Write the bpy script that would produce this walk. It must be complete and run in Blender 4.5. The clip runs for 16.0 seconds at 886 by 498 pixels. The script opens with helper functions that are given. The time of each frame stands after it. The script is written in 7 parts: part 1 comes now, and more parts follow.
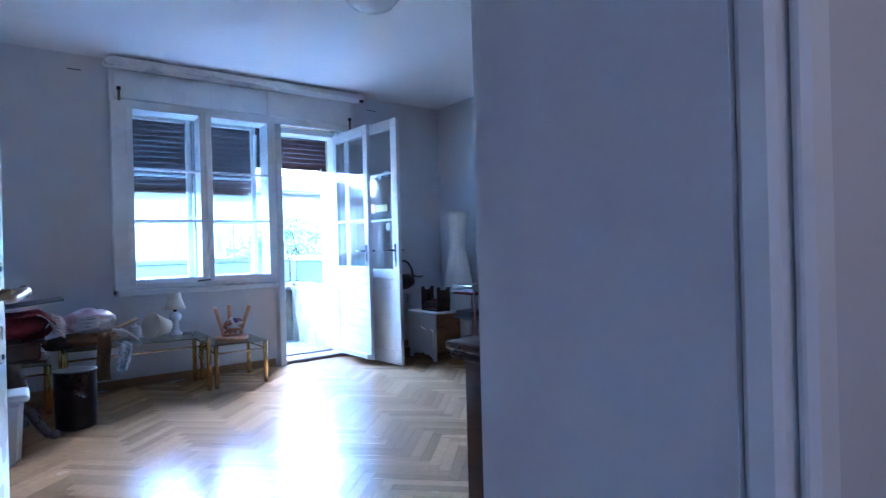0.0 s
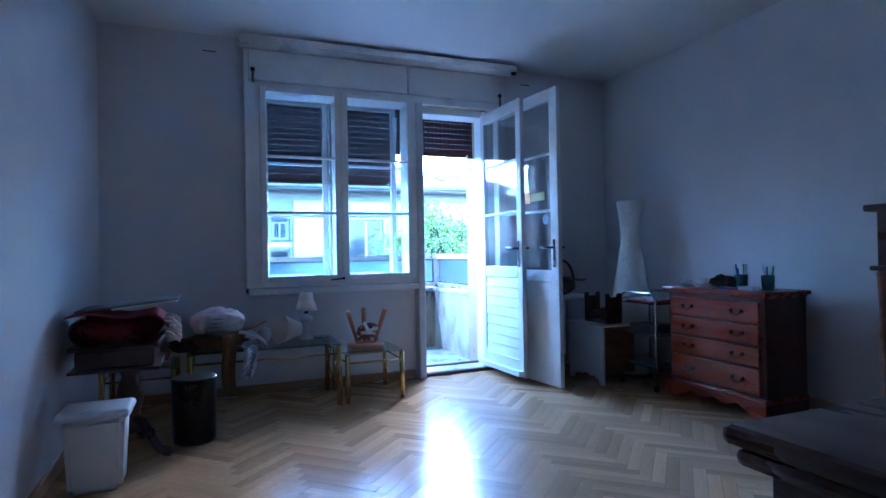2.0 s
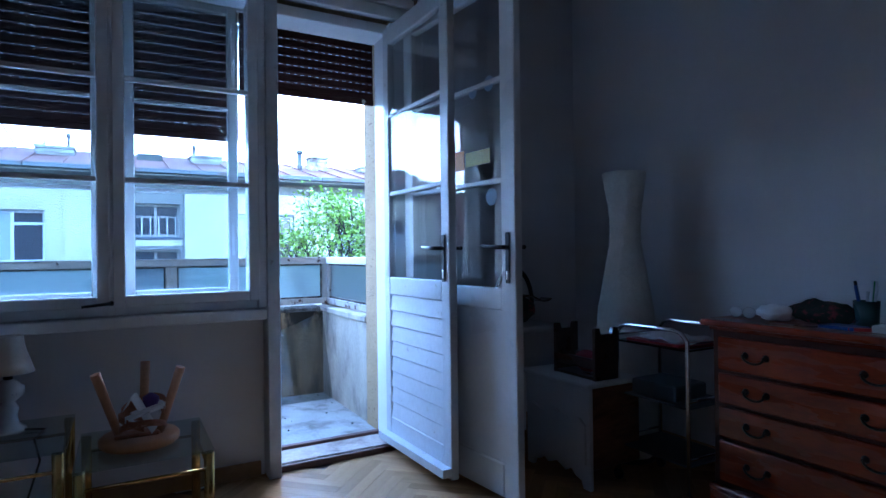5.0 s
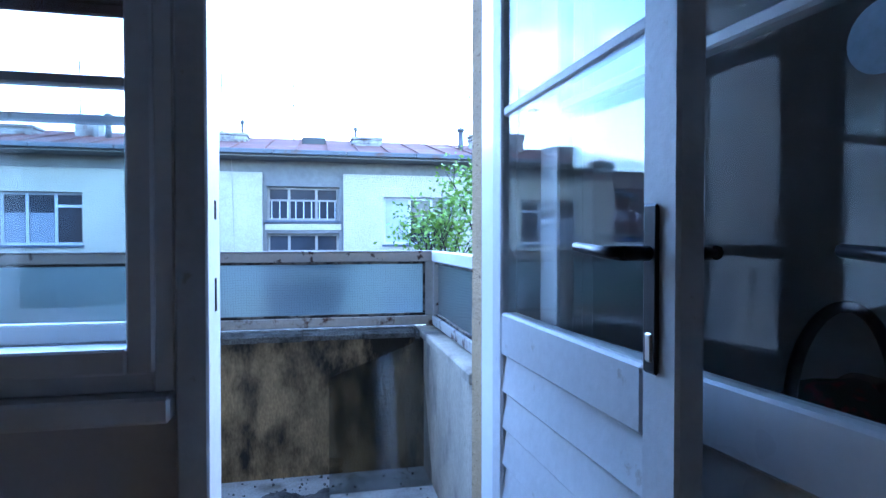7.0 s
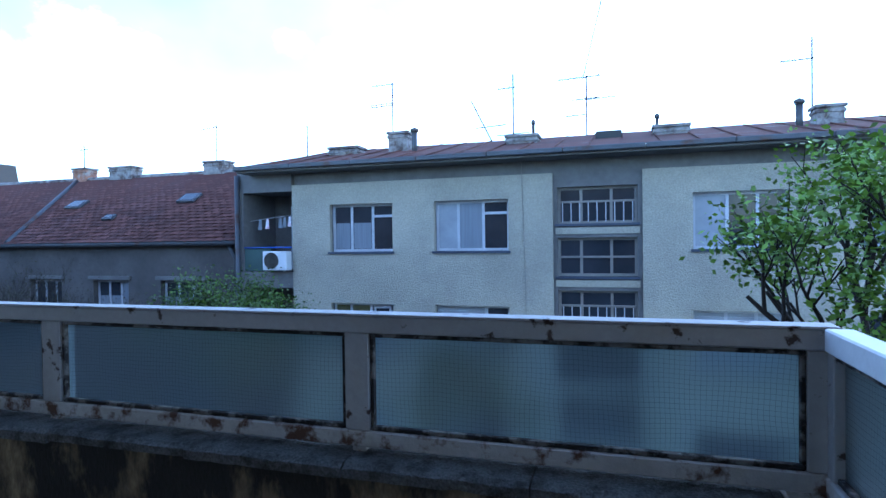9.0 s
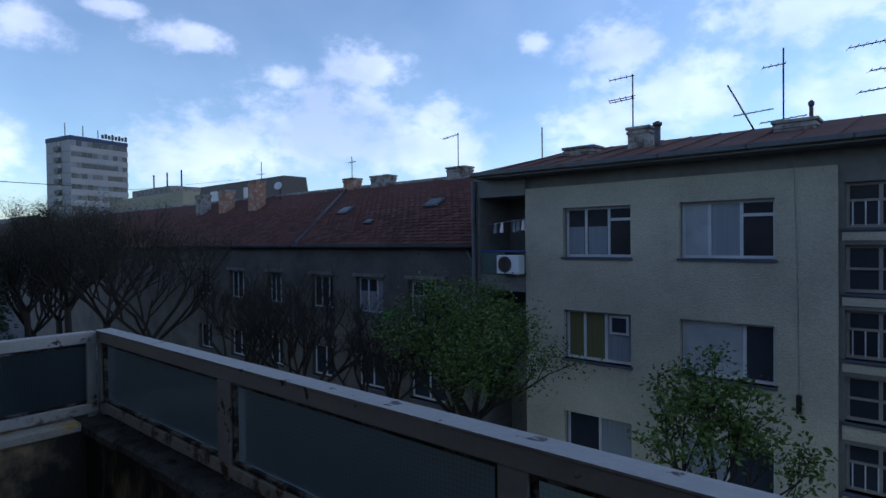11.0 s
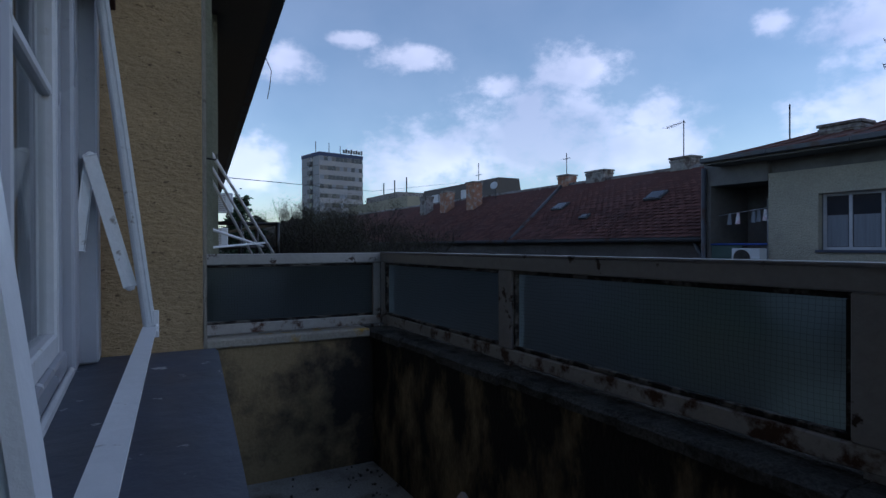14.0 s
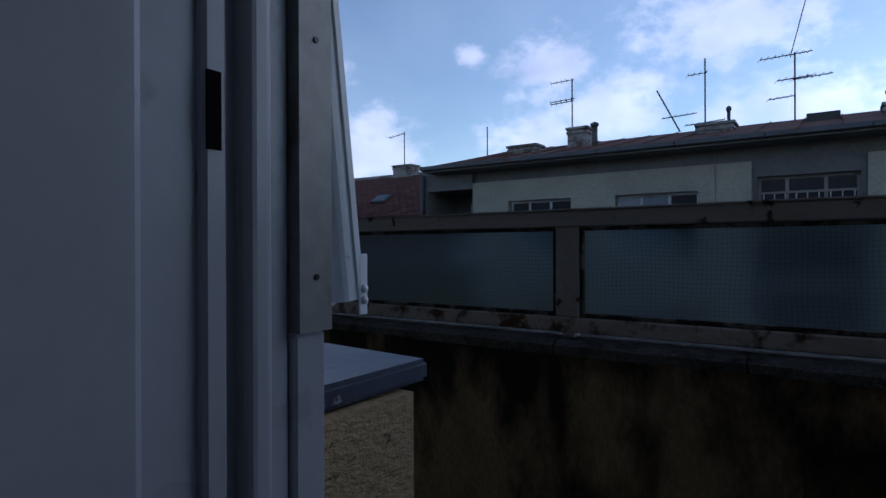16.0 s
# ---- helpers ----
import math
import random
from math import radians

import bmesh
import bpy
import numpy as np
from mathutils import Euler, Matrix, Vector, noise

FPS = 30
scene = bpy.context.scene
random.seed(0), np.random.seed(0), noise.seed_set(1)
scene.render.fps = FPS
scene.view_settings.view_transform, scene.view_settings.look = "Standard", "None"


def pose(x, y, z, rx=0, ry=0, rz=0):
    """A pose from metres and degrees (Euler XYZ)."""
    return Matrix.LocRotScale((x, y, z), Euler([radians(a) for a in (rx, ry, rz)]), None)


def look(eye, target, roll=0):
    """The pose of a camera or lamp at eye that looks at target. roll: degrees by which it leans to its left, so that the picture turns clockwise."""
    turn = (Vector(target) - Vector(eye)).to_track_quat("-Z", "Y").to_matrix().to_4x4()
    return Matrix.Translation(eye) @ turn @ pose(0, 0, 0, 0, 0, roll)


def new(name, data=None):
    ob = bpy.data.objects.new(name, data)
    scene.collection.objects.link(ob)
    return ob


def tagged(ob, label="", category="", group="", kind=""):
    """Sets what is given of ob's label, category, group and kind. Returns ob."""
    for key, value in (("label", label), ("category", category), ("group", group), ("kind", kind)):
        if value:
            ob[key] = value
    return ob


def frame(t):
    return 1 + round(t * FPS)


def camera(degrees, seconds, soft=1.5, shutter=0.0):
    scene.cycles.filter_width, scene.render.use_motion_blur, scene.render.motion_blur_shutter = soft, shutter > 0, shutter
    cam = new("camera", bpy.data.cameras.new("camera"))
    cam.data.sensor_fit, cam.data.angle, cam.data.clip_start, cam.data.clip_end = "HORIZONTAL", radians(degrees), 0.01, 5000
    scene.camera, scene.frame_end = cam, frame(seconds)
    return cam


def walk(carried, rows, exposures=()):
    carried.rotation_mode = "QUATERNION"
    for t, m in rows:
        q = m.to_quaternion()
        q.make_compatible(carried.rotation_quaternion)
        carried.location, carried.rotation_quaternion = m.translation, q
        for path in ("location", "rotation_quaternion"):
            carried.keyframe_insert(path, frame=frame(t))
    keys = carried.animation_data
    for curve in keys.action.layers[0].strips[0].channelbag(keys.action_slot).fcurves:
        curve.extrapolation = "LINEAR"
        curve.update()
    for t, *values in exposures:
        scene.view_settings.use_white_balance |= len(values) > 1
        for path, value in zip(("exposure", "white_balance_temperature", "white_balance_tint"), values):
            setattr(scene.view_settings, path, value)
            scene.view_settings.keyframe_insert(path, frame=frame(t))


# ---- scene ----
cam = camera(75.6, 16.0)
PATH = [
    (0, (-0.064, -0.141, 1.149), (1.131, 1.463, 1.146), -1.5),
    (0.5, (0.096, 0.046, 1.142), (1.042, 1.808, 1.145), -1.5),
    (1, (0.206, 0.191, 1.119), (0.954, 2.046, 1.131), -1.3),
    (1.5, (0.278, 0.452, 1.137), (0.961, 2.331, 1.143), -1.1),
    (2, (0.337, 0.702, 1.111), (1.092, 2.554, 1.125), -1.0),
    (2.5, (0.46, 0.977, 1.086), (1.379, 2.753, 1.101), -1.0),
    (3, (0.555, 1.298, 1.091), (1.543, 3.037, 1.103), -1.1),
    (3.5, (0.689, 1.582, 1.092), (1.732, 3.288, 1.103), -1.0),
    (4, (0.9, 1.876, 1.115), (1.957, 3.574, 1.122), -1.1),
    (4.2, (0.988, 1.991, 1.101), (2.028, 3.699, 1.114), -1.1),
    (6.5, (2.192, 3.826, 1.167), (2.856, 5.713, 1.133), 0.2),
    (7, (2.322, 4.254, 1.159), (2.743, 6.209, 1.123), -0.0),
    (7.5, (2.411, 4.747, 1.145), (2.699, 6.725, 1.111), 0.1),
    (8, (2.482, 5.10, 1.138), (2.503, 7.10, 1.108), -0.3),
    (8.5, (2.469, 5.44, 1.17), (2.203, 7.422, 1.141), -0.4),
    (9, (2.459, 5.715, 1.306), (1.863, 7.624, 1.273), -0.8),
    (9.5, (2.468, 5.957, 1.448), (1.633, 7.774, 1.413), -0.5),
    (12, (2.263, 6.266, 1.513), (0.731, 7.552, 1.49), -0.9),
    (12.5, (2.216, 6.215, 1.407), (0.599, 7.392, 1.388), -0.7),
    (13, (2.24, 6.129, 1.293), (0.555, 7.207, 1.278), -0.5),
    (13.5, (2.24, 6.08, 1.216), (0.484, 7.037, 1.205), -0.4),
    (14, (2.27, 6.03, 1.13), (0.508, 6.976, 1.118), -0.2),
    (14.5, (2.332, 5.962, 1.053), (0.664, 7.066, 1.046), -0.4),
    (15, (2.361, 5.876, 1.0), (0.879, 7.219, 0.997), -0.5),
    (15.5, (2.393, 5.722, 0.962), (1.079, 7.229, 0.961), -0.5),
    (16, (2.423, 5.516, 0.974), (1.287, 7.162, 0.971), -0.2),
]
EXPOSURES = [
    (0.0, 6.28, 4380, 18), (0.5, 6.08, 4270, 17), (1.0, 5.88, 4230, 17), (1.5, 5.50, 4220, 17), (2.5, 5.06, 4270, 16), (3.5, 4.66, 4500, 16), (4.2, 4.4, 4600, 17), (6.5, 3.42, 4640, 19), (7.0, 3.27, 4640, 19),
    (7.5, 2.75, 4720, 19), (8.3, 2.1, 4750, 18), (9.0, 1.48, 4800, 17), (9.5, 0.8, 4900, 17), (12.0, -0.76, 5560, 22), (16.0, -0.72, 5600, 22),
]
walk(cam, [(t, look(eye, target, roll)) for t, eye, target, roll in PATH], EXPOSURES)

# ---- sky, sun ----
SUN_DIR = Vector((0.50, 0.70, 0.50)).normalized()
world = bpy.data.worlds.new("sky")
scene.world = world
world.use_nodes = True
wt = world.node_tree
wt.nodes.clear()


def wnode(kind, **values):
    n = wt.nodes.new(kind)
    for k, v in values.items():
        n.inputs[k].default_value = v
    return n


w_out = wnode("ShaderNodeOutputWorld")
w_bg = wnode("ShaderNodeBackground", Strength=0.15)
w_sky = wnode("ShaderNodeTexSky")
w_sky.sky_type = "NISHITA"
w_sky.sun_disc = False
w_sky.sun_elevation = math.asin(SUN_DIR.z)
w_sky.sun_rotation = math.atan2(SUN_DIR.x, SUN_DIR.y)
w_sky.air_density, w_sky.dust_density, w_sky.ozone_density = 1.0, 0.3, 0.55
w_co = wnode("ShaderNodeTexCoord")
# cumulus: a low bank, a few puffs over it, and scattered ones round the rest of the sky (bearing in degrees from +y towards +x, height, half width, half depth)
CLOUDS = [(-62, 0.160, 0.10, 0.052), (-53, 0.180, 0.14, 0.070), (-44, 0.168, 0.11, 0.060), (-66.4, 0.130, 0.08, 0.040), (-39.2, 0.150, 0.06, 0.035),
          (-53, 0.226, 0.040, 0.030), (-48.8, 0.232, 0.045, 0.034), (-42.5, 0.208, 0.050, 0.034), (-48.5, 0.283, 0.072, 0.038), (-55.8, 0.269, 0.048, 0.020),
          (-77.1, 0.296, 0.048, 0.028), (-64.7, 0.311, 0.060, 0.022), (-71.1, 0.336, 0.042, 0.012), (-24.2, 0.294, 0.070, 0.052), (-25.1, 0.185, 0.090, 0.042),
          (-31.7, 0.319, 0.026, 0.016), (-17.8, 0.225, 0.10, 0.055), (-80.9, 0.129, 0.080, 0.045), (-8, 0.33, 0.13, 0.055), (-2, 0.20, 0.16, 0.05), (8, 0.42, 0.12, 0.05)]
rnd = random.Random(17)
CLOUDS += [(rnd.uniform(20, 270), rnd.uniform(0.08, 0.6), rnd.uniform(0.10, 0.26), rnd.uniform(0.04, 0.09)) for k in range(7)]


def wmath(op, a, b):
    n = wnode("ShaderNodeMath")
    n.operation = op
    for k, v in enumerate((a, b)):
        if isinstance(v, float):
            n.inputs[k].default_value = v
        else:
            wt.links.new(v, n.inputs[k])
    return n.outputs[0]


def wvec(op, a, b):
    n = wnode("ShaderNodeVectorMath")
    n.operation = op
    wt.links.new(a, n.inputs[0])
    if b:
        n.inputs[1].default_value = b
    return n


field = None
for bearing, high, half, deep in CLOUDS:
    flat = math.sqrt(1 - high * high)
    c = (flat * math.sin(radians(bearing)), flat * math.cos(radians(bearing)), high)
    v = wvec("MULTIPLY", wvec("SUBTRACT", w_co.outputs["Generated"], c).outputs[0], (0.82 / half, 0.82 / half, 0.82 / deep))
    inside = wmath("SUBTRACT", 1.0, wvec("LENGTH", v.outputs[0], None).outputs["Value"])
    field = inside if field is None else wmath("MAXIMUM", field, inside)
field = wmath("MAXIMUM", field, -0.9)
w_map = wnode("ShaderNodeMapping", Scale=(1.0, 1.0, 1.5), Location=(0.35, 0.1, 0.05))
w_n1 = wnode("ShaderNodeTexNoise", Scale=17.0, Detail=10.0, Roughness=0.62)
w_n2 = wnode("ShaderNodeTexNoise", Scale=5.0, Detail=4.0, Roughness=0.5)
wt.links.new(w_co.outputs["Generated"], w_map.inputs["Vector"])
wt.links.new(w_map.outputs[0], w_n1.inputs["Vector"])
wt.links.new(w_map.outputs[0], w_n2.inputs["Vector"])
field = wmath("ADD", field, wmath("MULTIPLY", wmath("SUBTRACT", w_n1.outputs[0], 0.5), 2.1))
w_ramp = wnode("ShaderNodeMapRange")
w_ramp.interpolation_type = "SMOOTHSTEP"
w_ramp.inputs["From Min"].default_value, w_ramp.inputs["From Max"].default_value = -0.08, 0.72
wt.links.new(field, w_ramp.inputs["Value"])
# thin high haze over the whole sky
cover = wmath("ADD", wmath("MULTIPLY", w_ramp.outputs[0], 0.84), 0.15)
w_tone = wnode("ShaderNodeMixRGB", Color1=(3.0, 3.05, 3.2, 1), Color2=(6.6, 6.4, 6.2, 1))
w_shade = wnode("ShaderNodeMapRange")
w_shade.inputs["From Min"].default_value, w_shade.inputs["From Max"].default_value = 0.34, 0.66
wt.links.new(w_n2.outputs[0], w_shade.inputs["Value"])
wt.links.new(w_shade.outputs[0], w_tone.inputs[0])
w_mix = wnode("ShaderNodeMixRGB")
w_clear = wnode("ShaderNodeMixRGB", Fac=1.0, Color2=(1.20, 1.37, 1.31, 1))
w_clear.blend_type = "MULTIPLY"
wt.links.new(w_sky.outputs[0], w_clear.inputs[1])
w_lit = wnode("ShaderNodeMixRGB", Fac=1.0)
w_lit.blend_type = "ADD"
wt.links.new(cover, w_mix.inputs[0])
wt.links.new(w_clear.outputs[0], w_mix.inputs[1])
wt.links.new(w_sky.outputs[0], w_lit.inputs[1])
wt.links.new(w_tone.outputs[0], w_lit.inputs[2])
wt.links.new(w_lit.outputs[0], w_mix.inputs[2])
wt.links.new(w_mix.outputs[0], w_bg.inputs[0])
wt.links.new(w_bg.outputs[0], w_out.inputs[0])

sun = new("sun", bpy.data.lights.new("sun", "SUN"))
sun.data.energy, sun.data.angle, sun.data.color = 0.22, radians(20), (1.0, 0.95, 0.88)
sun.matrix_world = look(SUN_DIR * 50, (0, 0, 0))

# ---- materials ----


def material(name, color, rough=0.6, metal=0.0, fine=(60.0, 0.12), coarse=(2.0, 0.15), bump=0.0, bump_scale=None, stretch=(1, 1, 1),
             second=None, cover=0.5, patch=(3.0, 0.06), vary=0.0, coat=0.0, rough_var=0.1, trans=0.0, ior=1.45, alpha=1.0, island=0.0, deep=0.02, spec=0.5, mould=()):
    """A procedural surface: a base colour with grain and broad unevenness, and patches of a second colour where the surface is worn or stained."""
    m = bpy.data.materials.new(name)
    m.use_nodes = True
    t = m.node_tree
    b = t.nodes["Principled BSDF"]

    def node(kind, **values):
        n = t.nodes.new(kind)
        for k, v in values.items():
            n.inputs[k].default_value = v
        return n

    co = node("ShaderNodeTexCoord")
    mp = node("ShaderNodeMapping", Scale=stretch)
    t.links.new(co.outputs["Object"], mp.inputs["Vector"])
    n_f = node("ShaderNodeTexNoise", Scale=fine[0], Detail=4.0, Roughness=0.6)
    n_c = node("ShaderNodeTexNoise", Scale=coarse[0], Detail=3.0, Roughness=0.55)
    t.links.new(mp.outputs[0], n_f.inputs["Vector"])
    t.links.new(mp.outputs[0], n_c.inputs["Vector"])

    def scaled(out, lo, hi):
        r = node("ShaderNodeMapRange")
        r.inputs["From Min"].default_value, r.inputs["From Max"].default_value = 0.25, 0.75
        r.inputs["To Min"].default_value, r.inputs["To Max"].default_value = lo, hi
        t.links.new(out, r.inputs["Value"])
        return r.outputs[0]

    def times(a, c):
        n = node("ShaderNodeMath")
        n.operation = "MULTIPLY"
        t.links.new(a, n.inputs[0])
        t.links.new(c, n.inputs[1])
        return n.outputs[0]

    value = times(scaled(n_f.outputs[0], 1 - fine[1], 1 + fine[1]), scaled(n_c.outputs[0], 1 - coarse[1], 1 + coarse[1]))
    if vary:
        info = node("ShaderNodeObjectInfo")
        r = node("ShaderNodeMapRange")
        r.inputs["To Min"].default_value, r.inputs["To Max"].default_value = 1 - vary, 1 + vary
        t.links.new(info.outputs["Random"], r.inputs["Value"])
        value = times(value, r.outputs[0])
    if island:
        geo = node("ShaderNodeNewGeometry")
        r = node("ShaderNodeMapRange")
        r.inputs["To Min"].default_value, r.inputs["To Max"].default_value = 1 - island, 1 + island
        t.links.new(geo.outputs["Random Per Island"], r.inputs["Value"])
        value = times(value, r.outputs[0])
    base = node("ShaderNodeMixRGB", Color1=(*color, 1), Color2=(*(second or color), 1), Fac=0.0)
    if second:
        n_p = node("ShaderNodeTexNoise", Scale=patch[0], Detail=8.0, Roughness=0.62)
        t.links.new(mp.outputs[0], n_p.inputs["Vector"])
        r = node("ShaderNodeMapRange")
        edge = 0.72 - 0.44 * cover
        r.inputs["From Min"].default_value, r.inputs["From Max"].default_value = edge - patch[1], edge + patch[1]
        spread = n_p.outputs[0]
        for axis, low, high, weight in mould:
            # black growth that spreads along one axis from low to high
            sep = node("ShaderNodeSeparateXYZ")
            t.links.new(co.outputs["Object"], sep.inputs[0])
            rise = node("ShaderNodeMapRange")
            rise.inputs["From Min"].default_value, rise.inputs["From Max"].default_value = low, high
            rise.inputs["To Max"].default_value = weight
            t.links.new(sep.outputs[axis], rise.inputs["Value"])
            both = node("ShaderNodeMath")
            t.links.new(spread, both.inputs[0])
            t.links.new(rise.outputs[0], both.inputs[1])
            spread = both.outputs[0]
        t.links.new(spread, r.inputs["Value"])
        t.links.new(r.outputs[0], base.inputs[0])
    hsv = node("ShaderNodeHueSaturation")
    t.links.new(base.outputs[0], hsv.inputs["Color"])
    t.links.new(value, hsv.inputs["Value"])
    t.links.new(hsv.outputs[0], b.inputs["Base Color"])
    if rough_var:
        t.links.new(scaled(n_c.outputs[0], max(0.02, rough - rough_var), min(1, rough + rough_var)), b.inputs["Roughness"])
    else:
        b.inputs["Roughness"].default_value = rough
    b.inputs["Metallic"].default_value = metal
    b.inputs["Coat Weight"].default_value = coat
    b.inputs["Coat Roughness"].default_value = 0.12
    b.inputs["Transmission Weight"].default_value = trans
    b.inputs["IOR"].default_value = ior
    b.inputs["Alpha"].default_value = alpha
    b.inputs["Specular IOR Level"].default_value = spec
    if bump:
        n_b = n_f
        if bump_scale:
            n_b = node("ShaderNodeTexNoise", Scale=bump_scale, Detail=5.0, Roughness=0.6)
            t.links.new(mp.outputs[0], n_b.inputs["Vector"])
        bp = node("ShaderNodeBump", Strength=bump, Distance=deep)
        t.links.new(n_b.outputs[0], bp.inputs["Height"])
        t.links.new(bp.outputs[0], b.inputs["Normal"])
    return m


def glass(name, color=(0.96, 0.98, 0.98), rough=0.0, wires=0.0, wave=0.0, across=1):
    """A pane: clear or frosted, with its gloss set by Fresnel; wires: the pitch of a wire mesh cast into it."""
    m = bpy.data.materials.new(name)
    m.use_nodes = True
    t = m.node_tree
    t.nodes.clear()

    def node(kind, **values):
        n = t.nodes.new(kind)
        for k, v in values.items():
            n.inputs[k].default_value = v
        return n

    out = node("ShaderNodeOutputMaterial")
    mix = node("ShaderNodeMixShader", Fac=0.1)
    gloss = node("ShaderNodeBsdfGlossy", Roughness=0.02 + rough * 0.3)
    face = node("ShaderNodeLayerWeight", Blend=0.5)
    pw = node("ShaderNodeMath")
    pw.operation = "POWER"
    pw.inputs[1].default_value = 5.0
    fres = node("ShaderNodeMapRange")
    fres.inputs["To Min"].default_value, fres.inputs["To Max"].default_value = 0.042, 0.9
    t.links.new(face.outputs["Facing"], pw.inputs[0])
    t.links.new(pw.outputs[0], fres.inputs["Value"])
    if rough:
        see = node("ShaderNodeBsdfRefraction", Color=(*color, 1), Roughness=rough, IOR=1.16)
    else:
        see = node("ShaderNodeBsdfTransparent", Color=(*color, 1))
    t.links.new(fres.outputs[0], mix.inputs[0])
    body = see.outputs[0]
    co = node("ShaderNodeTexCoord")
    if rough:
        dust = node("ShaderNodeBsdfTranslucent", Color=(0.36, 0.41, 0.45, 1))
        m2 = node("ShaderNodeMixShader", Fac=0.034)
        t.links.new(body, m2.inputs[1])
        t.links.new(dust.outputs[0], m2.inputs[2])
        body = m2.outputs[0]
    if wires:
        wire = node("ShaderNodeBsdfDiffuse", Color=(0.05, 0.055, 0.06, 1))
        sep = node("ShaderNodeSeparateXYZ")
        warp = node("ShaderNodeTexNoise", Scale=5.0, Detail=1.0)
        add = node("ShaderNodeMixRGB", Fac=0.03)
        add.blend_type = "ADD"
        t.links.new(co.outputs["Object"], warp.inputs["Vector"])
        t.links.new(co.outputs["Object"], add.inputs[1])
        t.links.new(warp.outputs["Color"], add.inputs[2])
        t.links.new(add.outputs[0], sep.inputs[0])
        total = None
        for axis in (0, 1, 2):
            k = node("ShaderNodeMath")
            k.operation = "PINGPONG"
            k.inputs[1].default_value = wires / 2
            t.links.new(sep.outputs[axis], k.inputs[0])
            c = node("ShaderNodeMath")
            c.operation = "LESS_THAN"
            c.inputs[1].default_value = wires * 0.045
            t.links.new(k.outputs[0], c.inputs[0])
            if axis == across:
                continue
            if total is None:
                total = c.outputs[0]
            else:
                mx = node("ShaderNodeMath")
                mx.operation = "MAXIMUM"
                t.links.new(total, mx.inputs[0])
                t.links.new(c.outputs[0], mx.inputs[1])
                total = mx.outputs[0]
        half = node("ShaderNodeMath")
        half.operation = "MULTIPLY"
        half.inputs[1].default_value = 0.42
        t.links.new(total, half.inputs[0])
        m3 = node("ShaderNodeMixShader")
        t.links.new(half.outputs[0], m3.inputs[0])
        t.links.new(body, m3.inputs[1])
        t.links.new(wire.outputs[0], m3.inputs[2])
        body = m3.outputs[0]
    t.links.new(body, mix.inputs[1])
    t.links.new(gloss.outputs[0], mix.inputs[2])
    if wave:
        n = node("ShaderNodeTexNoise", Scale=9.0, Detail=2.0)
        bp = node("ShaderNodeBump", Strength=wave, Distance=0.01)
        t.links.new(co.outputs["Object"], n.inputs["Vector"])
        t.links.new(n.outputs[0], bp.inputs["Height"])
        t.links.new(bp.outputs[0], gloss.inputs["Normal"])
        if rough:
            t.links.new(bp.outputs[0], see.inputs["Normal"])
    t.links.new(mix.outputs[0], out.inputs[0])
    return m


M_WALL = material("wall_paint", (0.66, 0.66, 0.685), 0.75, fine=(90, 0.02), coarse=(1.2, 0.05), bump=0.05, bump_scale=180, second=(0.60, 0.60, 0.625), cover=0.25, patch=(0.9, 0.15))
M_CEIL = material("ceiling_paint", (0.78, 0.78, 0.79), 0.8, fine=(90, 0.02), coarse=(0.9, 0.03), bump=0.03, bump_scale=140)
M_LACQ = material("white_lacquer", (0.78, 0.79, 0.80), 0.32, fine=(40, 0.03), coarse=(3, 0.05), bump=0.03, bump_scale=25, coat=0.2)
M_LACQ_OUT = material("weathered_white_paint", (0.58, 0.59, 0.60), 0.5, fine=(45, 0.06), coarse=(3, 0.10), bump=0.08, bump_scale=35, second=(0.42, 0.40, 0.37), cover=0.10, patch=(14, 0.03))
M_PLANK = material("oak_parquet", (0.37, 0.225, 0.11), 0.22, fine=(26, 0.12), coarse=(2.2, 0.12), stretch=(1, 7, 7), bump=0.03, bump_scale=40, vary=0.28, coat=0.0, spec=0.12, rough_var=0.07)
M_PLANK_REST = material("oak_parquet_far", (0.37, 0.225, 0.11), 0.22, fine=(26, 0.12), coarse=(2.2, 0.12), bump=0.02, bump_scale=40, island=0.28, coat=0.0, spec=0.12, rough_var=0.07)
# floor bed colour, also painted on sheets that stand for unlit rooms
M_SUBFLOOR_BACKING = material("dark_joint_and_unlit_room", (0.05, 0.032, 0.02), 0.8)
M_SKIRT = material("oak_skirting", (0.32, 0.19, 0.09), 0.4, fine=(30, 0.15), stretch=(2, 2, 8), coat=0.2)
M_ROUGH = material("beige_roughcast", (0.37, 0.265, 0.145), 0.9, fine=(55, 0.14), coarse=(2.5, 0.16), bump=0.8, bump_scale=44, deep=0.012, second=(0.13, 0.085, 0.045), cover=0.20, patch=(34, 0.03), stretch=(1, 1, 2.0))
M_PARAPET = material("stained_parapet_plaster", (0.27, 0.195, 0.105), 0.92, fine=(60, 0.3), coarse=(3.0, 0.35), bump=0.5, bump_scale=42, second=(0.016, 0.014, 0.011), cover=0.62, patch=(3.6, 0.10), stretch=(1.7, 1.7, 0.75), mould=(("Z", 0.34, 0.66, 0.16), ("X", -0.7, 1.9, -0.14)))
M_PARAPET_SIDE = material("grey_side_plaster", (0.40, 0.36, 0.29), 0.92, fine=(60, 0.15), coarse=(3.0, 0.22), bump=0.3, bump_scale=50, second=(0.10, 0.09, 0.08), cover=0.3, patch=(2.4, 0.12), stretch=(1.4, 1.4, 0.8))
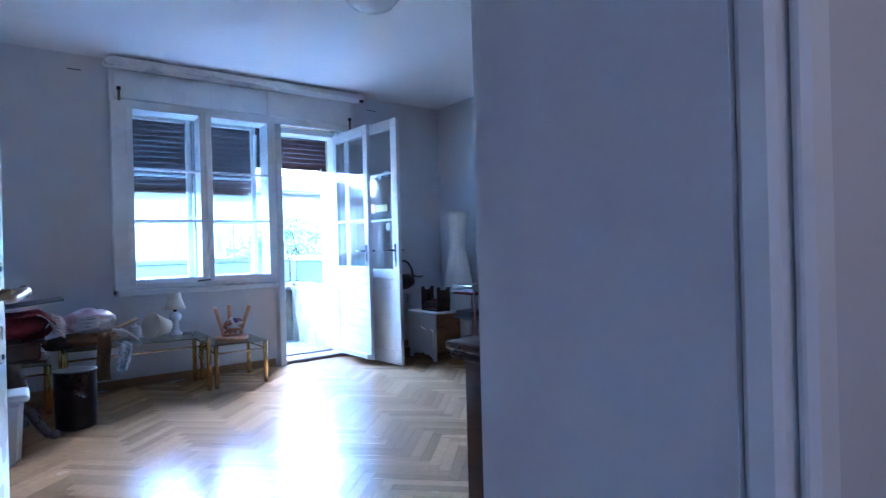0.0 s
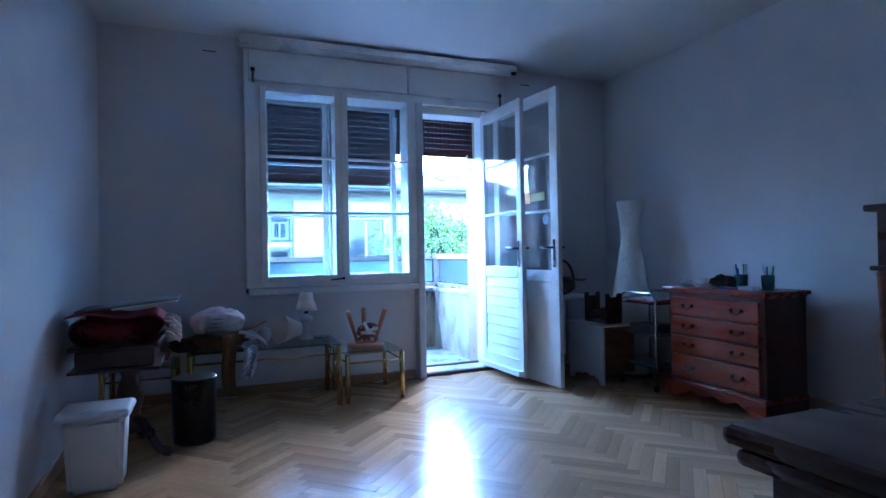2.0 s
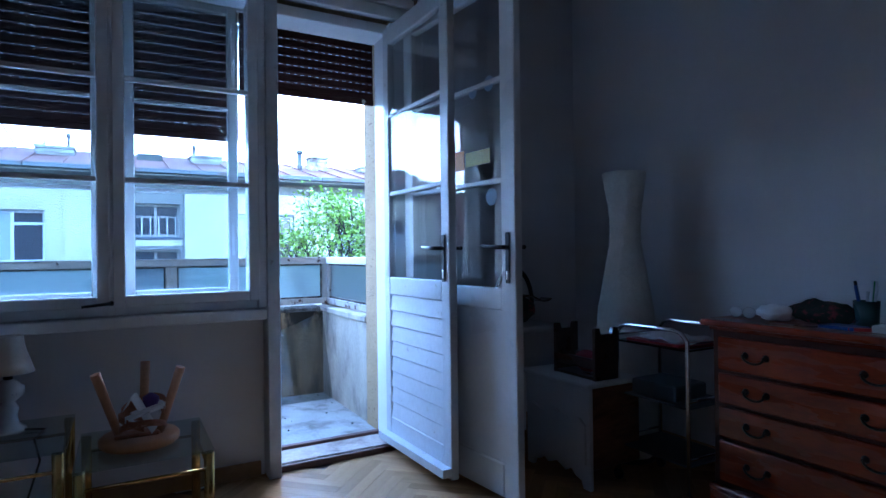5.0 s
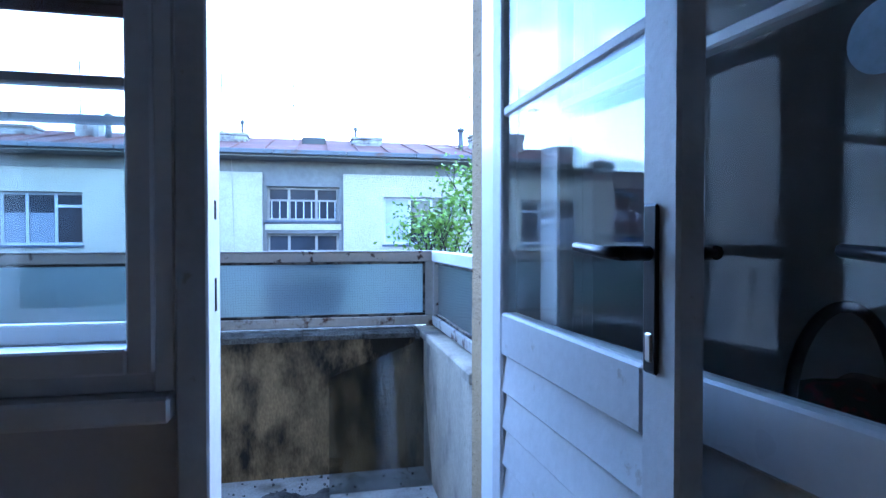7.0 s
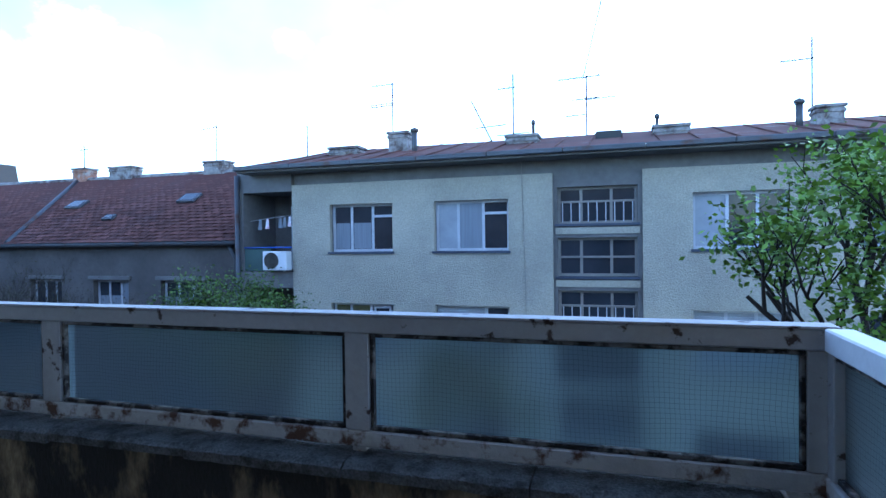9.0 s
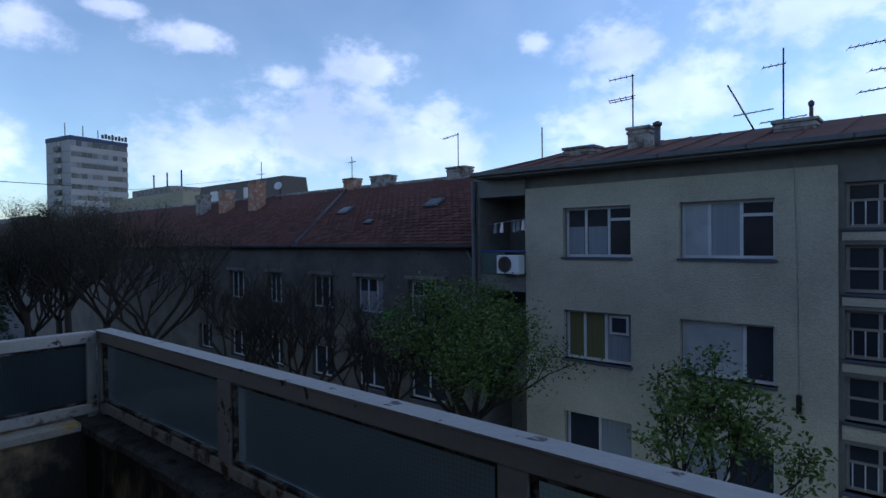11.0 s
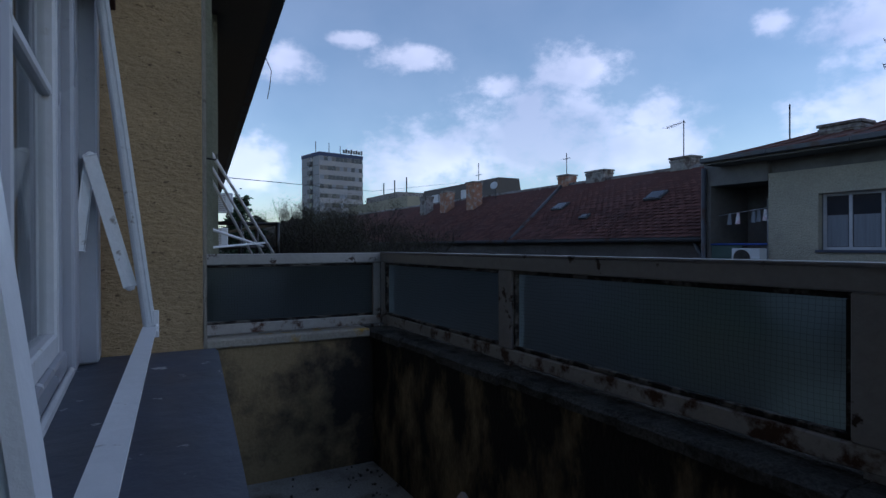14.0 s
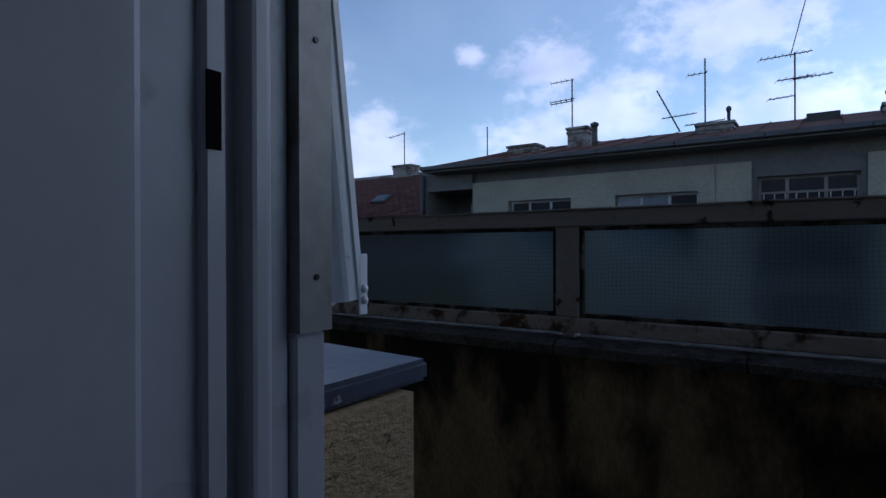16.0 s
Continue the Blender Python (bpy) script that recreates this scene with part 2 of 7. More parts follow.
M_CONC = material("concrete_coping", (0.125, 0.122, 0.112), 0.95, spec=0.1, fine=(130, 0.5), coarse=(4, 0.3), bump=0.9, bump_scale=90, second=(0.03, 0.028, 0.025), cover=0.34, patch=(12, 0.12))
M_SCREED = material("balcony_screed", (0.36, 0.35, 0.32), 0.9, fine=(90, 0.25), coarse=(3, 0.2), bump=0.3, bump_scale=90, second=(0.15, 0.14, 0.11), cover=0.3, patch=(5, 0.1))
M_RAIL = material("chipped_rail_paint", (0.31, 0.30, 0.285), 0.55, fine=(50, 0.08), coarse=(4, 0.12), bump=0.15, bump_scale=40, second=(0.040, 0.022, 0.016), cover=0.22, patch=(13, 0.02))
M_RUST = material("rusty_rail_paint", (0.40, 0.38, 0.35), 0.6, fine=(50, 0.1), coarse=(4, 0.15), bump=0.2, bump_scale=40, second=(0.075, 0.034, 0.018), cover=0.36, patch=(13, 0.05))
M_SILL = material("painted_sheet_sill", (0.060, 0.070, 0.098), 0.42, spec=0.35, fine=(50, 0.15), coarse=(5, 0.3), bump=0.15, bump_scale=14, second=(0.36, 0.37, 0.38), cover=0.13, patch=(19, 0.015))
M_ARM = material("white_enamel_steel", (0.72, 0.74, 0.76), 0.38, fine=(40, 0.05), coarse=(4, 0.08), bump=0.1, bump_scale=60, second=(0.30, 0.28, 0.26), cover=0.12, patch=(20, 0.03))
M_GUIDE = material("grey_steel_channel", (0.24, 0.235, 0.23), 0.5, metal=0.3, fine=(50, 0.15), coarse=(4, 0.2), second=(0.12, 0.08, 0.06), cover=0.3, patch=(10, 0.05))
M_SLAT = material("brown_shutter_slat", (0.048, 0.019, 0.014), 0.75, spec=0.2, fine=(30, 0.1), coarse=(3, 0.12))
# Old white gloss, greyed so that jamb and outer frame read as shaded.
M_JAMB = material("shade_greyed_old_gloss_paint", (0.36, 0.375, 0.41), 0.30, fine=(40, 0.04), coarse=(2.5, 0.12), bump=0.03, bump_scale=22, second=(0.25, 0.255, 0.27), cover=0.10, patch=(11, 0.06))
M_PUTTY = material("rotten_black_putty", (0.14, 0.13, 0.115), 0.85, fine=(50, 0.2), coarse=(5, 0.2), bump=0.3, bump_scale=60, second=(0.012, 0.010, 0.009), cover=0.55, patch=(16, 0.04))
# Made-up translucent film that glows like sky seen through open shutter slits.
M_SLIT = material("slit_daylight_film", (0.1, 0.1, 0.105), 0.6)
thin = M_SLIT.node_tree.nodes.new("ShaderNodeBsdfTranslucent")
thin.inputs["Color"].default_value = (0.27, 0.27, 0.29, 1)
M_SLIT.node_tree.links.new(thin.outputs[0], M_SLIT.node_tree.nodes["Material Output"].inputs["Surface"])
M_PANE = glass("window_pane")
M_PANE_DUSTY = glass("dusty_pane", (0.90, 0.93, 0.94))
M_WIRED = glass("wired_glass", (0.47, 0.55, 0.58), rough=0.30, wires=0.0125, wave=0.35)
M_WIRED_END = glass("wired_glass_end", (0.47, 0.53, 0.57), rough=0.38, wires=0.0125, wave=0.35, across=0)
M_IRON = material("blackened_iron", (0.03, 0.03, 0.032), 0.35, metal=0.7, fine=(60, 0.2))
M_NICKEL = material("satin_nickel", (0.55, 0.52, 0.48), 0.28, metal=1.0, fine=(60, 0.05))
M_CHROME = material("chrome", (0.75, 0.76, 0.78), 0.12, metal=1.0, fine=(60, 0.03), rough_var=0.04)
M_BRASS = material("polished_brass", (0.62, 0.42, 0.14), 0.22, metal=1.0, fine=(40, 0.08), rough_var=0.06)
M_MAHOG = material("red_mahogany", (0.25, 0.042, 0.012), 0.28, fine=(22, 0.22), coarse=(2.5, 0.2), stretch=(6, 1, 6), bump=0.03, bump_scale=40, coat=0.5, second=(0.15, 0.020, 0.008), cover=0.35, patch=(5, 0.14))
# Shaded copy of the red mahogany, for faces turned away from the daylight.
M_MAHOG_SHADED = material("shaded_mahogany", (0.055, 0.012, 0.007), 0.35, fine=(22, 0.2), coarse=(2.5, 0.2), stretch=(6, 1, 6), coat=0.2)
M_WALNUT = material("dark_walnut", (0.060, 0.026, 0.015), 0.32, fine=(25, 0.25), coarse=(2.5, 0.2), stretch=(5, 1, 5), coat=0.35, second=(0.028, 0.012, 0.008), cover=0.4, patch=(5, 0.12))
M_CHESTNUT = material("brown_chestnut", (0.21, 0.090, 0.038), 0.34, fine=(25, 0.25), coarse=(2.5, 0.2), stretch=(1, 5, 5), coat=0.35, second=(0.07, 0.027, 0.012), cover=0.35, patch=(5, 0.12))
M_OAKRED = material("warm_beech", (0.42, 0.20, 0.095), 0.4, fine=(30, 0.15), stretch=(5, 5, 1))
M_PLASTIC = material("grey_white_plastic", (0.62, 0.64, 0.66), 0.35, fine=(80, 0.02), coarse=(3, 0.04))
M_BLACK = material("black_metal", (0.012, 0.012, 0.016), 0.3, fine=(60, 0.15), metal=0.2, second=(0.07, 0.012, 0.012), cover=0.12, patch=(6, 0.03))
M_RUG = material("red_wool_rug", (0.20, 0.028, 0.035), 0.95, fine=(120, 0.3), coarse=(6, 0.2), bump=0.5, bump_scale=160, second=(0.27, 0.06, 0.065), cover=0.22, patch=(14, 0.05))
M_FRINGE = material("cream_fringe", (0.55, 0.46, 0.42), 0.95, fine=(90, 0.3), bump=0.4, bump_scale=120)
M_CARD = material("grey_board", (0.10, 0.12, 0.15), 0.5, fine=(60, 0.08))
M_PAPER = material("rice_paper", (0.72, 0.70, 0.66), 0.85, fine=(50, 0.06), coarse=(5, 0.06), bump=0.5, bump_scale=22)
M_SHADE = material("cream_lampshade", (0.70, 0.64, 0.55), 0.8, fine=(80, 0.06), bump=0.1, bump_scale=90)
M_PORC = material("white_porcelain", (0.72, 0.73, 0.75), 0.15, fine=(30, 0.03), coat=0.4, second=(0.25, 0.24, 0.40), cover=0.12, patch=(22, 0.03))
M_BAG = material("clear_pink_bag", (0.72, 0.50, 0.54), 0.3, fine=(30, 0.12), coarse=(6, 0.2), bump=0.6, bump_scale=18, second=(0.75, 0.74, 0.76), cover=0.5, patch=(5, 0.05))
M_PILLOW = material("white_folded_linen", (0.72, 0.72, 0.74), 0.85, fine=(60, 0.05), bump=0.3, bump_scale=20)
M_SACK = material("brown_cloth", (0.22, 0.13, 0.065), 0.9, fine=(90, 0.2), coarse=(6, 0.2), bump=0.4, bump_scale=60)
M_LEAFLET = material("printed_plastic_sheet", (0.55, 0.62, 0.70), 0.4, fine=(60, 0.2), second=(0.20, 0.27, 0.36), cover=0.45, patch=(26, 0.04))
M_LEATHER = material("tan_leather", (0.36, 0.14, 0.07), 0.5, fine=(60, 0.15), bump=0.3, bump_scale=60)
M_WHITEBAND = material("white_strap", (0.7, 0.68, 0.66), 0.6, fine=(60, 0.06))
M_PURPLE = material("purple_cloth", (0.10, 0.04, 0.20), 0.8, fine=(60, 0.2))
M_FLORAL = material("dark_floral_cloth", (0.030, 0.035, 0.028), 0.85, fine=(60, 0.2), second=(0.25, 0.05, 0.06), cover=0.32, patch=(28, 0.04))
M_CUP = material("dark_green_plastic", (0.02, 0.05, 0.05), 0.3, fine=(60, 0.1))
M_REDP = material("red_plastic", (0.45, 0.03, 0.03), 0.35)
M_BLUEP = material("blue_plastic", (0.03, 0.08, 0.35), 0.35)
M_GREENP = material("green_plastic", (0.05, 0.25, 0.10), 0.35)
M_CABWHITE = material("grey_white_laminate", (0.56, 0.57, 0.58), 0.45, fine=(60, 0.03), coarse=(3, 0.06))
M_OPAL = material("opal_glass", (0.75, 0.76, 0.78), 0.2, fine=(30, 0.02))
M_ORANGE = material("orange_sticker", (0.55, 0.22, 0.05), 0.6)
M_YELLOW = material("yellow_sticker", (0.55, 0.50, 0.18), 0.6)
M_BLUEST = material("pale_blue_sticker", (0.40, 0.52, 0.66), 0.5)
# outdoors
M_FACADE = material("cream_roughcast_facade", (0.42, 0.395, 0.315), 0.95, fine=(26, 0.16), coarse=(0.35, 0.12), bump=0.8, bump_scale=24, deep=0.045, spec=0.2, second=(0.33, 0.31, 0.255), cover=0.34, patch=(0.6, 0.15))
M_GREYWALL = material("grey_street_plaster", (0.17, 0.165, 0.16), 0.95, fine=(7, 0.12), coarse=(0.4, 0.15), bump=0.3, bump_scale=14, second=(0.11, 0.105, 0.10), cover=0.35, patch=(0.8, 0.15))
M_TAUPE = material("taupe_street_plaster", (0.115, 0.105, 0.098), 0.95, fine=(7, 0.12), coarse=(0.4, 0.18), bump=0.3, bump_scale=14, second=(0.07, 0.063, 0.06), cover=0.4, patch=(0.7, 0.15))
M_ROOFMET = material("rusty_sheet_roof", (0.115, 0.058, 0.047), 0.85, spec=0.1, metal=0.0, fine=(6, 0.2), coarse=(0.7, 0.3), second=(0.16, 0.145, 0.14), cover=0.18, patch=(0.9, 0.08))
M_GUTTER = material("zinc_gutter", (0.075, 0.078, 0.085), 0.5, metal=0.4, fine=(8, 0.12), coarse=(0.8, 0.25), second=(0.07, 0.04, 0.03), cover=0.3, patch=(2, 0.06))
M_TILE = material("red_roof_tile", (0.105, 0.045, 0.036), 0.9, spec=0.2, fine=(12, 0.2), coarse=(0.5, 0.2), bump=0.2, bump_scale=20, vary=0.3, second=(0.10, 0.05, 0.045), cover=0.35, patch=(1.2, 0.12))
M_TILE_REST = material("red_roof_tiles", (0.105, 0.045, 0.036), 0.9, spec=0.2, fine=(12, 0.2), coarse=(0.5, 0.2), bump=0.2, bump_scale=20, island=0.3, second=(0.10, 0.05, 0.045), cover=0.35, patch=(1.2, 0.12))
M_BRICK = material("chimney_brick", (0.26, 0.13, 0.085), 0.9, fine=(14, 0.2), coarse=(3, 0.25), second=(0.30, 0.28, 0.26), cover=0.35, patch=(4, 0.08), bump=0.4, bump_scale=22)
M_CHIMGREY = material("grey_chimney_plaster", (0.235, 0.225, 0.22), 0.9, fine=(12, 0.25), coarse=(2, 0.3), second=(0.085, 0.065, 0.058), cover=0.42, patch=(3.5, 0.08), bump=0.4, bump_scale=12)
M_FARGLASS = material("street_window_glass", (0.028, 0.032, 0.042), 0.10, fine=(3, 0.1), coarse=(0.8, 0.3), rough_var=0.03, spec=0.4)
M_FARSILL = material("dark_blue_sheet_sill", (0.060, 0.070, 0.10), 0.6, fine=(8, 0.1), coarse=(1.0, 0.2))
M_CURTAIN = material("drawn_net_curtain", (0.20, 0.22, 0.255), 0.6, fine=(4, 0.05), coarse=(1.5, 0.15), stretch=(9, 9, 0.3))
M_BLIND = material("white_roller_blind", (0.31, 0.33, 0.36), 0.5, fine=(6, 0.04))
M_OLIVE = material("olive_curtain", (0.10, 0.10, 0.04), 0.7, fine=(5, 0.15), stretch=(8, 8, 0.4))
M_FARFRAME = material("white_street_frame", (0.47, 0.485, 0.52), 0.5, fine=(8, 0.06))
M_GREYFRAME = material("grey_steel_frame", (0.225, 0.21, 0.19), 0.55, fine=(8, 0.1))
M_BARK = material("grey_brown_bark", (0.030, 0.024, 0.019), 0.95, fine=(30, 0.3), coarse=(4, 0.2), bump=0.6, bump_scale=40)
M_LEAF = material("fresh_green_leaf", (0.135, 0.235, 0.022), 0.55, fine=(8, 0.2), island=0.5)
M_LEAF_DARK = material("deep_green_leaf", (0.060, 0.105, 0.012), 0.6, fine=(8, 0.2), island=0.5)
M_BUD = material("brown_spring_bud", (0.040, 0.037, 0.017), 0.8, fine=(8, 0.2), island=0.5)
M_NEEDLE = material("dark_conifer_needle", (0.022, 0.050, 0.024), 0.7, fine=(8, 0.2), island=0.4)
M_ROAD = material("street_asphalt", (0.05, 0.05, 0.052), 0.9, fine=(20, 0.2), coarse=(0.5, 0.2))
M_PALE = material("pale_concrete_panel", (0.30, 0.30, 0.31), 0.9, fine=(2, 0.08), coarse=(0.1, 0.12))
M_OCHRE = material("ochre_plaster", (0.27, 0.25, 0.19), 0.9, fine=(3, 0.08), coarse=(0.2, 0.15))
M_GREENPIL = material("grey_green_pilaster", (0.19, 0.20, 0.15), 0.9, fine=(40, 0.12), bump=0.3, bump_scale=40)
M_EAVE = material("dark_eave_boards", (0.085, 0.075, 0.068), 0.8, fine=(20, 0.15), stretch=(1, 6, 6))

# ---- building tools ----


def box(bm, x0, x1, y0, y1, z0, z1, bevel=0.0, m=None, seg=1):
    """A box between two corners, its edges rounded by bevel, turned by m."""
    made = bmesh.ops.create_cube(bm, size=1.0)["verts"]
    for v in made:
        v.co = Vector(((x0 + x1) / 2 + v.co.x * (x1 - x0), (y0 + y1) / 2 + v.co.y * (y1 - y0), (z0 + z1) / 2 + v.co.z * (z1 - z0)))
    if m is not None:
        for v in made:
            v.co = m @ v.co
    if bevel:
        edges = list({e for v in made for e in v.link_edges})
        bmesh.ops.bevel(bm, geom=edges, offset=bevel, segments=seg, affect="EDGES", profile=0.5)
    return bm


def prism(bm, points, lo, hi, m=None):
    """An upright prism over a plan polygon (counter-clockwise)."""
    low = [bm.verts.new((x, y, lo)) for x, y in points]
    top = [bm.verts.new((x, y, hi)) for x, y in points]
    bm.faces.new(top)
    bm.faces.new(low[::-1])
    for i in range(len(points)):
        j = (i + 1) % len(points)
        bm.faces.new((low[i], low[j], top[j], top[i]))
    if m is not None:
        for v in low + top:
            v.co = m @ v.co
    return bm


def tube(bm, points, radius, sides=8, end=None, cap=True):
    """A round bar along points, thinning to end."""
    points = [Vector(p) for p in points]
    rings = []
    side = None
    for i, p in enumerate(points):
        d = (points[min(i + 1, len(points) - 1)] - points[max(i - 1, 0)]).normalized()
        if side is None:
            side = d.cross(Vector((0, 0, 1)))
            if side.length < 0.05:
                side = d.cross(Vector((1, 0, 0)))
        side = (side - d * side.dot(d)).normalized()
        up = d.cross(side)
        f = i / max(1, len(points) - 1)
        r = radius + ((end if end is not None else radius) - radius) * f
        rings.append([bm.verts.new(p + (side * math.cos(a) + up * math.sin(a)) * r) for a in (2 * math.pi * k / sides for k in range(sides))])
    for a, b in zip(rings, rings[1:]):
        for k in range(sides):
            f = bm.faces.new((a[k], a[(k + 1) % sides], b[(k + 1) % sides], b[k]))
            f.smooth = True
    if cap:
        bm.faces.new(rings[0][::-1])
        bm.faces.new(rings[-1])
    return bm


def lathe(bm, profile, sides=24, at=(0, 0, 0), m=None, wobble=None):
    """A turned shape: rows of (radius, height)."""
    rings = []
    for r, z in profile:
        ring = []
        for k in range(sides):
            a = 2 * math.pi * k / sides
            q = r * (wobble(a, z) if wobble else 1)
            p = Vector((at[0] + q * math.cos(a), at[1] + q * math.sin(a), at[2] + z))
            ring.append(bm.verts.new(m @ p if m is not None else p))
        rings.append(ring)
    for a, b in zip(rings, rings[1:]):
        for k in range(sides):
            f = bm.faces.new((a[k], a[(k + 1) % sides], b[(k + 1) % sides], b[k]))
            f.smooth = True
    if profile[0][0] > 1e-4:
        bm.faces.new(rings[0][::-1])
    if profile[-1][0] > 1e-4:
        bm.faces.new(rings[-1])
    return bm


def blob(bm, center, size, seed=0, rough=0.2, scale=4.0, subdiv=3, m=None):
    """A soft lump: a ball pushed in and out by noise."""
    made = bmesh.ops.create_icosphere(bm, subdivisions=subdiv, radius=1.0)["verts"]
    for v in made:
        d = v.co.copy()
        k = 1 + rough * noise.noise(d * scale * 0.5 + Vector((seed * 3.1, seed, 0))) + rough * 0.4 * noise.noise(d * scale * 1.6 + Vector((0, seed, 5)))
        p = Vector((d.x * size[0] * k, d.y * size[1] * k, d.z * size[2] * k))
        v.co = (m @ p if m is not None else p) + Vector(center)
    for f in {f for v in made for f in v.link_faces}:
        f.smooth = True
    return bm


def sheet(bm, fn, nu, nv, thick=0.0):
    """A draped sheet through fn(u, v); thick: its thickness along z."""
    def grid(dz):
        return [[bm.verts.new(Vector(fn(i / nu, j / nv)) + Vector((0, 0, dz))) for j in range(nv + 1)] for i in range(nu + 1)]
    top = grid(0)
    low = grid(-thick) if thick else None
    for i in range(nu):
        for j in range(nv):
            f = bm.faces.new((top[i][j], top[i + 1][j], top[i + 1][j + 1], top[i][j + 1]))
            f.smooth = True
            if low:
                f = bm.faces.new((low[i][j], low[i][j + 1], low[i + 1][j + 1], low[i + 1][j]))
                f.smooth = True
    if low:
        for i in range(nu):
            bm.faces.new((top[i][0], low[i][0], low[i + 1][0], top[i + 1][0]))
            bm.faces.new((top[i][nv], top[i + 1][nv], low[i + 1][nv], low[i][nv]))
        for j in range(nv):
            bm.faces.new((top[0][j], top[0][j + 1], low[0][j + 1], low[0][j]))
            bm.faces.new((top[nu][j], low[nu][j], low[nu][j + 1], top[nu][j + 1]))
    return bm


def solid(name, bm, mat):
    bmesh.ops.recalc_face_normals(bm, faces=bm.faces)
    me = bpy.data.meshes.new(name)
    bm.to_mesh(me)
    bm.free()
    me.materials.append(mat)
    return new(name, me)


def part(name, bm, mat, parent, label=""):
    """One mesh under a thing or a part."""
    ob = solid(name, bm, mat)
    ob.parent = parent
    if label:
        ob["label"] = label
    return ob


def thing(name, label, category, m=None, group="", kind=""):
    ob = new(name)
    ob.empty_display_size = 0.1
    if m is not None:
        ob.matrix_basis = m
    return tagged(ob, label, category, group, kind)


def structure(name, bm, mat, label, category):
    return tagged(solid(name, bm, mat), label, category, kind="structure")


def B(*a, **k):
    return box(bmesh.new(), *a, **k)


def T(points, radius, sides=8, end=None):
    return tube(bmesh.new(), points, radius, sides, end)


def pierced(bm, x0, x1, z0, z1, y0, y1, holes):
    """A wall along x between y0 and y1, with rectangular holes (xa, xb, za, zb), as one skin."""
    xs = sorted({x0, x1, *(v for h in holes for v in h[:2] if x0 < v < x1)})
    zs = sorted({z0, z1, *(v for h in holes for v in h[2:] if z0 < v < z1)})
    made = {}

    def vert(i, k, s):
        if (i, k, s) not in made:
            made[i, k, s] = bm.verts.new((xs[i], (y0, y1)[s], zs[k]))
        return made[i, k, s]

    def full(i, k):
        if not (0 <= i < len(xs) - 1 and 0 <= k < len(zs) - 1):
            return False
        cx, cz = (xs[i] + xs[i + 1]) / 2, (zs[k] + zs[k + 1]) / 2
        return not any(h[0] < cx < h[1] and h[2] < cz < h[3] for h in holes)

    for i in range(len(xs) - 1):
        for k in range(len(zs) - 1):
            if not full(i, k):
                continue
            for s in (0, 1):
                bm.faces.new([vert(*q, s) for q in ((i, k), (i + 1, k), (i + 1, k + 1), (i, k + 1))])
            for (a, b), (di, dk) in ((((i, k), (i, k + 1)), (-1, 0)), (((i + 1, k), (i + 1, k + 1)), (1, 0)), (((i, k), (i + 1, k)), (0, -1)), (((i, k + 1), (i + 1, k + 1)), (0, 1))):
                if not full(i + di, k + dk):
                    bm.faces.new([vert(*a, 0), vert(*b, 0), vert(*b, 1), vert(*a, 1)])
    return bm


# ---- the room ----
X_LEFT, X_RIGHT, Y_BACK, Y_IN, Y_OUT, CEIL = -0.42, 4.15, 0.40, 5.56, 6.14, 2.87
SLANT = 0.0955  # the street front runs a little askew to the room

structure("floor", B(-0.9, 4.5, -1.9, 5.70, -0.25, -0.012), M_SUBFLOOR_BACKING, "dark bed under the oak herringbone parquet floor", "floor")
structure("ceiling", B(-1.4, 4.6, -1.9, 6.14, CEIL, CEIL + 0.2), M_CEIL, "plain matt white plaster ceiling", "ceiling")
bm = bmesh.new()
box(bm, X_LEFT - 0.5, X_LEFT, Y_BACK - 0.32, Y_IN, -0.02, CEIL)
structure("wall_left", bm, M_WALL, "plain white painted plaster wall", "wall")
structure("wall_right", B(X_RIGHT, X_RIGHT + 0.45, Y_BACK - 0.32, Y_IN, -0.02, CEIL), M_WALL, "plain white painted plaster wall behind the chests", "wall")
DOOR_L, DOOR_R = -0.37, 0.392
bm = bmesh.new()
pierced(bm, X_LEFT, X_RIGHT, -0.02, CEIL, 0.085, Y_BACK, [(DOOR_L, DOOR_R, -0.1, 2.08)])
structure("wall_back", bm, M_WALL, "white painted wall with the doorway from the hall", "wall")
# hall behind the doorway
structure("wall_hall_back", B(-1.4, 1.9, -1.9, -1.7, -0.02, CEIL), M_WALL, "plain hall wall", "wall")
structure("wall_hall_left", B(-1.4, -1.2, -1.7, 0.08, -0.02, CEIL), M_WALL, "plain hall wall", "wall")
structure("wall_hall_right", B(1.7, 1.9, -1.7, 0.08, -0.02, CEIL), M_WALL, "plain hall wall", "wall")
structure("wall_hall_front", B(-1.2, X_LEFT - 0.5, -0.1, 0.08, -0.02, CEIL), M_WALL, "plain hall wall beside the doorway", "wall")

bm = bmesh.new()
for x0, x1 in ((DOOR_R, DOOR_R + 0.085), (DOOR_L - 0.085, DOOR_L)):
    box(bm, x0, x1, 0.052, 0.083, 0.0, 2.12, 0.006)
    box(bm, x0 + 0.018, x1 - 0.02, 0.035, 0.05, 0.0, 2.12, 0.006)
box(bm, DOOR_L - 0.085, DOOR_R + 0.085, 0.052, 0.083, 2.122, 2.21, 0.006)
structure("trim_doorway", bm, M_LACQ, "white profiled casing round the hall doorway", "door casing")

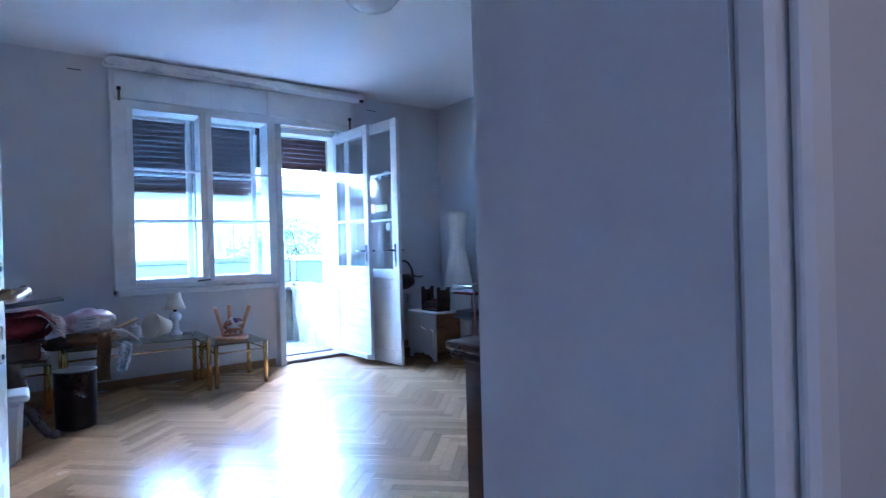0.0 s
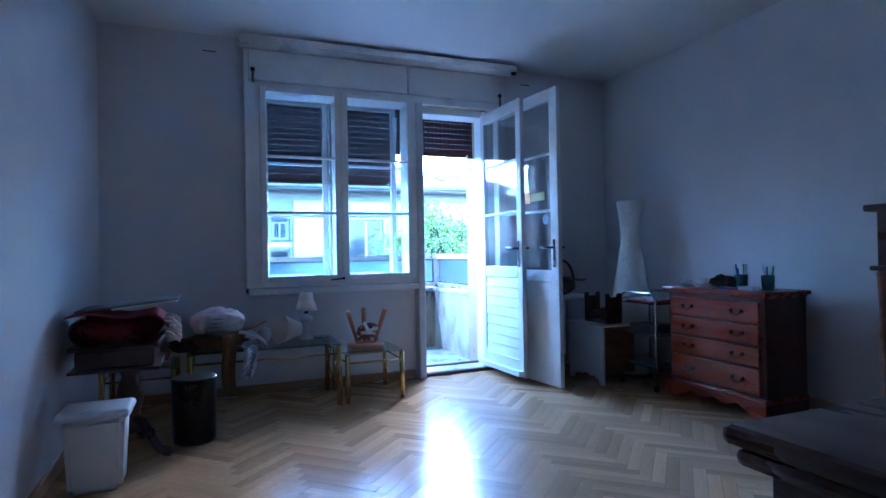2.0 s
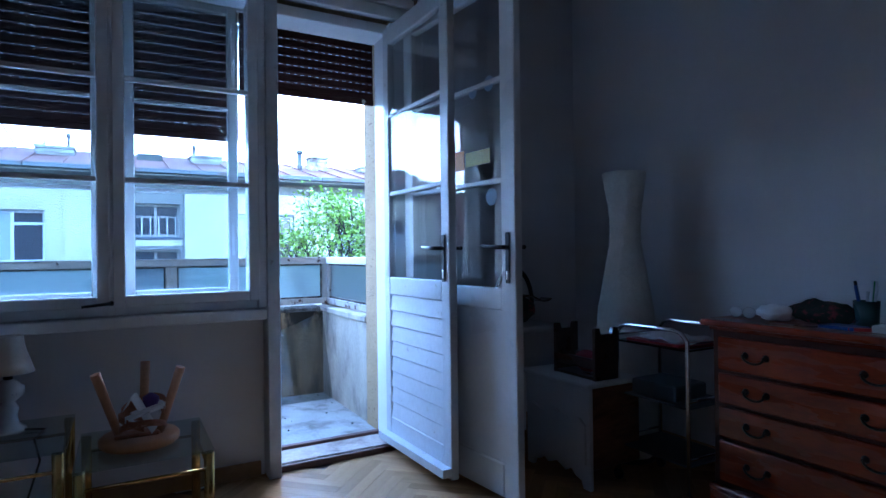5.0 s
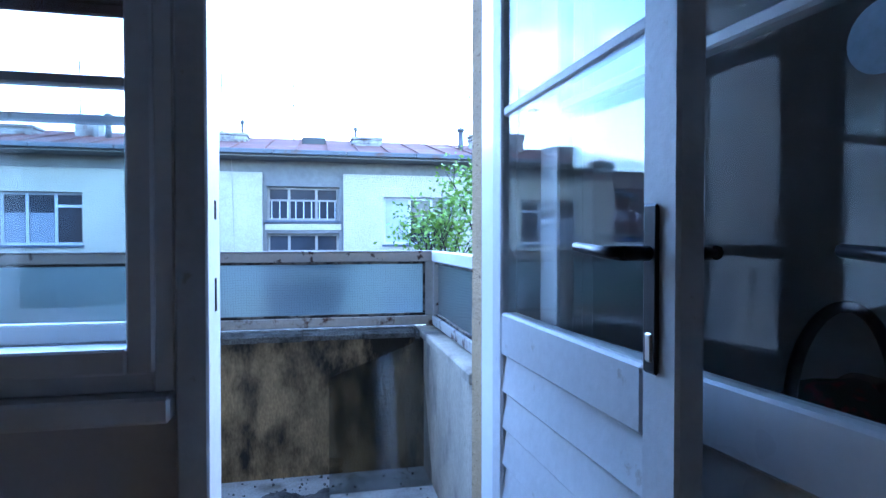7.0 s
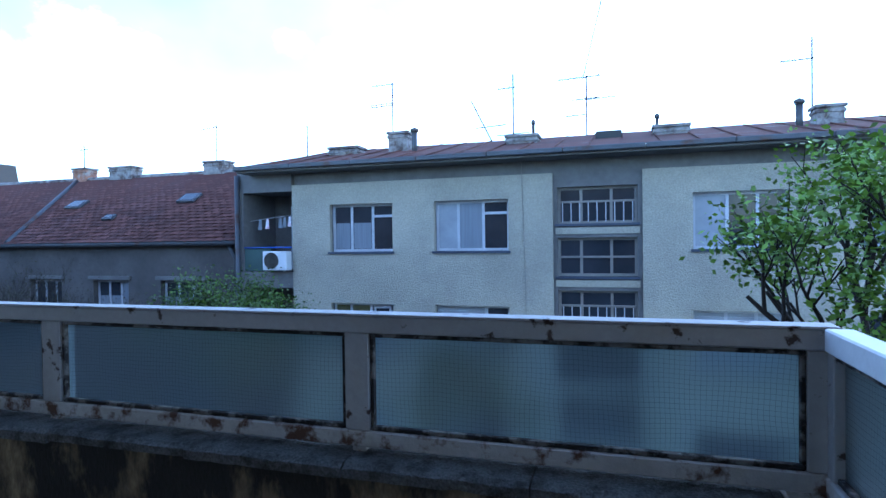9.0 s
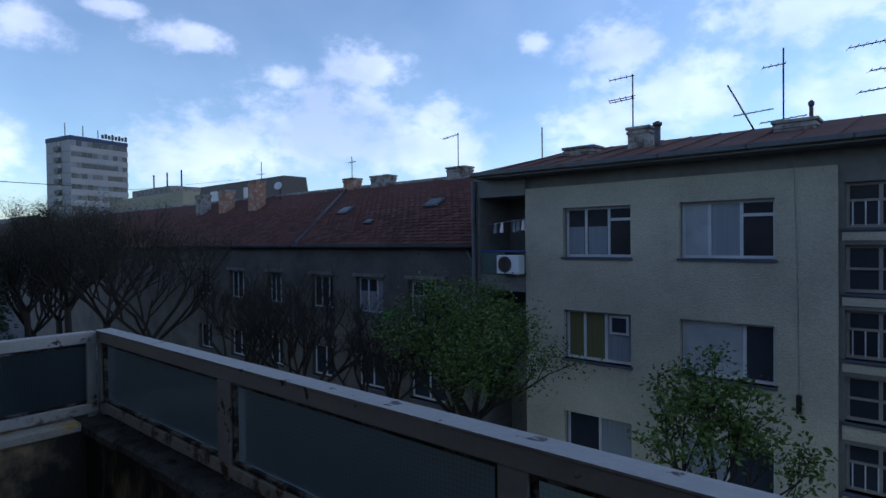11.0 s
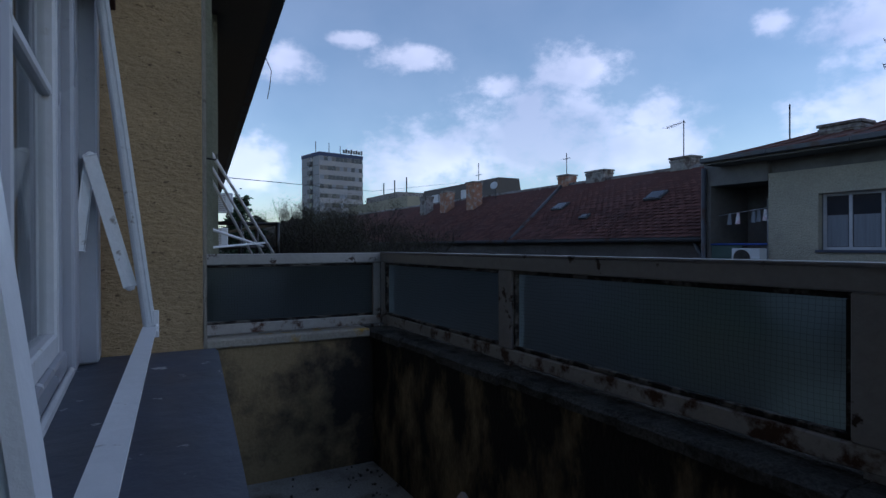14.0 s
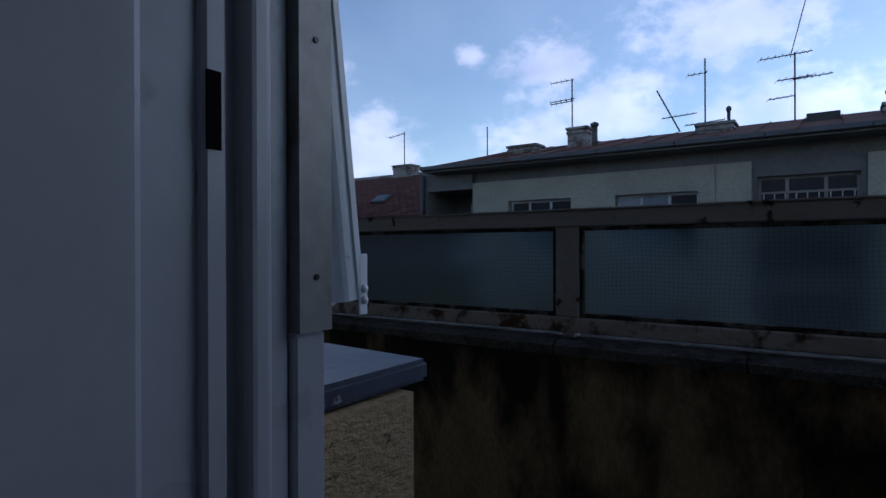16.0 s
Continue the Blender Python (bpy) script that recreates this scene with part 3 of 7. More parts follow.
# outer wall: one wide opening for window and balcony door
HOLE_L, HOLE_R, HOLE_TOP, SILL_Z = 0.60, 2.86, 2.52, 0.80
bm = bmesh.new()
pierced(bm, X_LEFT - 0.5, X_RIGHT + 0.45, -0.02, CEIL, Y_IN, Y_IN + 0.15,
        [(HOLE_L, 2.04, SILL_Z, HOLE_TOP), (2.04, HOLE_R, -0.1, HOLE_TOP)])
structure("wall_window", bm, M_WALL, "white painted wall round the window and balcony door", "wall")
bm = bmesh.new()
box(bm, 2.83, X_RIGHT + 3.0, Y_IN + 0.151, Y_OUT, -0.3, 4.2)
structure("wall_street_1", bm, M_ROUGH, "beige roughcast outer wall, scratched and pitted", "wall")
bm = bmesh.new()
prism(bm, [(-30, Y_IN + 0.151), (0.47, Y_IN + 0.151), (0.47, Y_OUT + 0.06), (-30, Y_OUT + 0.06 + 30.47 * SLANT)], -0.3, 4.2)
structure("wall_street_2", bm, M_ROUGH, "beige roughcast outer wall, scratched and pitted", "wall")
bm = bmesh.new()
prism(bm, [(0.472, Y_IN + 0.151), (2.0, Y_IN + 0.151), (2.0, 6.065), (0.472, 6.198)], -0.3, SILL_Z)
structure("wall_under_sill", bm, M_ROUGH, "beige roughcast wall under the window sill", "wall")
bm = bmesh.new()
prism(bm, [(0.472, Y_IN + 0.151), (2.828, Y_IN + 0.151), (2.828, Y_OUT), (0.472, 6.198)], HOLE_TOP, 4.2)
structure("wall_over_window", bm, M_ROUGH, "beige roughcast wall over the window head", "wall")

bm = bmesh.new()
box(bm, X_LEFT, X_LEFT + 0.018, 1.35, Y_IN, 0.0, 0.075, 0.004)
box(bm, X_LEFT + 0.02, 2.02, Y_IN - 0.018, Y_IN, 0.0, 0.075, 0.004)
box(bm, 2.96, X_RIGHT - 0.02, Y_IN - 0.018, Y_IN, 0.0, 0.075, 0.004)
box(bm, X_RIGHT - 0.018, X_RIGHT, Y_BACK + 0.02, Y_IN, 0.0, 0.075, 0.004)
box(bm, DOOR_R + 0.02, X_RIGHT - 0.02, Y_BACK, Y_BACK + 0.018, 0.0, 0.075, 0.004)
structure("baseboard", bm, M_SKIRT, "low oak skirting along the walls", "baseboard")

# ---- window and balcony door joinery ----
PANES = ((0.765, 1.315), (1.425, 1.955))
RAILS = (0.945, 1.46, 1.915, 2.435)

window = tagged(new("window_1"), "white painted double casement window, shutter half down outside", "window", kind="structure")
bm = bmesh.new()
for x0, x1 in ((0.602, 0.722), (1.352, 1.388), (2.00, 2.04)):
    box(bm, x0, x1, 5.47, 5.80, 0.855, 2.50, 0.004)
box(bm, 0.702, 1.998, 5.48, 5.80, 0.855, 0.90, 0.004)
box(bm, 0.702, 1.998, 5.48, 5.80, 2.46, 2.50, 0.004)
part("window_frame", bm, M_LACQ, window)
bm = bmesh.new()
box(bm, 0.476, 0.585, 5.802, 5.945, 0.835, 2.50, 0.005)
box(bm, 0.585, 0.700, 5.802, 5.905, 0.835, 2.50, 0.008, seg=2)
box(bm, 0.700, 0.758, 5.802, 5.880, 0.835, 2.50, 0.004)
box(bm, 0.586, 1.998, 5.802, 5.888, 0.836, 0.892, 0.010, seg=2)
box(bm, 1.338, 1.402, 5.802, 5.885, 0.892, 2.50, 0.004)
# shade on the outer frame is put into its grey paint
part("outer_frame", bm, M_JAMB, window, "weathered white outer frame with chipped sill rail, greyed to read shaded")
part("window_board", B(0.62, 2.035, 5.44, 5.56, 0.80, 0.852, 0.006), M_LACQ, window)


def casement(name, x0, x1, y, depth, mat, side):
    """A casement of three panes: its stiles stand round the panes."""
    w = 0.05
    bm = bmesh.new()
    for a, b in ((x0 - w, x0), (x1, x1 + w)):
        box(bm, a, b, y - depth / 2, y + depth / 2, RAILS[0] - w, RAILS[3] + w * 0.8, 0.005)
    box(bm, x0, x1, y - depth / 2, y + depth / 2, RAILS[0] - w, RAILS[0], 0.005)
    box(bm, x0, x1, y - depth / 2, y + depth / 2, RAILS[3], RAILS[3] + w * 0.8, 0.005)
    for z in RAILS[1:3]:
        box(bm, x0, x1, y - depth / 2 + 0.006, y + depth / 2 - 0.006, z - 0.011, z + 0.011, 0.004)
    c = part(name, bm, mat, window)
    for za, zb in zip(RAILS, RAILS[1:]):
        p = part("pane", B(x0 - 0.004, x1 + 0.004, y - 0.002, y + 0.002, za + (0.01 if za != RAILS[0] else -0.004), zb - (0.01 if zb != RAILS[3] else -0.004)), M_PANE_DUSTY, c)
        p.visible_shadow = False
    return c


for k, (x0, x1) in enumerate(PANES):
    casement("inner_casement", x0, x1, 5.475, 0.04, M_LACQ, k)
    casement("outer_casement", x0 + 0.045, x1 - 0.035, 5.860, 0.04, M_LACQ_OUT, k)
bm = bmesh.new()
tube(bm, [(1.37, 5.455, 0.915), (1.37, 5.43, 0.915)], 0.011)
tube(bm, [(1.37, 5.43, 0.915), (1.26, 5.425, 0.905)], 0.008, end=0.006)
part("window_handle", bm, M_IRON, window, "black window handle")

# head board above, with the shutter box
bm = bmesh.new()
box(bm, 0.64, 1.985, 5.515, 5.555, 2.53, 2.785, 0.006)
box(bm, 1.99, 2.93, 5.515, 5.555, 2.53, 2.785, 0.006)
box(bm, 0.60, 0.638, 5.525, 5.557, 0.86, 2.785, 0.004)
box(bm, 2.932, 2.968, 5.525, 5.557, 0.0, 2.785, 0.004)
box(bm, 2.042, 2.93, 5.52, 5.556, 2.455, 2.526, 0.006)
box(bm, 0.64, 2.04, 5.52, 5.556, 2.502, 2.526, 0.004)
structure("trim_shutter_box", bm, M_LACQ, "white panelled cover of the roller shutter box", "trim")
structure("shutter_box_back", B(0.5, 2.86, 5.92, 5.94, 2.50, 2.53), M_LACQ_OUT, "white underside of the shutter box", "trim")

# balcony door frame
door_frame = tagged(new("door_frame"), "white painted double frame of the balcony door", "door frame", kind="structure")
bm = bmesh.new()
box(bm, 2.042, 2.104, 5.46, 5.60, 0.0, 2.45, 0.005)
# duller outdoor paint stands for the dimmer light on this jamb
part("inner_jamb", bm, M_LACQ_OUT, door_frame)
bm = bmesh.new()
box(bm, 2.042, 2.090, 5.602, 5.692, 0.0, 2.45, 0.006, seg=2)
box(bm, 2.042, 2.058, 5.692, 5.745, 0.0, 2.45)
box(bm, 2.042, 2.066, 5.745, 5.764, 0.0, 2.45, 0.003)
box(bm, 2.042, 2.054, 5.764, 5.778, 0.0, 2.45)
box(bm, 2.042, 2.071, 5.778, 5.801, 0.0, 2.45, 0.007, seg=3)
box(bm, 2.003, 2.0415, 5.740, 5.82, 0.0, 2.45, 0.004)
box(bm, 2.042, 2.050, 5.801, 5.832, 0.0, 2.45, 0.002)
box(bm, 2.003, 2.056, 5.833, 5.868, 0.0, 0.903, 0.003)
# grey of the outer jamb includes its shade
part("outer_jamb", bm, M_JAMB, door_frame, "weathered white stepped outer jamb, greyed to read shaded")
bm = bmesh.new()
box(bm, 2.765, 2.86, 5.56, 5.80, 0.0, 2.45, 0.005)
box(bm, 2.862, 2.93, 5.50, 5.556, 0.0, 2.45, 0.005)
box(bm, 2.07, 2.763, 5.60, 5.80, 2.39, 2.45, 0.005)
part("frame", bm, M_LACQ, door_frame)
bm = bmesh.new()
box(bm, 2.045, 2.92, 5.53, 5.556, -0.005, 0.030, 0.004)
box(bm, 2.068, 2.763, 5.76, 5.80, 0.0, 0.052, 0.004)
part("threshold_strip", bm, material("reddish_threshold", (0.10, 0.045, 0.03), 0.6, fine=(30, 0.2), coarse=(4, 0.2)), door_frame)
part("threshold", B(2.05, 2.86, 5.558, 5.758, -0.1, 0.036, 0.004), material("worn_threshold", (0.40, 0.33, 0.27), 0.7, fine=(40, 0.2), coarse=(3, 0.2), second=(0.2, 0.15, 0.12), cover=0.35), door_frame)
bm = bmesh.new()
box(bm, 2.1035, 2.1055, 5.535, 5.552, 1.005, 1.075)
box(bm, 2.1035, 2.1055, 5.535, 5.552, 1.20, 1.24)
box(bm, 2.0655, 2.0675, 5.747, 5.758, 1.043, 1.098)
part("latch_plate", bm, material("black_latch_slot", (0.006, 0.006, 0.007), 0.9, spec=0.05), door_frame, "black latch slots")


def leaf(name, label, width, top, bottom, split, mat, louvre):
    """A glazed door leaf hinged at its local origin, lying along -y: three panes above, a panel below."""
    d = thing(name, label, "door", group="balcony door leaves")
    t, w = 0.042, 0.066 if louvre else 0.085
    deep = 0.013 if louvre else t / 2
    bm = bmesh.new()
    box(bm, 0, t, -w, 0, bottom, top, 0.005)
    box(bm, 0, t, -width, -width + w + 0.012, bottom, top, 0.005)
    box(bm, 0, t, -width + w + 0.012, -w, top - 0.10, top, 0.005)
    box(bm, 0, t, -width + w + 0.012, -w, split - 0.10, split, 0.005)
    box(bm, 0, t, -width + w + 0.012, -w, bottom, bottom + 0.15, 0.005)
    frame_ob = part("leaf_frame", bm, mat, d)
    zs = (split, split + (top - 0.10 - split) * 0.355, split + (top - 0.10 - split) * 0.69, top - 0.10)
    for z in zs[1:3]:
        part("glazing_bar", B(0.005, t - 0.005, -width + w + 0.012, -w, z - 0.011, z + 0.011, 0.004), mat, d)
    for za, zb in zip(zs, zs[1:]):
        p = part("pane", B(deep - 0.002, deep + 0.002, -width + w + 0.010, -w + 0.003, za + 0.002, zb - 0.002), M_PANE, d)
        p.visible_shadow = False
    za, zb = bottom + 0.15, split - 0.10
    if louvre:
        n = 8
        for k in range(n):
            z0 = za + (zb - za) * k / n
            z1 = za + (zb - za) * (k + 1) / n
            bm = bmesh.new()
            tilt = pose(t / 2 - 0.004, 0, (z0 + z1) / 2, 0, 7, 0)
            box(bm, -0.008, 0.008, -width + w + 0.006, -w + 0.006, -(z1 - z0) * 0.54, (z1 - z0) * 0.54, 0.003, m=tilt)
            part("slat", bm, mat, d)
        part("weather_bar", prism(bmesh.new(), [(-0.05, -width), (-0.002, -width), (-0.002, 0), (-0.05, 0)], bottom + 0.02, bottom + 0.06), mat, d)
    else:
        part("panel", B(0.012, t - 0.012, -width + w + 0.008, -w + 0.004, za - 0.004, zb + 0.004), mat, d)
    # lock plates, levers
    for sx, lever in ((-1, True), (1, True)):
        x = -0.004 if sx < 0 else t + 0.004
        bm = bmesh.new()
        box(bm, x - 0.0035, x + 0.0035, -width + 0.034, -width + 0.064, 0.98, 1.205, 0.003)
        plate = part("lock_plate", bm, M_IRON, d, "dark steel lock plate")
        bm = bmesh.new()
        yh = -width + 0.049
        tube(bm, [(x, yh, 1.14), (x + sx * 0.045, yh, 1.14)], 0.010)
        tube(bm, [(x + sx * 0.045, yh - 0.008, 1.14), (x + sx * 0.048, yh + 0.05, 1.141), (x + sx * 0.046, yh + 0.125, 1.147)], 0.010, end=0.007)
        part("lever_handle", bm, M_IRON, plate)
        part("keyhole_cover", B(x - 0.006, x + 0.006, yh - 0.008, yh + 0.008, 0.995, 1.035, 0.003), M_NICKEL, plate)
    return d, t


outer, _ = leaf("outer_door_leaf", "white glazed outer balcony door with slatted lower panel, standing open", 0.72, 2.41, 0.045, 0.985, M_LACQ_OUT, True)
outer.matrix_basis = pose(2.737, 5.605, 0, 0, 0, 1.5)
inner, LEAF_T = leaf("inner_door_leaf", "white glazed inner balcony door with plain lower panel, standing open", 0.93, 2.435, 0.015, 0.955, M_LACQ, False)
inner.matrix_basis = pose(2.818, 5.497, 0, 0, 0, 5.6)
for y, z, r in ((-0.74, 1.905, 0.036), (-0.62, 1.89, 0.03)):
    part("round_sticker", lathe(bmesh.new(), [(r, 0), (r, 0.0015)], 20, m=pose(LEAF_T / 2 - 0.0045, y, z, 0, 90, 0)), M_BLUEST, inner, "pale round sticker on the glass")
part("round_sticker", lathe(bmesh.new(), [(0.04, 0), (0.04, 0.0015)], 24, m=pose(LEAF_T / 2 - 0.0045, -0.75, 1.375, 0, 90, 0)), M_BLUEST, inner, "round blue lined sticker on the glass")
bm = bmesh.new()
box(bm, LEAF_T / 2 - 0.005, LEAF_T / 2 - 0.0035, -0.545, -0.43, 1.525, 1.62)
part("orange_sticker", bm, M_ORANGE, inner, "orange paper sticker on the glass")
part("yellow_sticker", B(LEAF_T / 2 - 0.005, LEAF_T / 2 - 0.0035, -0.745, -0.555, 1.535, 1.605), M_YELLOW, inner, "yellow paper strip on the glass")


def shutter(x0, x1, y, low, high, label):
    """A roller shutter of interlocking slats with rows of light slits between them."""
    s = thing("roller_shutter", label, "roller shutter", group="roller shutters")
    pitch, gap = 0.052, 0.0032
    bm = bmesh.new()
    box(bm, x0, x1, y - 0.0005, y + 0.0005, 0.0, pitch - gap)
    box(bm, x0, x1, y - 0.0045, y + 0.0045, 0.006, pitch - 0.006, 0.003)
    n = max(4, int((x1 - x0) / 0.042))
    for k in range(n + 1):
        cx = x0 + (x1 - x0) * k / n
        box(bm, max(x0, cx - 0.010), min(x1, cx + 0.010), y - 0.0012, y + 0.0012, pitch - gap - 0.001, pitch + 0.001)
    # added film strip behind each row of slits, in place of open sky
    lip = bmesh.new()
    box(lip, x0, x1, y + 0.0014, y + 0.0020, pitch - gap - 0.002, pitch + 0.002)
    me = None
    z = low
    while z < high:
        if me is None:
            ob = part("slat", bm, M_SLAT, s)
            me = ob.data
            row = part("slit_row", lip, M_SLIT, s, "added translucent strip standing in for daylight through the slits")
            rows = row.data
        else:
            ob = new("slat", me)
            ob.parent = s
            row = new("slit_row", rows)
            row.parent = s
        row.location = (0, 0, z)
        ob.location = (0, 0, z)
        z += pitch
    part("end_bar", B(x0, x1, y - 0.01, y + 0.01, low - 0.032, low - 0.001, 0.003), M_SLAT, s)
    for x in (x0 + 0.07, x1 - 0.07):
        part("stop_button", lathe(bmesh.new(), [(0.012, 0), (0.012, 0.006), (0.004, 0.007)], 12, m=pose(x, y - 0.012, low - 0.014, 90, 0, 0)), M_NICKEL, s, "pale stop button")
    return s


shutter(0.50, 1.998, 5.975, 1.795, 2.50, "dark brown roller shutter pulled half down over the window")
shutter(2.003, 2.828, 5.975, 2.10, 2.50, "dark brown roller shutter, nearly raised, over the balcony door")

# straps
for name, x, lo, hi in (("shutter_strap", 0.672, 1.36, 2.60), ("shutter_strap", 2.905, 2.36, 2.58)):
    s = thing(name, "brown woven roller shutter strap hanging at the casing", "shutter strap", group="shutter straps")
    part("webbing", B(x - 0.011, x + 0.011, 5.500, 5.505, lo, hi), material("strap_webbing", (0.16, 0.12, 0.09), 0.8, fine=(90, 0.2)), s)
    part("strap_guide", B(x - 0.016, x + 0.016, 5.495, 5.522, hi, hi + 0.03, 0.003), M_IRON, s)

# pelmet board
p = thing("curtain_pelmet", "long white curtain board with rounded ends under the ceiling", "curtain rail")
bm = bmesh.new()
prism(bm, [(0.56, 5.56), (0.56, 5.40), (0.60, 5.36), (3.00, 5.36), (3.04, 5.40), (3.04, 5.56)], 2.795, 2.85)
bmesh.ops.bevel(bm, geom=[e for e in bm.edges], offset=0.012, segments=2, affect="EDGES")
part("board", bm, M_LACQ, p)
part("track", B(0.62, 2.98, 5.42, 5.44, 2.852, 2.864), M_IRON, p, "dark upper track")
part("end_knob", lathe(bmesh.new(), [(0.0, -0.03), (0.024, -0.018), (0.028, 0.0), (0.0, 0.0)], 12, at=(3.0, 5.40, 2.793)), M_WALNUT, p, "dark end knob")
for x0, x1 in ((0.30, 0.40), (3.16, 3.26)):
    c = thing("cable_clip", "thin dark cable clip on the wall under the ceiling", "cable", group="cable clips")
    part("clip", B(x0, x1, Y_IN - 0.006, Y_IN, 2.735, 2.742), M_IRON, c)

# ---- balcony ----
structure("balcony_floor", B(-0.74, 3.05, 5.71, 7.40, -0.2, -0.012), M_SCREED, "gritty grey balcony screed", "floor")
P_IN, P_OUT, P_TOP = 7.13, 7.33, 0.655
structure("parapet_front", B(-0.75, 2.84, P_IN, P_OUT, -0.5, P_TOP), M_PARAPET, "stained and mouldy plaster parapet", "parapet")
structure("parapet_end", B(-0.76, -0.57, 6.20, P_IN, -0.5, P_TOP), material("ochre_end_plaster", (0.36, 0.27, 0.15), 0.92, fine=(60, 0.15), coarse=(3.0, 0.2), bump=0.3, bump_scale=50, second=(0.05, 0.045, 0.04), cover=0.24, patch=(3.4, 0.09), mould=(("Y", 6.60, 7.12, 0.30),)), "ochre plaster parapet at the balcony end", "parapet")
structure("parapet_side", B(2.84, 3.02, Y_OUT, P_OUT, -0.5, P_TOP), M_PARAPET_SIDE, "pale weathered plaster side parapet", "parapet")
coping = tagged(new("coping"), "rough grey concrete coping with crumbled edges on the parapet", "coping", kind="structure")
rnd = random.Random(6)
x = -0.75
while x < 2.80:
    # cast lengths with crumbled front edges
    n = min(rnd.uniform(0.30, 0.62), 2.818 - x)
    steps = max(3, int(n / 0.045))
    y0, z0 = P_IN - rnd.uniform(0.004, 0.022), P_TOP + rnd.uniform(-0.012, 0.004)
    rows = []
    bm = bmesh.new()
    for k in range(steps + 1):
        xx = x + 0.002 + (n - 0.004) * k / steps
        d = 0.007 * noise.noise((xx * 9, 1.0, 0.0)) + 0.004 * noise.noise((xx * 31, 5.0, 0.0))
        rows.append([bm.verts.new(p) for p in ((xx, P_OUT + 0.03, z0), (xx, y0 + d, z0 + abs(d)), (xx, y0 + d * 0.6, P_TOP + 0.026 + d * 0.4), (xx, y0 + 0.018, P_TOP + 0.038), (xx, P_OUT + 0.03, P_TOP + 0.040))])
    for p, q in zip(rows, rows[1:]):
        for k in range(5):
            bm.faces.new((p[k], p[(k + 1) % 5], q[(k + 1) % 5], q[k]))
    bm.faces.new(rows[0])
    bm.faces.new(rows[-1][::-1])
    x += n
    bmesh.ops.recalc_face_normals(bm, faces=bm.faces)
    part("coping_stone", bm, M_CONC, coping)
structure("coping_side", B(2.82, 3.04, Y_OUT + 0.004, P_OUT + 0.03, P_TOP, P_TOP + 0.042, 0.006), M_PARAPET_SIDE, "pale weathered concrete coping beside the door", "coping")
structure("coping_end", B(-0.78, -0.55, 6.24, P_IN - 0.022, P_TOP, P_TOP + 0.042, 0.006), material("lichened_coping", (0.40, 0.37, 0.31), 0.9, fine=(60, 0.2), coarse=(3, 0.2), bump=0.3, bump_scale=60, second=(0.42, 0.27, 0.06), cover=0.25, patch=(9, 0.05)), "pale coping with yellow lichen spots", "coping")

RAIL_Y, R_TOP, R_LOW, R_BOT = 7.24, 1.090, 0.764, 0.708
rail = thing("balcony_railing", "chipped grey painted steel railing with wired glass panes", "railing")
XP = (-0.63, 0.545, 1.725, 2.895)
bm = bmesh.new()
box(bm, XP[0] - 0.03, XP[3] + 0.03, RAIL_Y - 0.032, RAIL_Y + 0.032, R_TOP - 0.05, R_TOP, 0.004)
part("top_rail", bm, M_RAIL, rail, "chipped grey top rail")
part("rail_cap", B(XP[0] - 0.034, XP[3] + 0.034, RAIL_Y - 0.036, RAIL_Y + 0.036, R_TOP + 0.0005, R_TOP + 0.006), M_RAIL, rail, "pale flaking paint on top of the rail")
part("bottom_rail", B(XP[0] - 0.03, XP[3] + 0.03, RAIL_Y - 0.028, RAIL_Y + 0.028, R_BOT, R_LOW - 0.008, 0.004), M_RUST, rail, "rust-spotted bottom rail")
for x, w in zip(XP, (0.022, 0.042, 0.038, 0.030)):
    part("post", B(x - w, x + w, RAIL_Y - 0.030, RAIL_Y + 0.030, R_LOW - 0.0075, R_TOP - 0.0505, 0.003), M_RAIL, rail)
    part("foot", B(x - 0.02, x + 0.02, RAIL_Y - 0.02, RAIL_Y + 0.02, P_TOP + 0.03, R_BOT + 0.001), M_RUST, rail)
for a, b, wa, wb in zip(XP, XP[1:], (0.022, 0.042, 0.038), (0.042, 0.038, 0.030)):
    x0, x1 = a + wa, b - wb
    p = part("pane", B(x0 - 0.003, x1 + 0.003, RAIL_Y - 0.002, RAIL_Y + 0.003, R_LOW - 0.010, R_TOP - 0.047), M_WIRED, rail, "wired frosted glass pane")
    p.visible_shadow = False
    bm = bmesh.new()
    for z0, z1 in ((R_LOW - 0.007, R_LOW + 0.006), (R_TOP - 0.063, R_TOP - 0.051)):
        box(bm, x0 + 0.001, x1 - 0.001, RAIL_Y - 0.022, RAIL_Y - 0.003, z0, z1, 0.002)
    for xa, xb in ((x0 + 0.001, x0 + 0.012), (x1 - 0.012, x1 - 0.001)):
        box(bm, xa, xb, RAIL_Y - 0.022, RAIL_Y - 0.003, R_LOW + 0.0065, R_TOP - 0.0635, 0.002)
    part("glazing_bead", bm, M_PUTTY, rail, "blackened flaking putty bead")


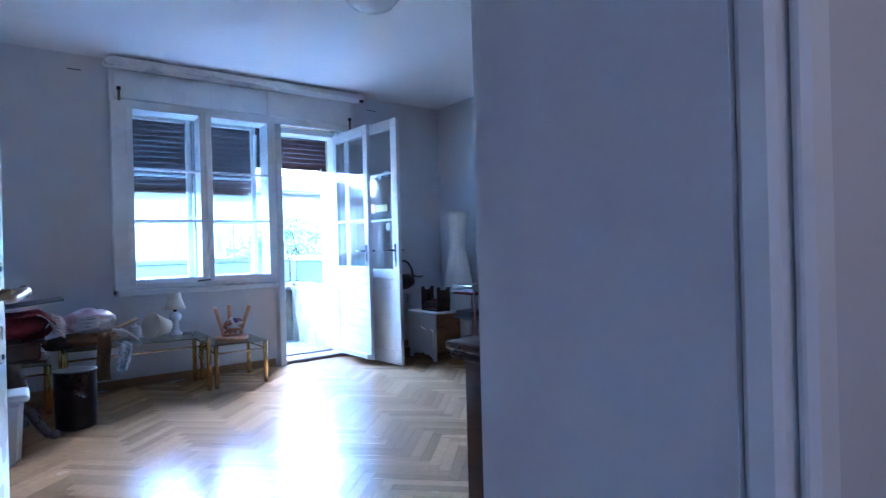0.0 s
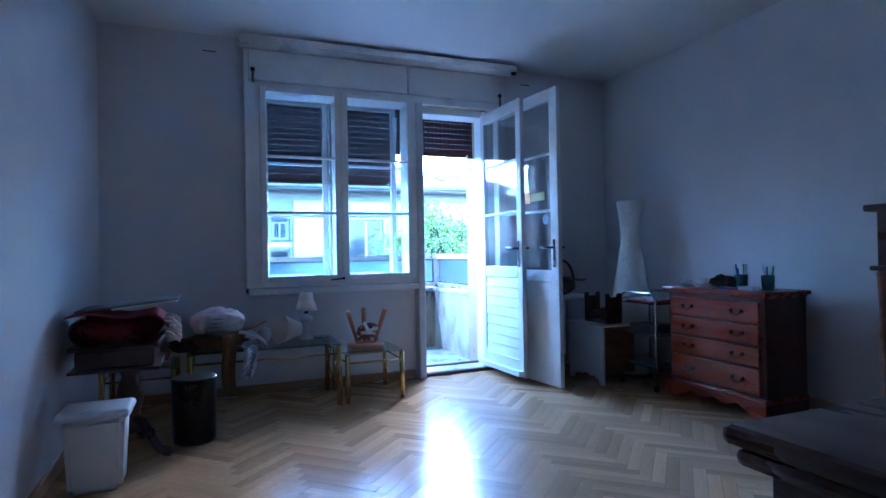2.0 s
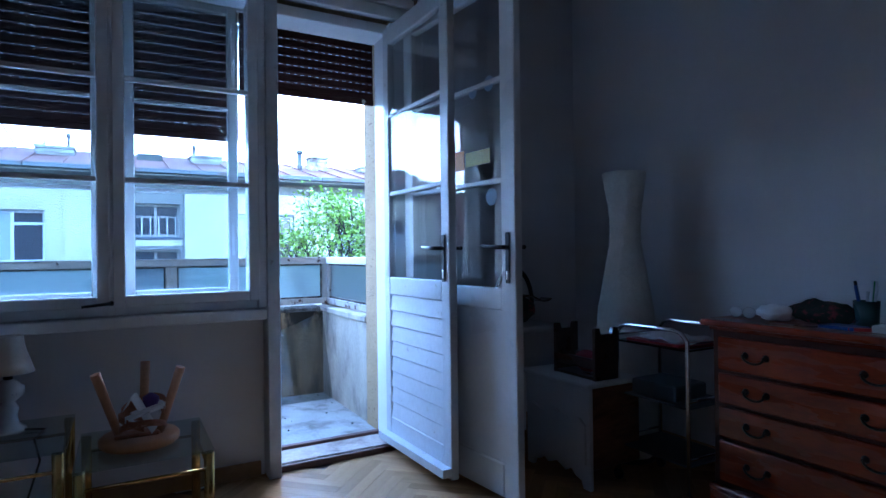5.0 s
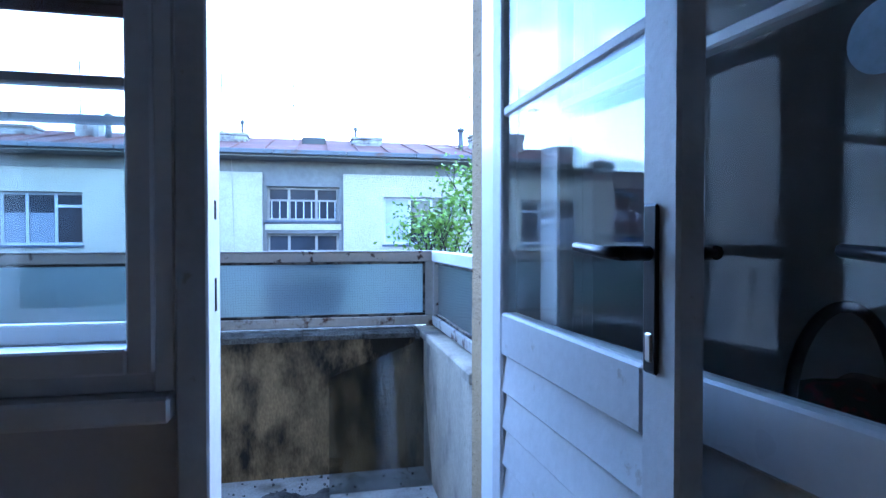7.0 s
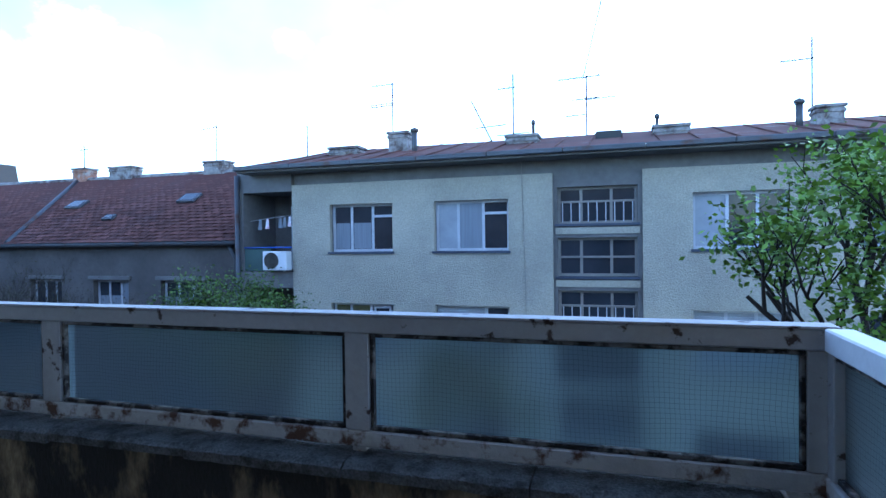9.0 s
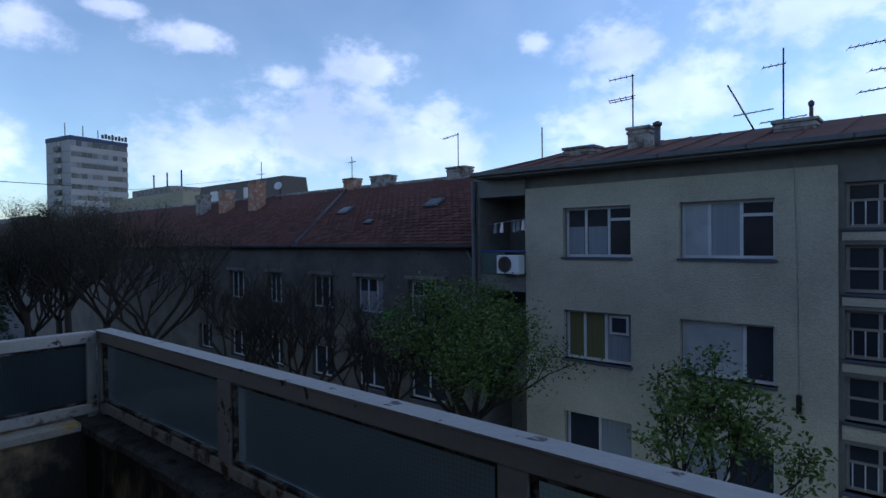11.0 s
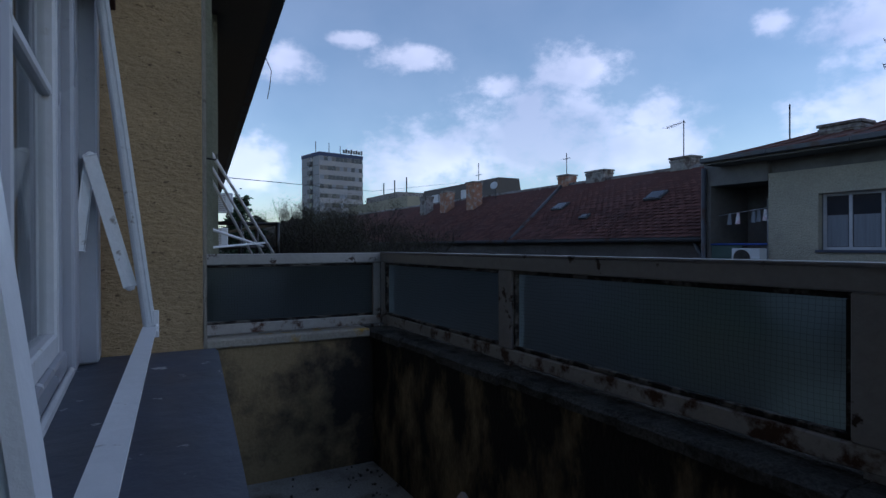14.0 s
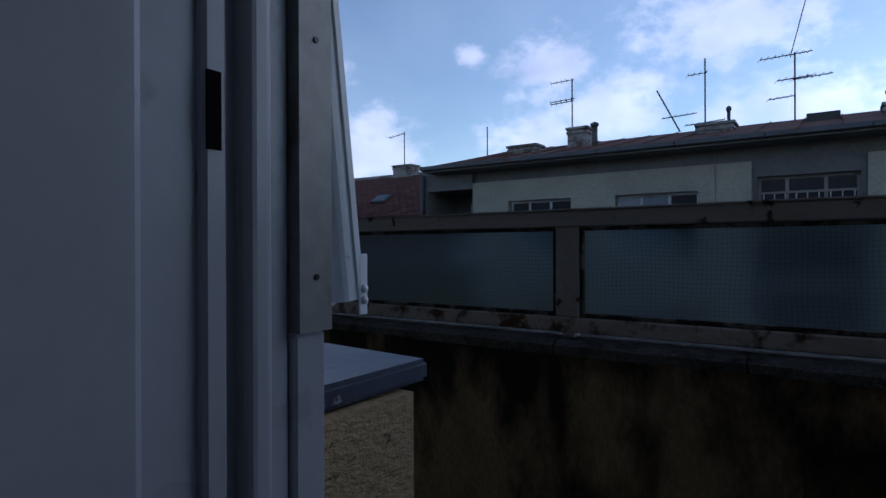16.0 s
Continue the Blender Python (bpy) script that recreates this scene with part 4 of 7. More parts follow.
def short_rail(name, label, x, y0, y1, top_mat, pane_mat):
    r = thing(name, label, "railing")
    part("top_rail", B(x - 0.03, x + 0.03, y0, y1, R_TOP - 0.05, R_TOP + 0.003, 0.004), top_mat, r)
    part("bottom_rail", B(x - 0.028, x + 0.028, y0, y1, R_BOT, R_LOW - 0.008, 0.004), M_RUST, r)
    for y in (y0 + 0.02, y1 - 0.022):
        part("post", B(x - 0.025, x + 0.025, y - 0.02, y + 0.02, R_LOW - 0.0075, R_TOP - 0.0505, 0.003), M_RAIL, r)
        part("foot", B(x - 0.02, x + 0.02, y - 0.018, y + 0.018, P_TOP + 0.03, R_BOT + 0.001), M_RUST, r)
    p = part("pane", B(x - 0.002, x + 0.003, y0 + 0.038, y1 - 0.040, R_LOW - 0.010, R_TOP - 0.047), pane_mat, r, "wired frosted glass pane")
    p.visible_shadow = False
    bm = bmesh.new()
    for z0, z1 in ((R_LOW - 0.007, R_LOW + 0.006), (R_TOP - 0.063, R_TOP - 0.051)):
        box(bm, x - 0.018, x - 0.003, y0 + 0.042, y1 - 0.044, z0, z1, 0.002)
        box(bm, x + 0.004, x + 0.018, y0 + 0.042, y1 - 0.044, z0, z1, 0.002)
    part("glazing_bead", bm, M_PUTTY, r, "blackened flaking putty bead")
    return r


short_rail("end_railing", "grey painted railing with a wired glass pane at the balcony end", -0.655, 6.275, RAIL_Y - 0.04, M_RAIL, M_WIRED_END)
short_rail("side_railing", "white-topped railing with wired glass beside the balcony door", 2.925, Y_OUT + 0.006, RAIL_Y - 0.04, M_LACQ_OUT, M_WIRED_END)

# loose sheet of glass leaning in the corner
g = thing("glass_sheet", "dusty dark glass sheet with a broken corner leaning on the parapet", "glass sheet")
bm = bmesh.new()
lean = pose(2.36, 6.90, -0.012, -14, 0, 0)
prism(bm, [(0.0, 0.0), (0.48, 0.0), (0.455, 0.68), (0.43, 0.69), (0.40, 0.665), (0.0, 0.52)], 0, 0.006, m=lean @ pose(0, 0, 0, 90, 0, 0))
part("pane", bm, glass("dirty_loose_glass", (0.78, 0.80, 0.80)), g)
s = thing("cloth_scrap", "dirty wrung cloth lying on the balcony floor", "rag")
part("cloth", sheet(bmesh.new(), lambda u, v: (2.06 + 0.30 * u, 6.82 + 0.10 * v + 0.03 * math.sin(7 * u), -0.004 + 0.022 * abs(noise.noise((u * 5, v * 5, 1.0)))), 14, 6, 0.006), M_CONC, s)
s = thing("timber_offcut", "pale timber offcut leaning on the parapet", "timber")
part("batten", B(-0.03, 0.03, -0.012, 0.012, 0.0, 0.30, 0.003, m=pose(0.42, 6.93, -0.012, -25, 24, 0)), M_FRINGE, s)
s = thing("brick_shard", "small terracotta shard on the balcony floor", "rubble")
part("shard", blob(bmesh.new(), (-0.50, 6.36, 0.01), (0.05, 0.035, 0.025), 3, 0.5, 4, 1), M_BRICK, s)
bm = bmesh.new()
rnd = random.Random(4)
for k in range(260):
    x, y = rnd.uniform(-0.55, 2.8), rnd.choice((rnd.uniform(6.95, 7.12), rnd.uniform(6.15, 7.12), rnd.uniform(6.9, 7.12)))
    r = rnd.uniform(0.003, 0.009)
    bmesh.ops.create_icosphere(bm, subdivisions=1, radius=r, matrix=Matrix.Translation((x, y, -0.012 + r * 0.5)))
tagged(solid("grit", bm, M_CONC), "loose grit and crumbs along the parapet", "grit", kind="stuff")

# sheet metal sill under the window
sill = thing("window_sill", "blue-grey sheet metal sill, scuffed and spotted with paint", "window sill")
bm = bmesh.new()
prism(bm, [(0.475, 5.803), (1.99, 5.803), (1.99, 6.112), (0.475, 6.24)], SILL_Z + 0.004, SILL_Z + 0.032)
bmesh.ops.bevel(bm, geom=[e for e in bm.edges], offset=0.006, segments=2, affect="EDGES")
part("sheet", bm, M_SILL, sill)
part("paint_edge", B(0.60, 1.995, 5.889, 5.902, SILL_Z + 0.030, SILL_Z + 0.052, 0.005), M_LACQ_OUT, sill, "thick ragged white paint along the frame")

# hinged projecting frame of the shutter, folded out over the sill
arms = thing("shutter_guide_frame", "white enamelled hinged shutter rails pushed out over the sill", "shutter frame")
ZS = SILL_Z + 0.034


def channel(bm, p, q, w, d):
    p, q = Vector(p), Vector(q)
    m = look(p, q)
    n = (q - p).length
    return prism(bm, [(-w, -d), (w, -d), (w, d), (w - 0.005, d), (w - 0.005, -d + 0.006), (-w + 0.005, -d + 0.006), (-w + 0.005, d), (-w, d)], -n, 0, m=m)


def half_round(p, q, w, d):
    """A rolled steel rail with a rounded face towards the street and a folded lip on each side."""
    p, q = Vector(p), Vector(q)
    pts = [(-w - 0.003, d), (-w - 0.003, d * 0.45), (-w, d * 0.4)] + [(-w * math.cos(a), -d * math.sin(a)) for a in (math.pi * k / 8 for k in range(9))] + [(w, d * 0.4), (w + 0.003, d * 0.45), (w + 0.003, d)]
    bm = bmesh.new()
    prism(bm, pts, -(q - p).length, 0, m=look(p, q))
    bmesh.ops.recalc_face_normals(bm, faces=bm.faces)
    return bm


def strip(p, q):
    """A flat steel link between two pivots."""
    n = (Vector(q) - Vector(p)).length
    return B(-0.004, 0.004, -0.0125, 0.0125, -n, 0.0, 0.003, m=look(Vector(p), Vector(q)))


for x, dy in ((0.62, 0.07), (1.957, 0.0)):
    part("guide_rail", half_round((x, 5.99 + dy, 0.915), (x, 5.81 + dy, 2.38), 0.016, 0.015), M_ARM, arms)
    part("folding_link", strip((x - 0.006, 5.945 + dy, 1.03), (x - 0.006, 5.86 + dy, 1.355)), M_ARM, arms)
    part("folding_link", strip((x - 0.016, 5.835 + dy, 1.12), (x - 0.016, 5.86 + dy, 1.355)), M_ARM, arms)
    for q in ((x - 0.012, 5.945 + dy, 1.03), (x - 0.024, 5.86 + dy, 1.355)):
        part("pivot", lathe(bmesh.new(), [(0.0, -0.001), (0.0115, 0), (0.0125, 0.002), (0.0125, 0.007), (0.006, 0.010), (0.0, 0.011)], 14, m=Matrix.Translation(q) @ pose(0, 0, 0, 0, 90, 0)), M_ARM, arms)
    part("hinge_tab", B(x + 0.0165, x + 0.0195, 5.996 + dy, 6.010 + dy, 0.898, 0.968, 0.0012), M_ARM, arms)
    for z in (0.915, 0.928):
        part("rivet", lathe(bmesh.new(), [(0.005, 0), (0.0045, 0.003), (0.0, 0.005)], 10, m=pose(x + 0.0195, 6.003 + dy, z, 0, 90, 0)), M_ARM, arms)
part("cross_bar", half_round((0.640, 6.058, 0.916), (1.937, 5.988, 0.916), 0.013, 0.010), M_ARM, arms)
ch = thing("shutter_channel", "worn grey steel shutter channel beside the window frame", "shutter channel")
part("channel", channel(bmesh.new(), (2.046, 5.852, ZS + 0.07), (2.046, 5.852, 2.39), 0.015, 0.018), M_GUIDE, ch)
for z in (0.95, 1.15, 1.5, 1.9):
    part("screw", lathe(bmesh.new(), [(0.003, 0), (0.0025, 0.002)], 8, m=pose(2.0605, 5.852, z, 0, 90, 0)), M_IRON, ch, "dark screw")

# eave above, and the street front going on
bm = bmesh.new()


def front(x, off):
    """A plan point of the askew street front, off metres out."""
    return (x, Y_OUT + 0.06 + (0.468 - x) * SLANT + off)


prism(bm, [front(-30, -0.1), front(7, -0.1), front(7, 0.47), front(-30, 0.47)], 2.88, 2.96)
structure("eave", bm, M_EAVE, "dark boarded eave over the street front", "eave")
g = thing("eave_gutter", "dark sheet metal gutter along the eave with loose wires", "gutter")
bm = bmesh.new()
prism(bm, [front(-30, 0.455), front(7, 0.455), front(7, 0.56), front(-30, 0.56)], 2.90, 3.03)
part("gutter", bm, M_GUTTER, g)
a = front(-3.4, 0.57)
part("loose_wire", T([(a[0], a[1], 2.95), (a[0] + 0.02, a[1] + 0.05, 2.82), (a[0] + 0.05, a[1] + 0.03, 2.68), (a[0] - 0.02, a[1] + 0.02, 2.56)], 0.004, 5), M_IRON, g)
bm = bmesh.new()
prism(bm, [front(-30, -1.5), front(7, -1.5), front(7, 0.5), front(-30, 0.5)], 3.04, 3.10)
structure("roof_own", bm, M_ROOFMET, "sheet metal roof edge above the eave", "roof")
bm = bmesh.new()
prism(bm, [front(-1.05, 0.0), front(-0.90, 0.0), front(-0.90, 0.05), front(-1.05, 0.05)], 0.0, 2.88)
prism(bm, [front(-2.6, -0.02), front(-2.35, -0.02), front(-2.35, 0.11), front(-2.6, 0.11)], -3.0, 2.88)
structure("pilaster", bm, M_GREENPIL, "grey-green plaster pilaster on the street front", "pilaster")

bm = bmesh.new()
prism(bm, [front(-0.84, 0.002), front(0.466, 0.002), front(0.466, 0.012), front(-0.84, 0.012)], 0.0, 2.878)
structure("wall_face", bm, material("chipped_pale_wall_paint", (0.27, 0.25, 0.215), 0.9, spec=0.2, fine=(60, 0.12), coarse=(3, 0.14), bump=0.5, bump_scale=30, second=(0.09, 0.075, 0.06), cover=0.20, patch=(26, 0.03), stretch=(1, 1, 0.6)), "chipped grey-white painted face of the street wall", "wall")
hk = thing("wall_hook", "small bent iron hook in the painted wall", "hook")
h0 = front(-0.45, 0.012)
part("hook", T([(h0[0], h0[1], 1.52), (h0[0], h0[1] + 0.045, 1.515), (h0[0], h0[1] + 0.05, 1.54)], 0.004, 6), M_IRON, hk)

n = thing("neighbour_shutter_frame", "white folded shutter rails sticking out from the next window", "shutter frame")
a, b2 = front(-1.62, 0.02), front(-2.9, 0.60)
for k, (dx, dz) in enumerate(((0.0, 0.0), (0.12, -0.05), (0.2, -0.10))):
    part("guide_rail", T([(a[0] - dx, a[1], 1.78 + dz), (b2[0] - dx * 0.3, b2[1] - 0.1 * k, 1.03 + 0.02 * k)], 0.012, 6), M_ARM, n)
part("cross_bar", T([(a[0], a[1], 1.25), (b2[0] + 0.2, b2[1] - 0.15, 1.13)], 0.010, 6), M_ARM, n)
part("cross_bar", T([(a[0], a[1], 1.12), (b2[0] + 0.1, b2[1] - 0.1, 1.16)], 0.009, 6), M_ARM, n)

nb = thing("neighbour_balcony", "neighbouring balcony with a black pipe railing and pale parapet", "balcony")
bx0, bx1 = -7.2, -3.7
part("slab", B(bx0, bx1, 6.6, 7.38, -0.15, 0.02), M_CONC, nb)
bm = bmesh.new()
box(bm, bx1 - 0.12, bx1, 6.6, 7.38, 0.021, 0.92)
box(bm, bx0, bx1 - 0.121, 7.26, 7.38, 0.021, 0.92)
part("parapet", bm, M_GREYWALL, nb)
bm = bmesh.new()
for z in (1.12, 1.36):
    tube(bm, [(bx1 - 0.06, 6.62, z), (bx1 - 0.06, 7.32, z), (bx0, 7.32, z)], 0.022, 6)
part("pipe_rail", bm, M_IRON, nb)
for x, y in ((bx1 - 0.06, 7.32), (bx1 - 0.06, 6.95), (-4.9, 7.32), (-6.0, 7.32)):
    part("post", T([(x, y, 0.9), (x, y, 1.38)], 0.02, 6), M_IRON, nb)


def ac_unit(m, label, ribbed=False):
    ac = thing("air_conditioner", label, "air conditioner", m, group="air conditioners")
    part("casing", B(-0.40, 0.40, -0.15, 0.15, 0.0, 0.55, 0.02), M_PLASTIC, ac)
    if ribbed:
        for k in range(9):
            part("rib", B(-0.33, 0.20, -0.158, -0.151, 0.06 + 0.05 * k, 0.085 + 0.05 * k), M_GREYFRAME, ac)
    else:
        bm = bmesh.new()
        for r in (0.06, 0.12, 0.18, 0.235):
            lathe(bm, [(r - 0.008, 0), (r - 0.008, 0.012), (r + 0.004, 0.012), (r + 0.004, 0)], 24, m=pose(-0.10, -0.152, 0.28, 90, 0, 0))
        part("fan_guard", bm, M_GREYFRAME, ac, "dark fan grille")
    for x in (-0.3, 0.3):
        part("bracket", B(x - 0.02, x + 0.02, -0.13, 0.35, -0.04, -0.001), M_GREYFRAME, ac)
    return ac


f1 = front(-14.5, 0.36)
ac_unit(pose(f1[0], f1[1], 2.05, 0, 0, 90), "white air conditioner unit hung on the next house front", True)
f1 = front(-16.5, 0.30)
ac_unit(pose(f1[0], f1[1], 1.15, 0, 0, 90), "white air conditioner unit hung on the next house front", True)

# ---- across the street ----
GROUND = -7.2
structure("ground", B(-700, 500, -500, 700, GROUND - 0.3, GROUND), M_ROAD, "dark asphalt street and yards far below", "ground")
FY = 20.41


def far_window(parent, x0, x1, z0, z1, y, frame_mat, columns, name="window"):
    """A street window set back in its opening: columns are (share, kind) with kind glass, curtain, blind, olive or vent."""
    w = part(name, B(x0 - 0.05, x1 + 0.05, y - 0.06, y + 0.30, z0 - 0.06, z0, 0.004), M_FARSILL, parent)
    y += 0.08
    bm = bmesh.new()
    f = 0.07
    for a in ((x0, x1, z0 + 0.001, z0 + f), (x0, x1, z1 - f, z1)):
        box(bm, a[0], a[1], y + 0.12, y + 0.19, a[2], a[3])
    cuts = [x0 + 0.0]
    for share, _ in columns:
        cuts.append(cuts[-1] + share * (x1 - x0))
    for k, c in enumerate(cuts):
        h = f / 2 if 0 < k < len(cuts) - 1 else 0.0
        a, b = (c, c + f) if k == 0 else (c - f, c) if k == len(cuts) - 1 else (c - h, c + h)
        box(bm, a, b, y + 0.125, y + 0.185, z0 + f, z1 - f)
    part("frame", bm, frame_mat, w)
    for (share, kind), a, b in zip(columns, cuts, cuts[1:]):
        mat = {"glass": M_FARGLASS, "curtain": M_CURTAIN, "blind": M_BLIND, "olive": M_OLIVE, "vent": M_FARGLASS, "half": M_FARGLASS, "shut": M_BLIND}[kind]
        part("pane", B(a, b, y + 0.15, y + 0.16, z0 + 0.03, z1 - 0.03), mat, w)
        if kind == "vent":
            zc = z0 + (z1 - z0) * 0.74
            part("transom", B(a + 0.03, b - 0.03, y + 0.10, y + 0.14, zc - 0.035, zc + 0.035), frame_mat, w)
        if kind == "half":
            bm = bmesh.new()
            sheet(bm, lambda u, v: (a + 0.06 + (b - a - 0.12) * u, y + 0.140 + 0.008 * math.sin(u * 40), z0 + 0.08 + (z1 - z0) * 0.55 * v), 24, 1)
            part("net_curtain", bm, M_CURTAIN, w)
        if kind == "shut":
            bm = bmesh.new()
            n = 9
            for k in range(n):
                za = z0 + (z1 - z0) * (0.30 + 0.66 * k / n)
                box(bm, a + 0.04, b - 0.04, y + 0.11, y + 0.14, za + 0.008, za + (z1 - z0) * 0.66 / n)
            part("shutter_slat", bm, M_BLIND, w)
    return w


house = thing("apartment_block", "three-storey cream roughcast apartment block with a rusty sheet roof", "building", pose(0, 0, 0))
WIN = ((-5.52, -3.59, 0), (-2.37, -0.34, 1), (4.09, 6.1, 2), (7.5, 9.5, 3), (11.2, 13.2, 1))
holes = []
for k in range(3):
    dz = -2.815 * k
    holes += [(a, b, 0.995 + dz, 2.345 + dz) for a, b, _ in WIN]
bm = bmesh.new()
pierced(bm, -6.75, 0.80, GROUND, 2.955, FY, FY + 0.14, holes)
part("roughcast_panel", bm, M_FACADE, house)
bm = bmesh.new()
pierced(bm, 2.965, 14.0, GROUND, 2.955, FY, FY + 0.14, holes)
part("roughcast_panel", bm, M_FACADE, house)
STAIR = ((1.66, 2.60), (0.32, 1.31), (-1.05, -0.03), (-2.34, -1.40), (-3.8, -2.8), (-5.2, -4.2))
bm = bmesh.new()
pierced(bm, -6.75, 14.0, GROUND, 3.40, FY + 0.141, FY + 0.45, holes + [(0.90, 2.85, a, b) for a, b in STAIR])
pierced(bm, -8.62, -6.751, GROUND, 3.40, FY - 0.02, FY + 0.45, [(-8.42, -6.75, 0.42, 2.78), (-8.42, -6.75, -2.40, -0.05), (-8.42, -6.75, -5.2, -2.86)])
box(bm, -8.62, -8.45, FY + 0.451, 25.5, GROUND, 3.40)
box(bm, 13.8, 14.0, FY + 0.451, 25.5, GROUND, 3.40)
for z in (0.40, -2.42, -5.2, 2.95):
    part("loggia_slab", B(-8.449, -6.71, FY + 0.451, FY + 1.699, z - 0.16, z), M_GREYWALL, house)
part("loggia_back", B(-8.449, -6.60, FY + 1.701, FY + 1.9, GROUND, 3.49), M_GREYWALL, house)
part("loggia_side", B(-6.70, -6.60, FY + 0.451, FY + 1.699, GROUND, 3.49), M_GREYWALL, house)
part("grey_wall", bm, M_GREYWALL, house, "grey plaster wall")
# one dark sheet in place of rooms: their shade is its colour
part("room_backing", B(-6.59, 13.79, FY + 0.62, FY + 0.66, GROUND, 3.45), M_SUBFLOOR_BACKING, house, "dark sheet standing in for the unlit rooms behind the glass")

LOOKS = [
    [[(0.31, "half"), (0.34, "half"), (0.35, "vent")], [(0.31, "blind"), (0.34, "curtain"), (0.35, "vent")], [(0.38, "blind"), (0.32, "glass"), (0.30, "glass")], [(0.33, "curtain"), (0.33, "glass"), (0.34, "vent")]],
    [[(0.28, "olive"), (0.32, "olive"), (0.40, "curtain")], [(0.68, "shut"), (0.32, "glass")], [(0.36, "shut"), (0.32, "shut"), (0.32, "shut")], [(0.33, "glass"), (0.33, "curtain"), (0.34, "glass")]],
    [[(0.5, "glass"), (0.5, "curtain")], [(0.5, "curtain"), (0.5, "glass")], [(0.5, "glass"), (0.5, "glass")], [(0.5, "shut"), (0.5, "glass")]],
]
for k in range(3):
    for a, b, s in WIN:
        far_window(house, a, b, 0.995 - 2.815 * k, 2.345 - 2.815 * k, FY, M_FARFRAME, LOOKS[k][s])
# small vent window let into the closed part
part("vent_window", B(-4.25, -3.72, FY + 0.17, FY + 0.22, -1.05, -0.55, 0.004), M_FARFRAME, house)
part("vent_pane", B(-4.18, -3.79, FY + 0.155, FY + 0.175, -0.99, -0.61), M_FARGLASS, house)
for k, (a, b) in enumerate(STAIR):
    w = far_window(house, 0.90, 2.85, a, b, FY + 0.12, M_GREYFRAME, [(0.30, "glass"), (0.38, "glass"), (0.32, "glass")], "stair_window")
    zc = a + (b - a) * (0.60 if k % 2 == 0 else 0.5)
    bm = bmesh.new()
    box(bm, 0.95, 2.80, FY + 0.28, FY + 0.34, zc - 0.025, zc + 0.025)
    part("transom", bm, M_GREYFRAME, w)
    if k % 2 == 0:
        for j in range(9):
            x = 1.02 + j * 0.215
            part("guard_bar", B(x - 0.012, x + 0.012, FY + 0.295, FY + 0.325, a + 0.05, zc - 0.026), M_FARFRAME, w)
for a, b in zip(STAIR, STAIR[1:]):
    part("spandrel", B(0.86, 2.90, FY + 0.10, FY + 0.14, b[1] + 0.09, a[0] - 0.09), M_FACADE, house)
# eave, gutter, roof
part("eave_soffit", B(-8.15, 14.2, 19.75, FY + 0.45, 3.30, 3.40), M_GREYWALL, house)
for k in range(12):
    x0 = -8.2 + k * 1.87
    part("gutter", B(x0, x0 + 1.865, 19.62, 19.78, 3.35, 3.48, 0.02), M_GUTTER, house)
roof = bmesh.new()
v = [roof.verts.new(p) for p in ((-8.2, 19.70, 3.46), (14.3, 19.70, 3.46), (14.3, 24.2, 4.52), (-7.3, 24.2, 4.52), (-8.6, 25.8, 3.8))]
roof.faces.new((v[0], v[1], v[2], v[3]))
roof.faces.new((v[0], v[3], v[4]))
roof_ob = part("roof", roof, M_ROOFMET, house)
for k in range(27):
    x = -7.3 + k * 0.82
    part("standing_seam", B(-0.012, 0.012, 0.0, 4.35, 0.0, 0.035, m=pose(x, 19.72, 3.47, 13.2, 0, 0)), M_ROOFMET, roof_ob)


def chimney(name, label, x, y, z0, z1, w, d, mat, cap=True):
    c = thing(name, label, "chimney", group="chimneys")
    part("shaft", B(x - w / 2, x + w / 2, y - d / 2, y + d / 2, z0, z1, 0.015), mat, c)
    part("collar", B(x - w / 2 - 0.03, x + w / 2 + 0.03, y - d / 2 - 0.03, y + d / 2 + 0.03, z1 - 0.13, z1 - 0.04, 0.01), mat, c)
    if cap:
        part("cap", B(x - w / 2 - 0.05, x + w / 2 + 0.05, y - d / 2 - 0.05, y + d / 2 + 0.05, z1, z1 + 0.08, 0.01), M_CHIMGREY, c)
    return c


chimney("chimney", "grey and brick chimney on the sheet roof", -4.13, 22.5, 3.9, 4.60, 0.62, 0.5, M_CHIMGREY)
chimney("chimney", "grey and brick chimney on the sheet roof", 7.47, 22.5, 3.9, 4.48, 0.62, 0.5, M_CHIMGREY)
for x, wd in ((-5.98, 1.0), (-0.27, 0.9), (3.77, 0.88), (9.6, 1.1)):
    chimney("roof_vent", "low pale masonry vent on the sheet roof", x, 22.5, 3.9, 4.24, wd, 0.6, M_CHIMGREY)
p = thing("roof_hatch", "dark roof hatch on the sheet roof", "roof hatch")
part("hatch", B(1.80, 2.50, 22.2, 22.9, 4.0, 4.26, 0.02), M_IRON, p)
for x, y, z0, z1 in ((-3.48, 22.0, 3.8, 4.55), (6.72, 22.0, 3.8, 4.55), (0.05, 22.4, 4.2, 4.60), (3.42, 22.4, 4.2, 4.52)):
    c = thing("flue_pipe", "grey sheet metal flue pipe on the roof", "flue pipe", group="flue pipes")
    r = 0.085 if z0 < 4 else 0.045
    part("pipe", T([(x, y, z0), (x, y, z1)], r, 10), M_GUTTER, c)
    part("cowl", lathe(bmesh.new(), [(r * 1.1, 0), (r * 1.5, 0.04), (r * 1.5, 0.10), (0.0, 0.16)], 12, at=(x, y, z1)), M_GUTTER, c)


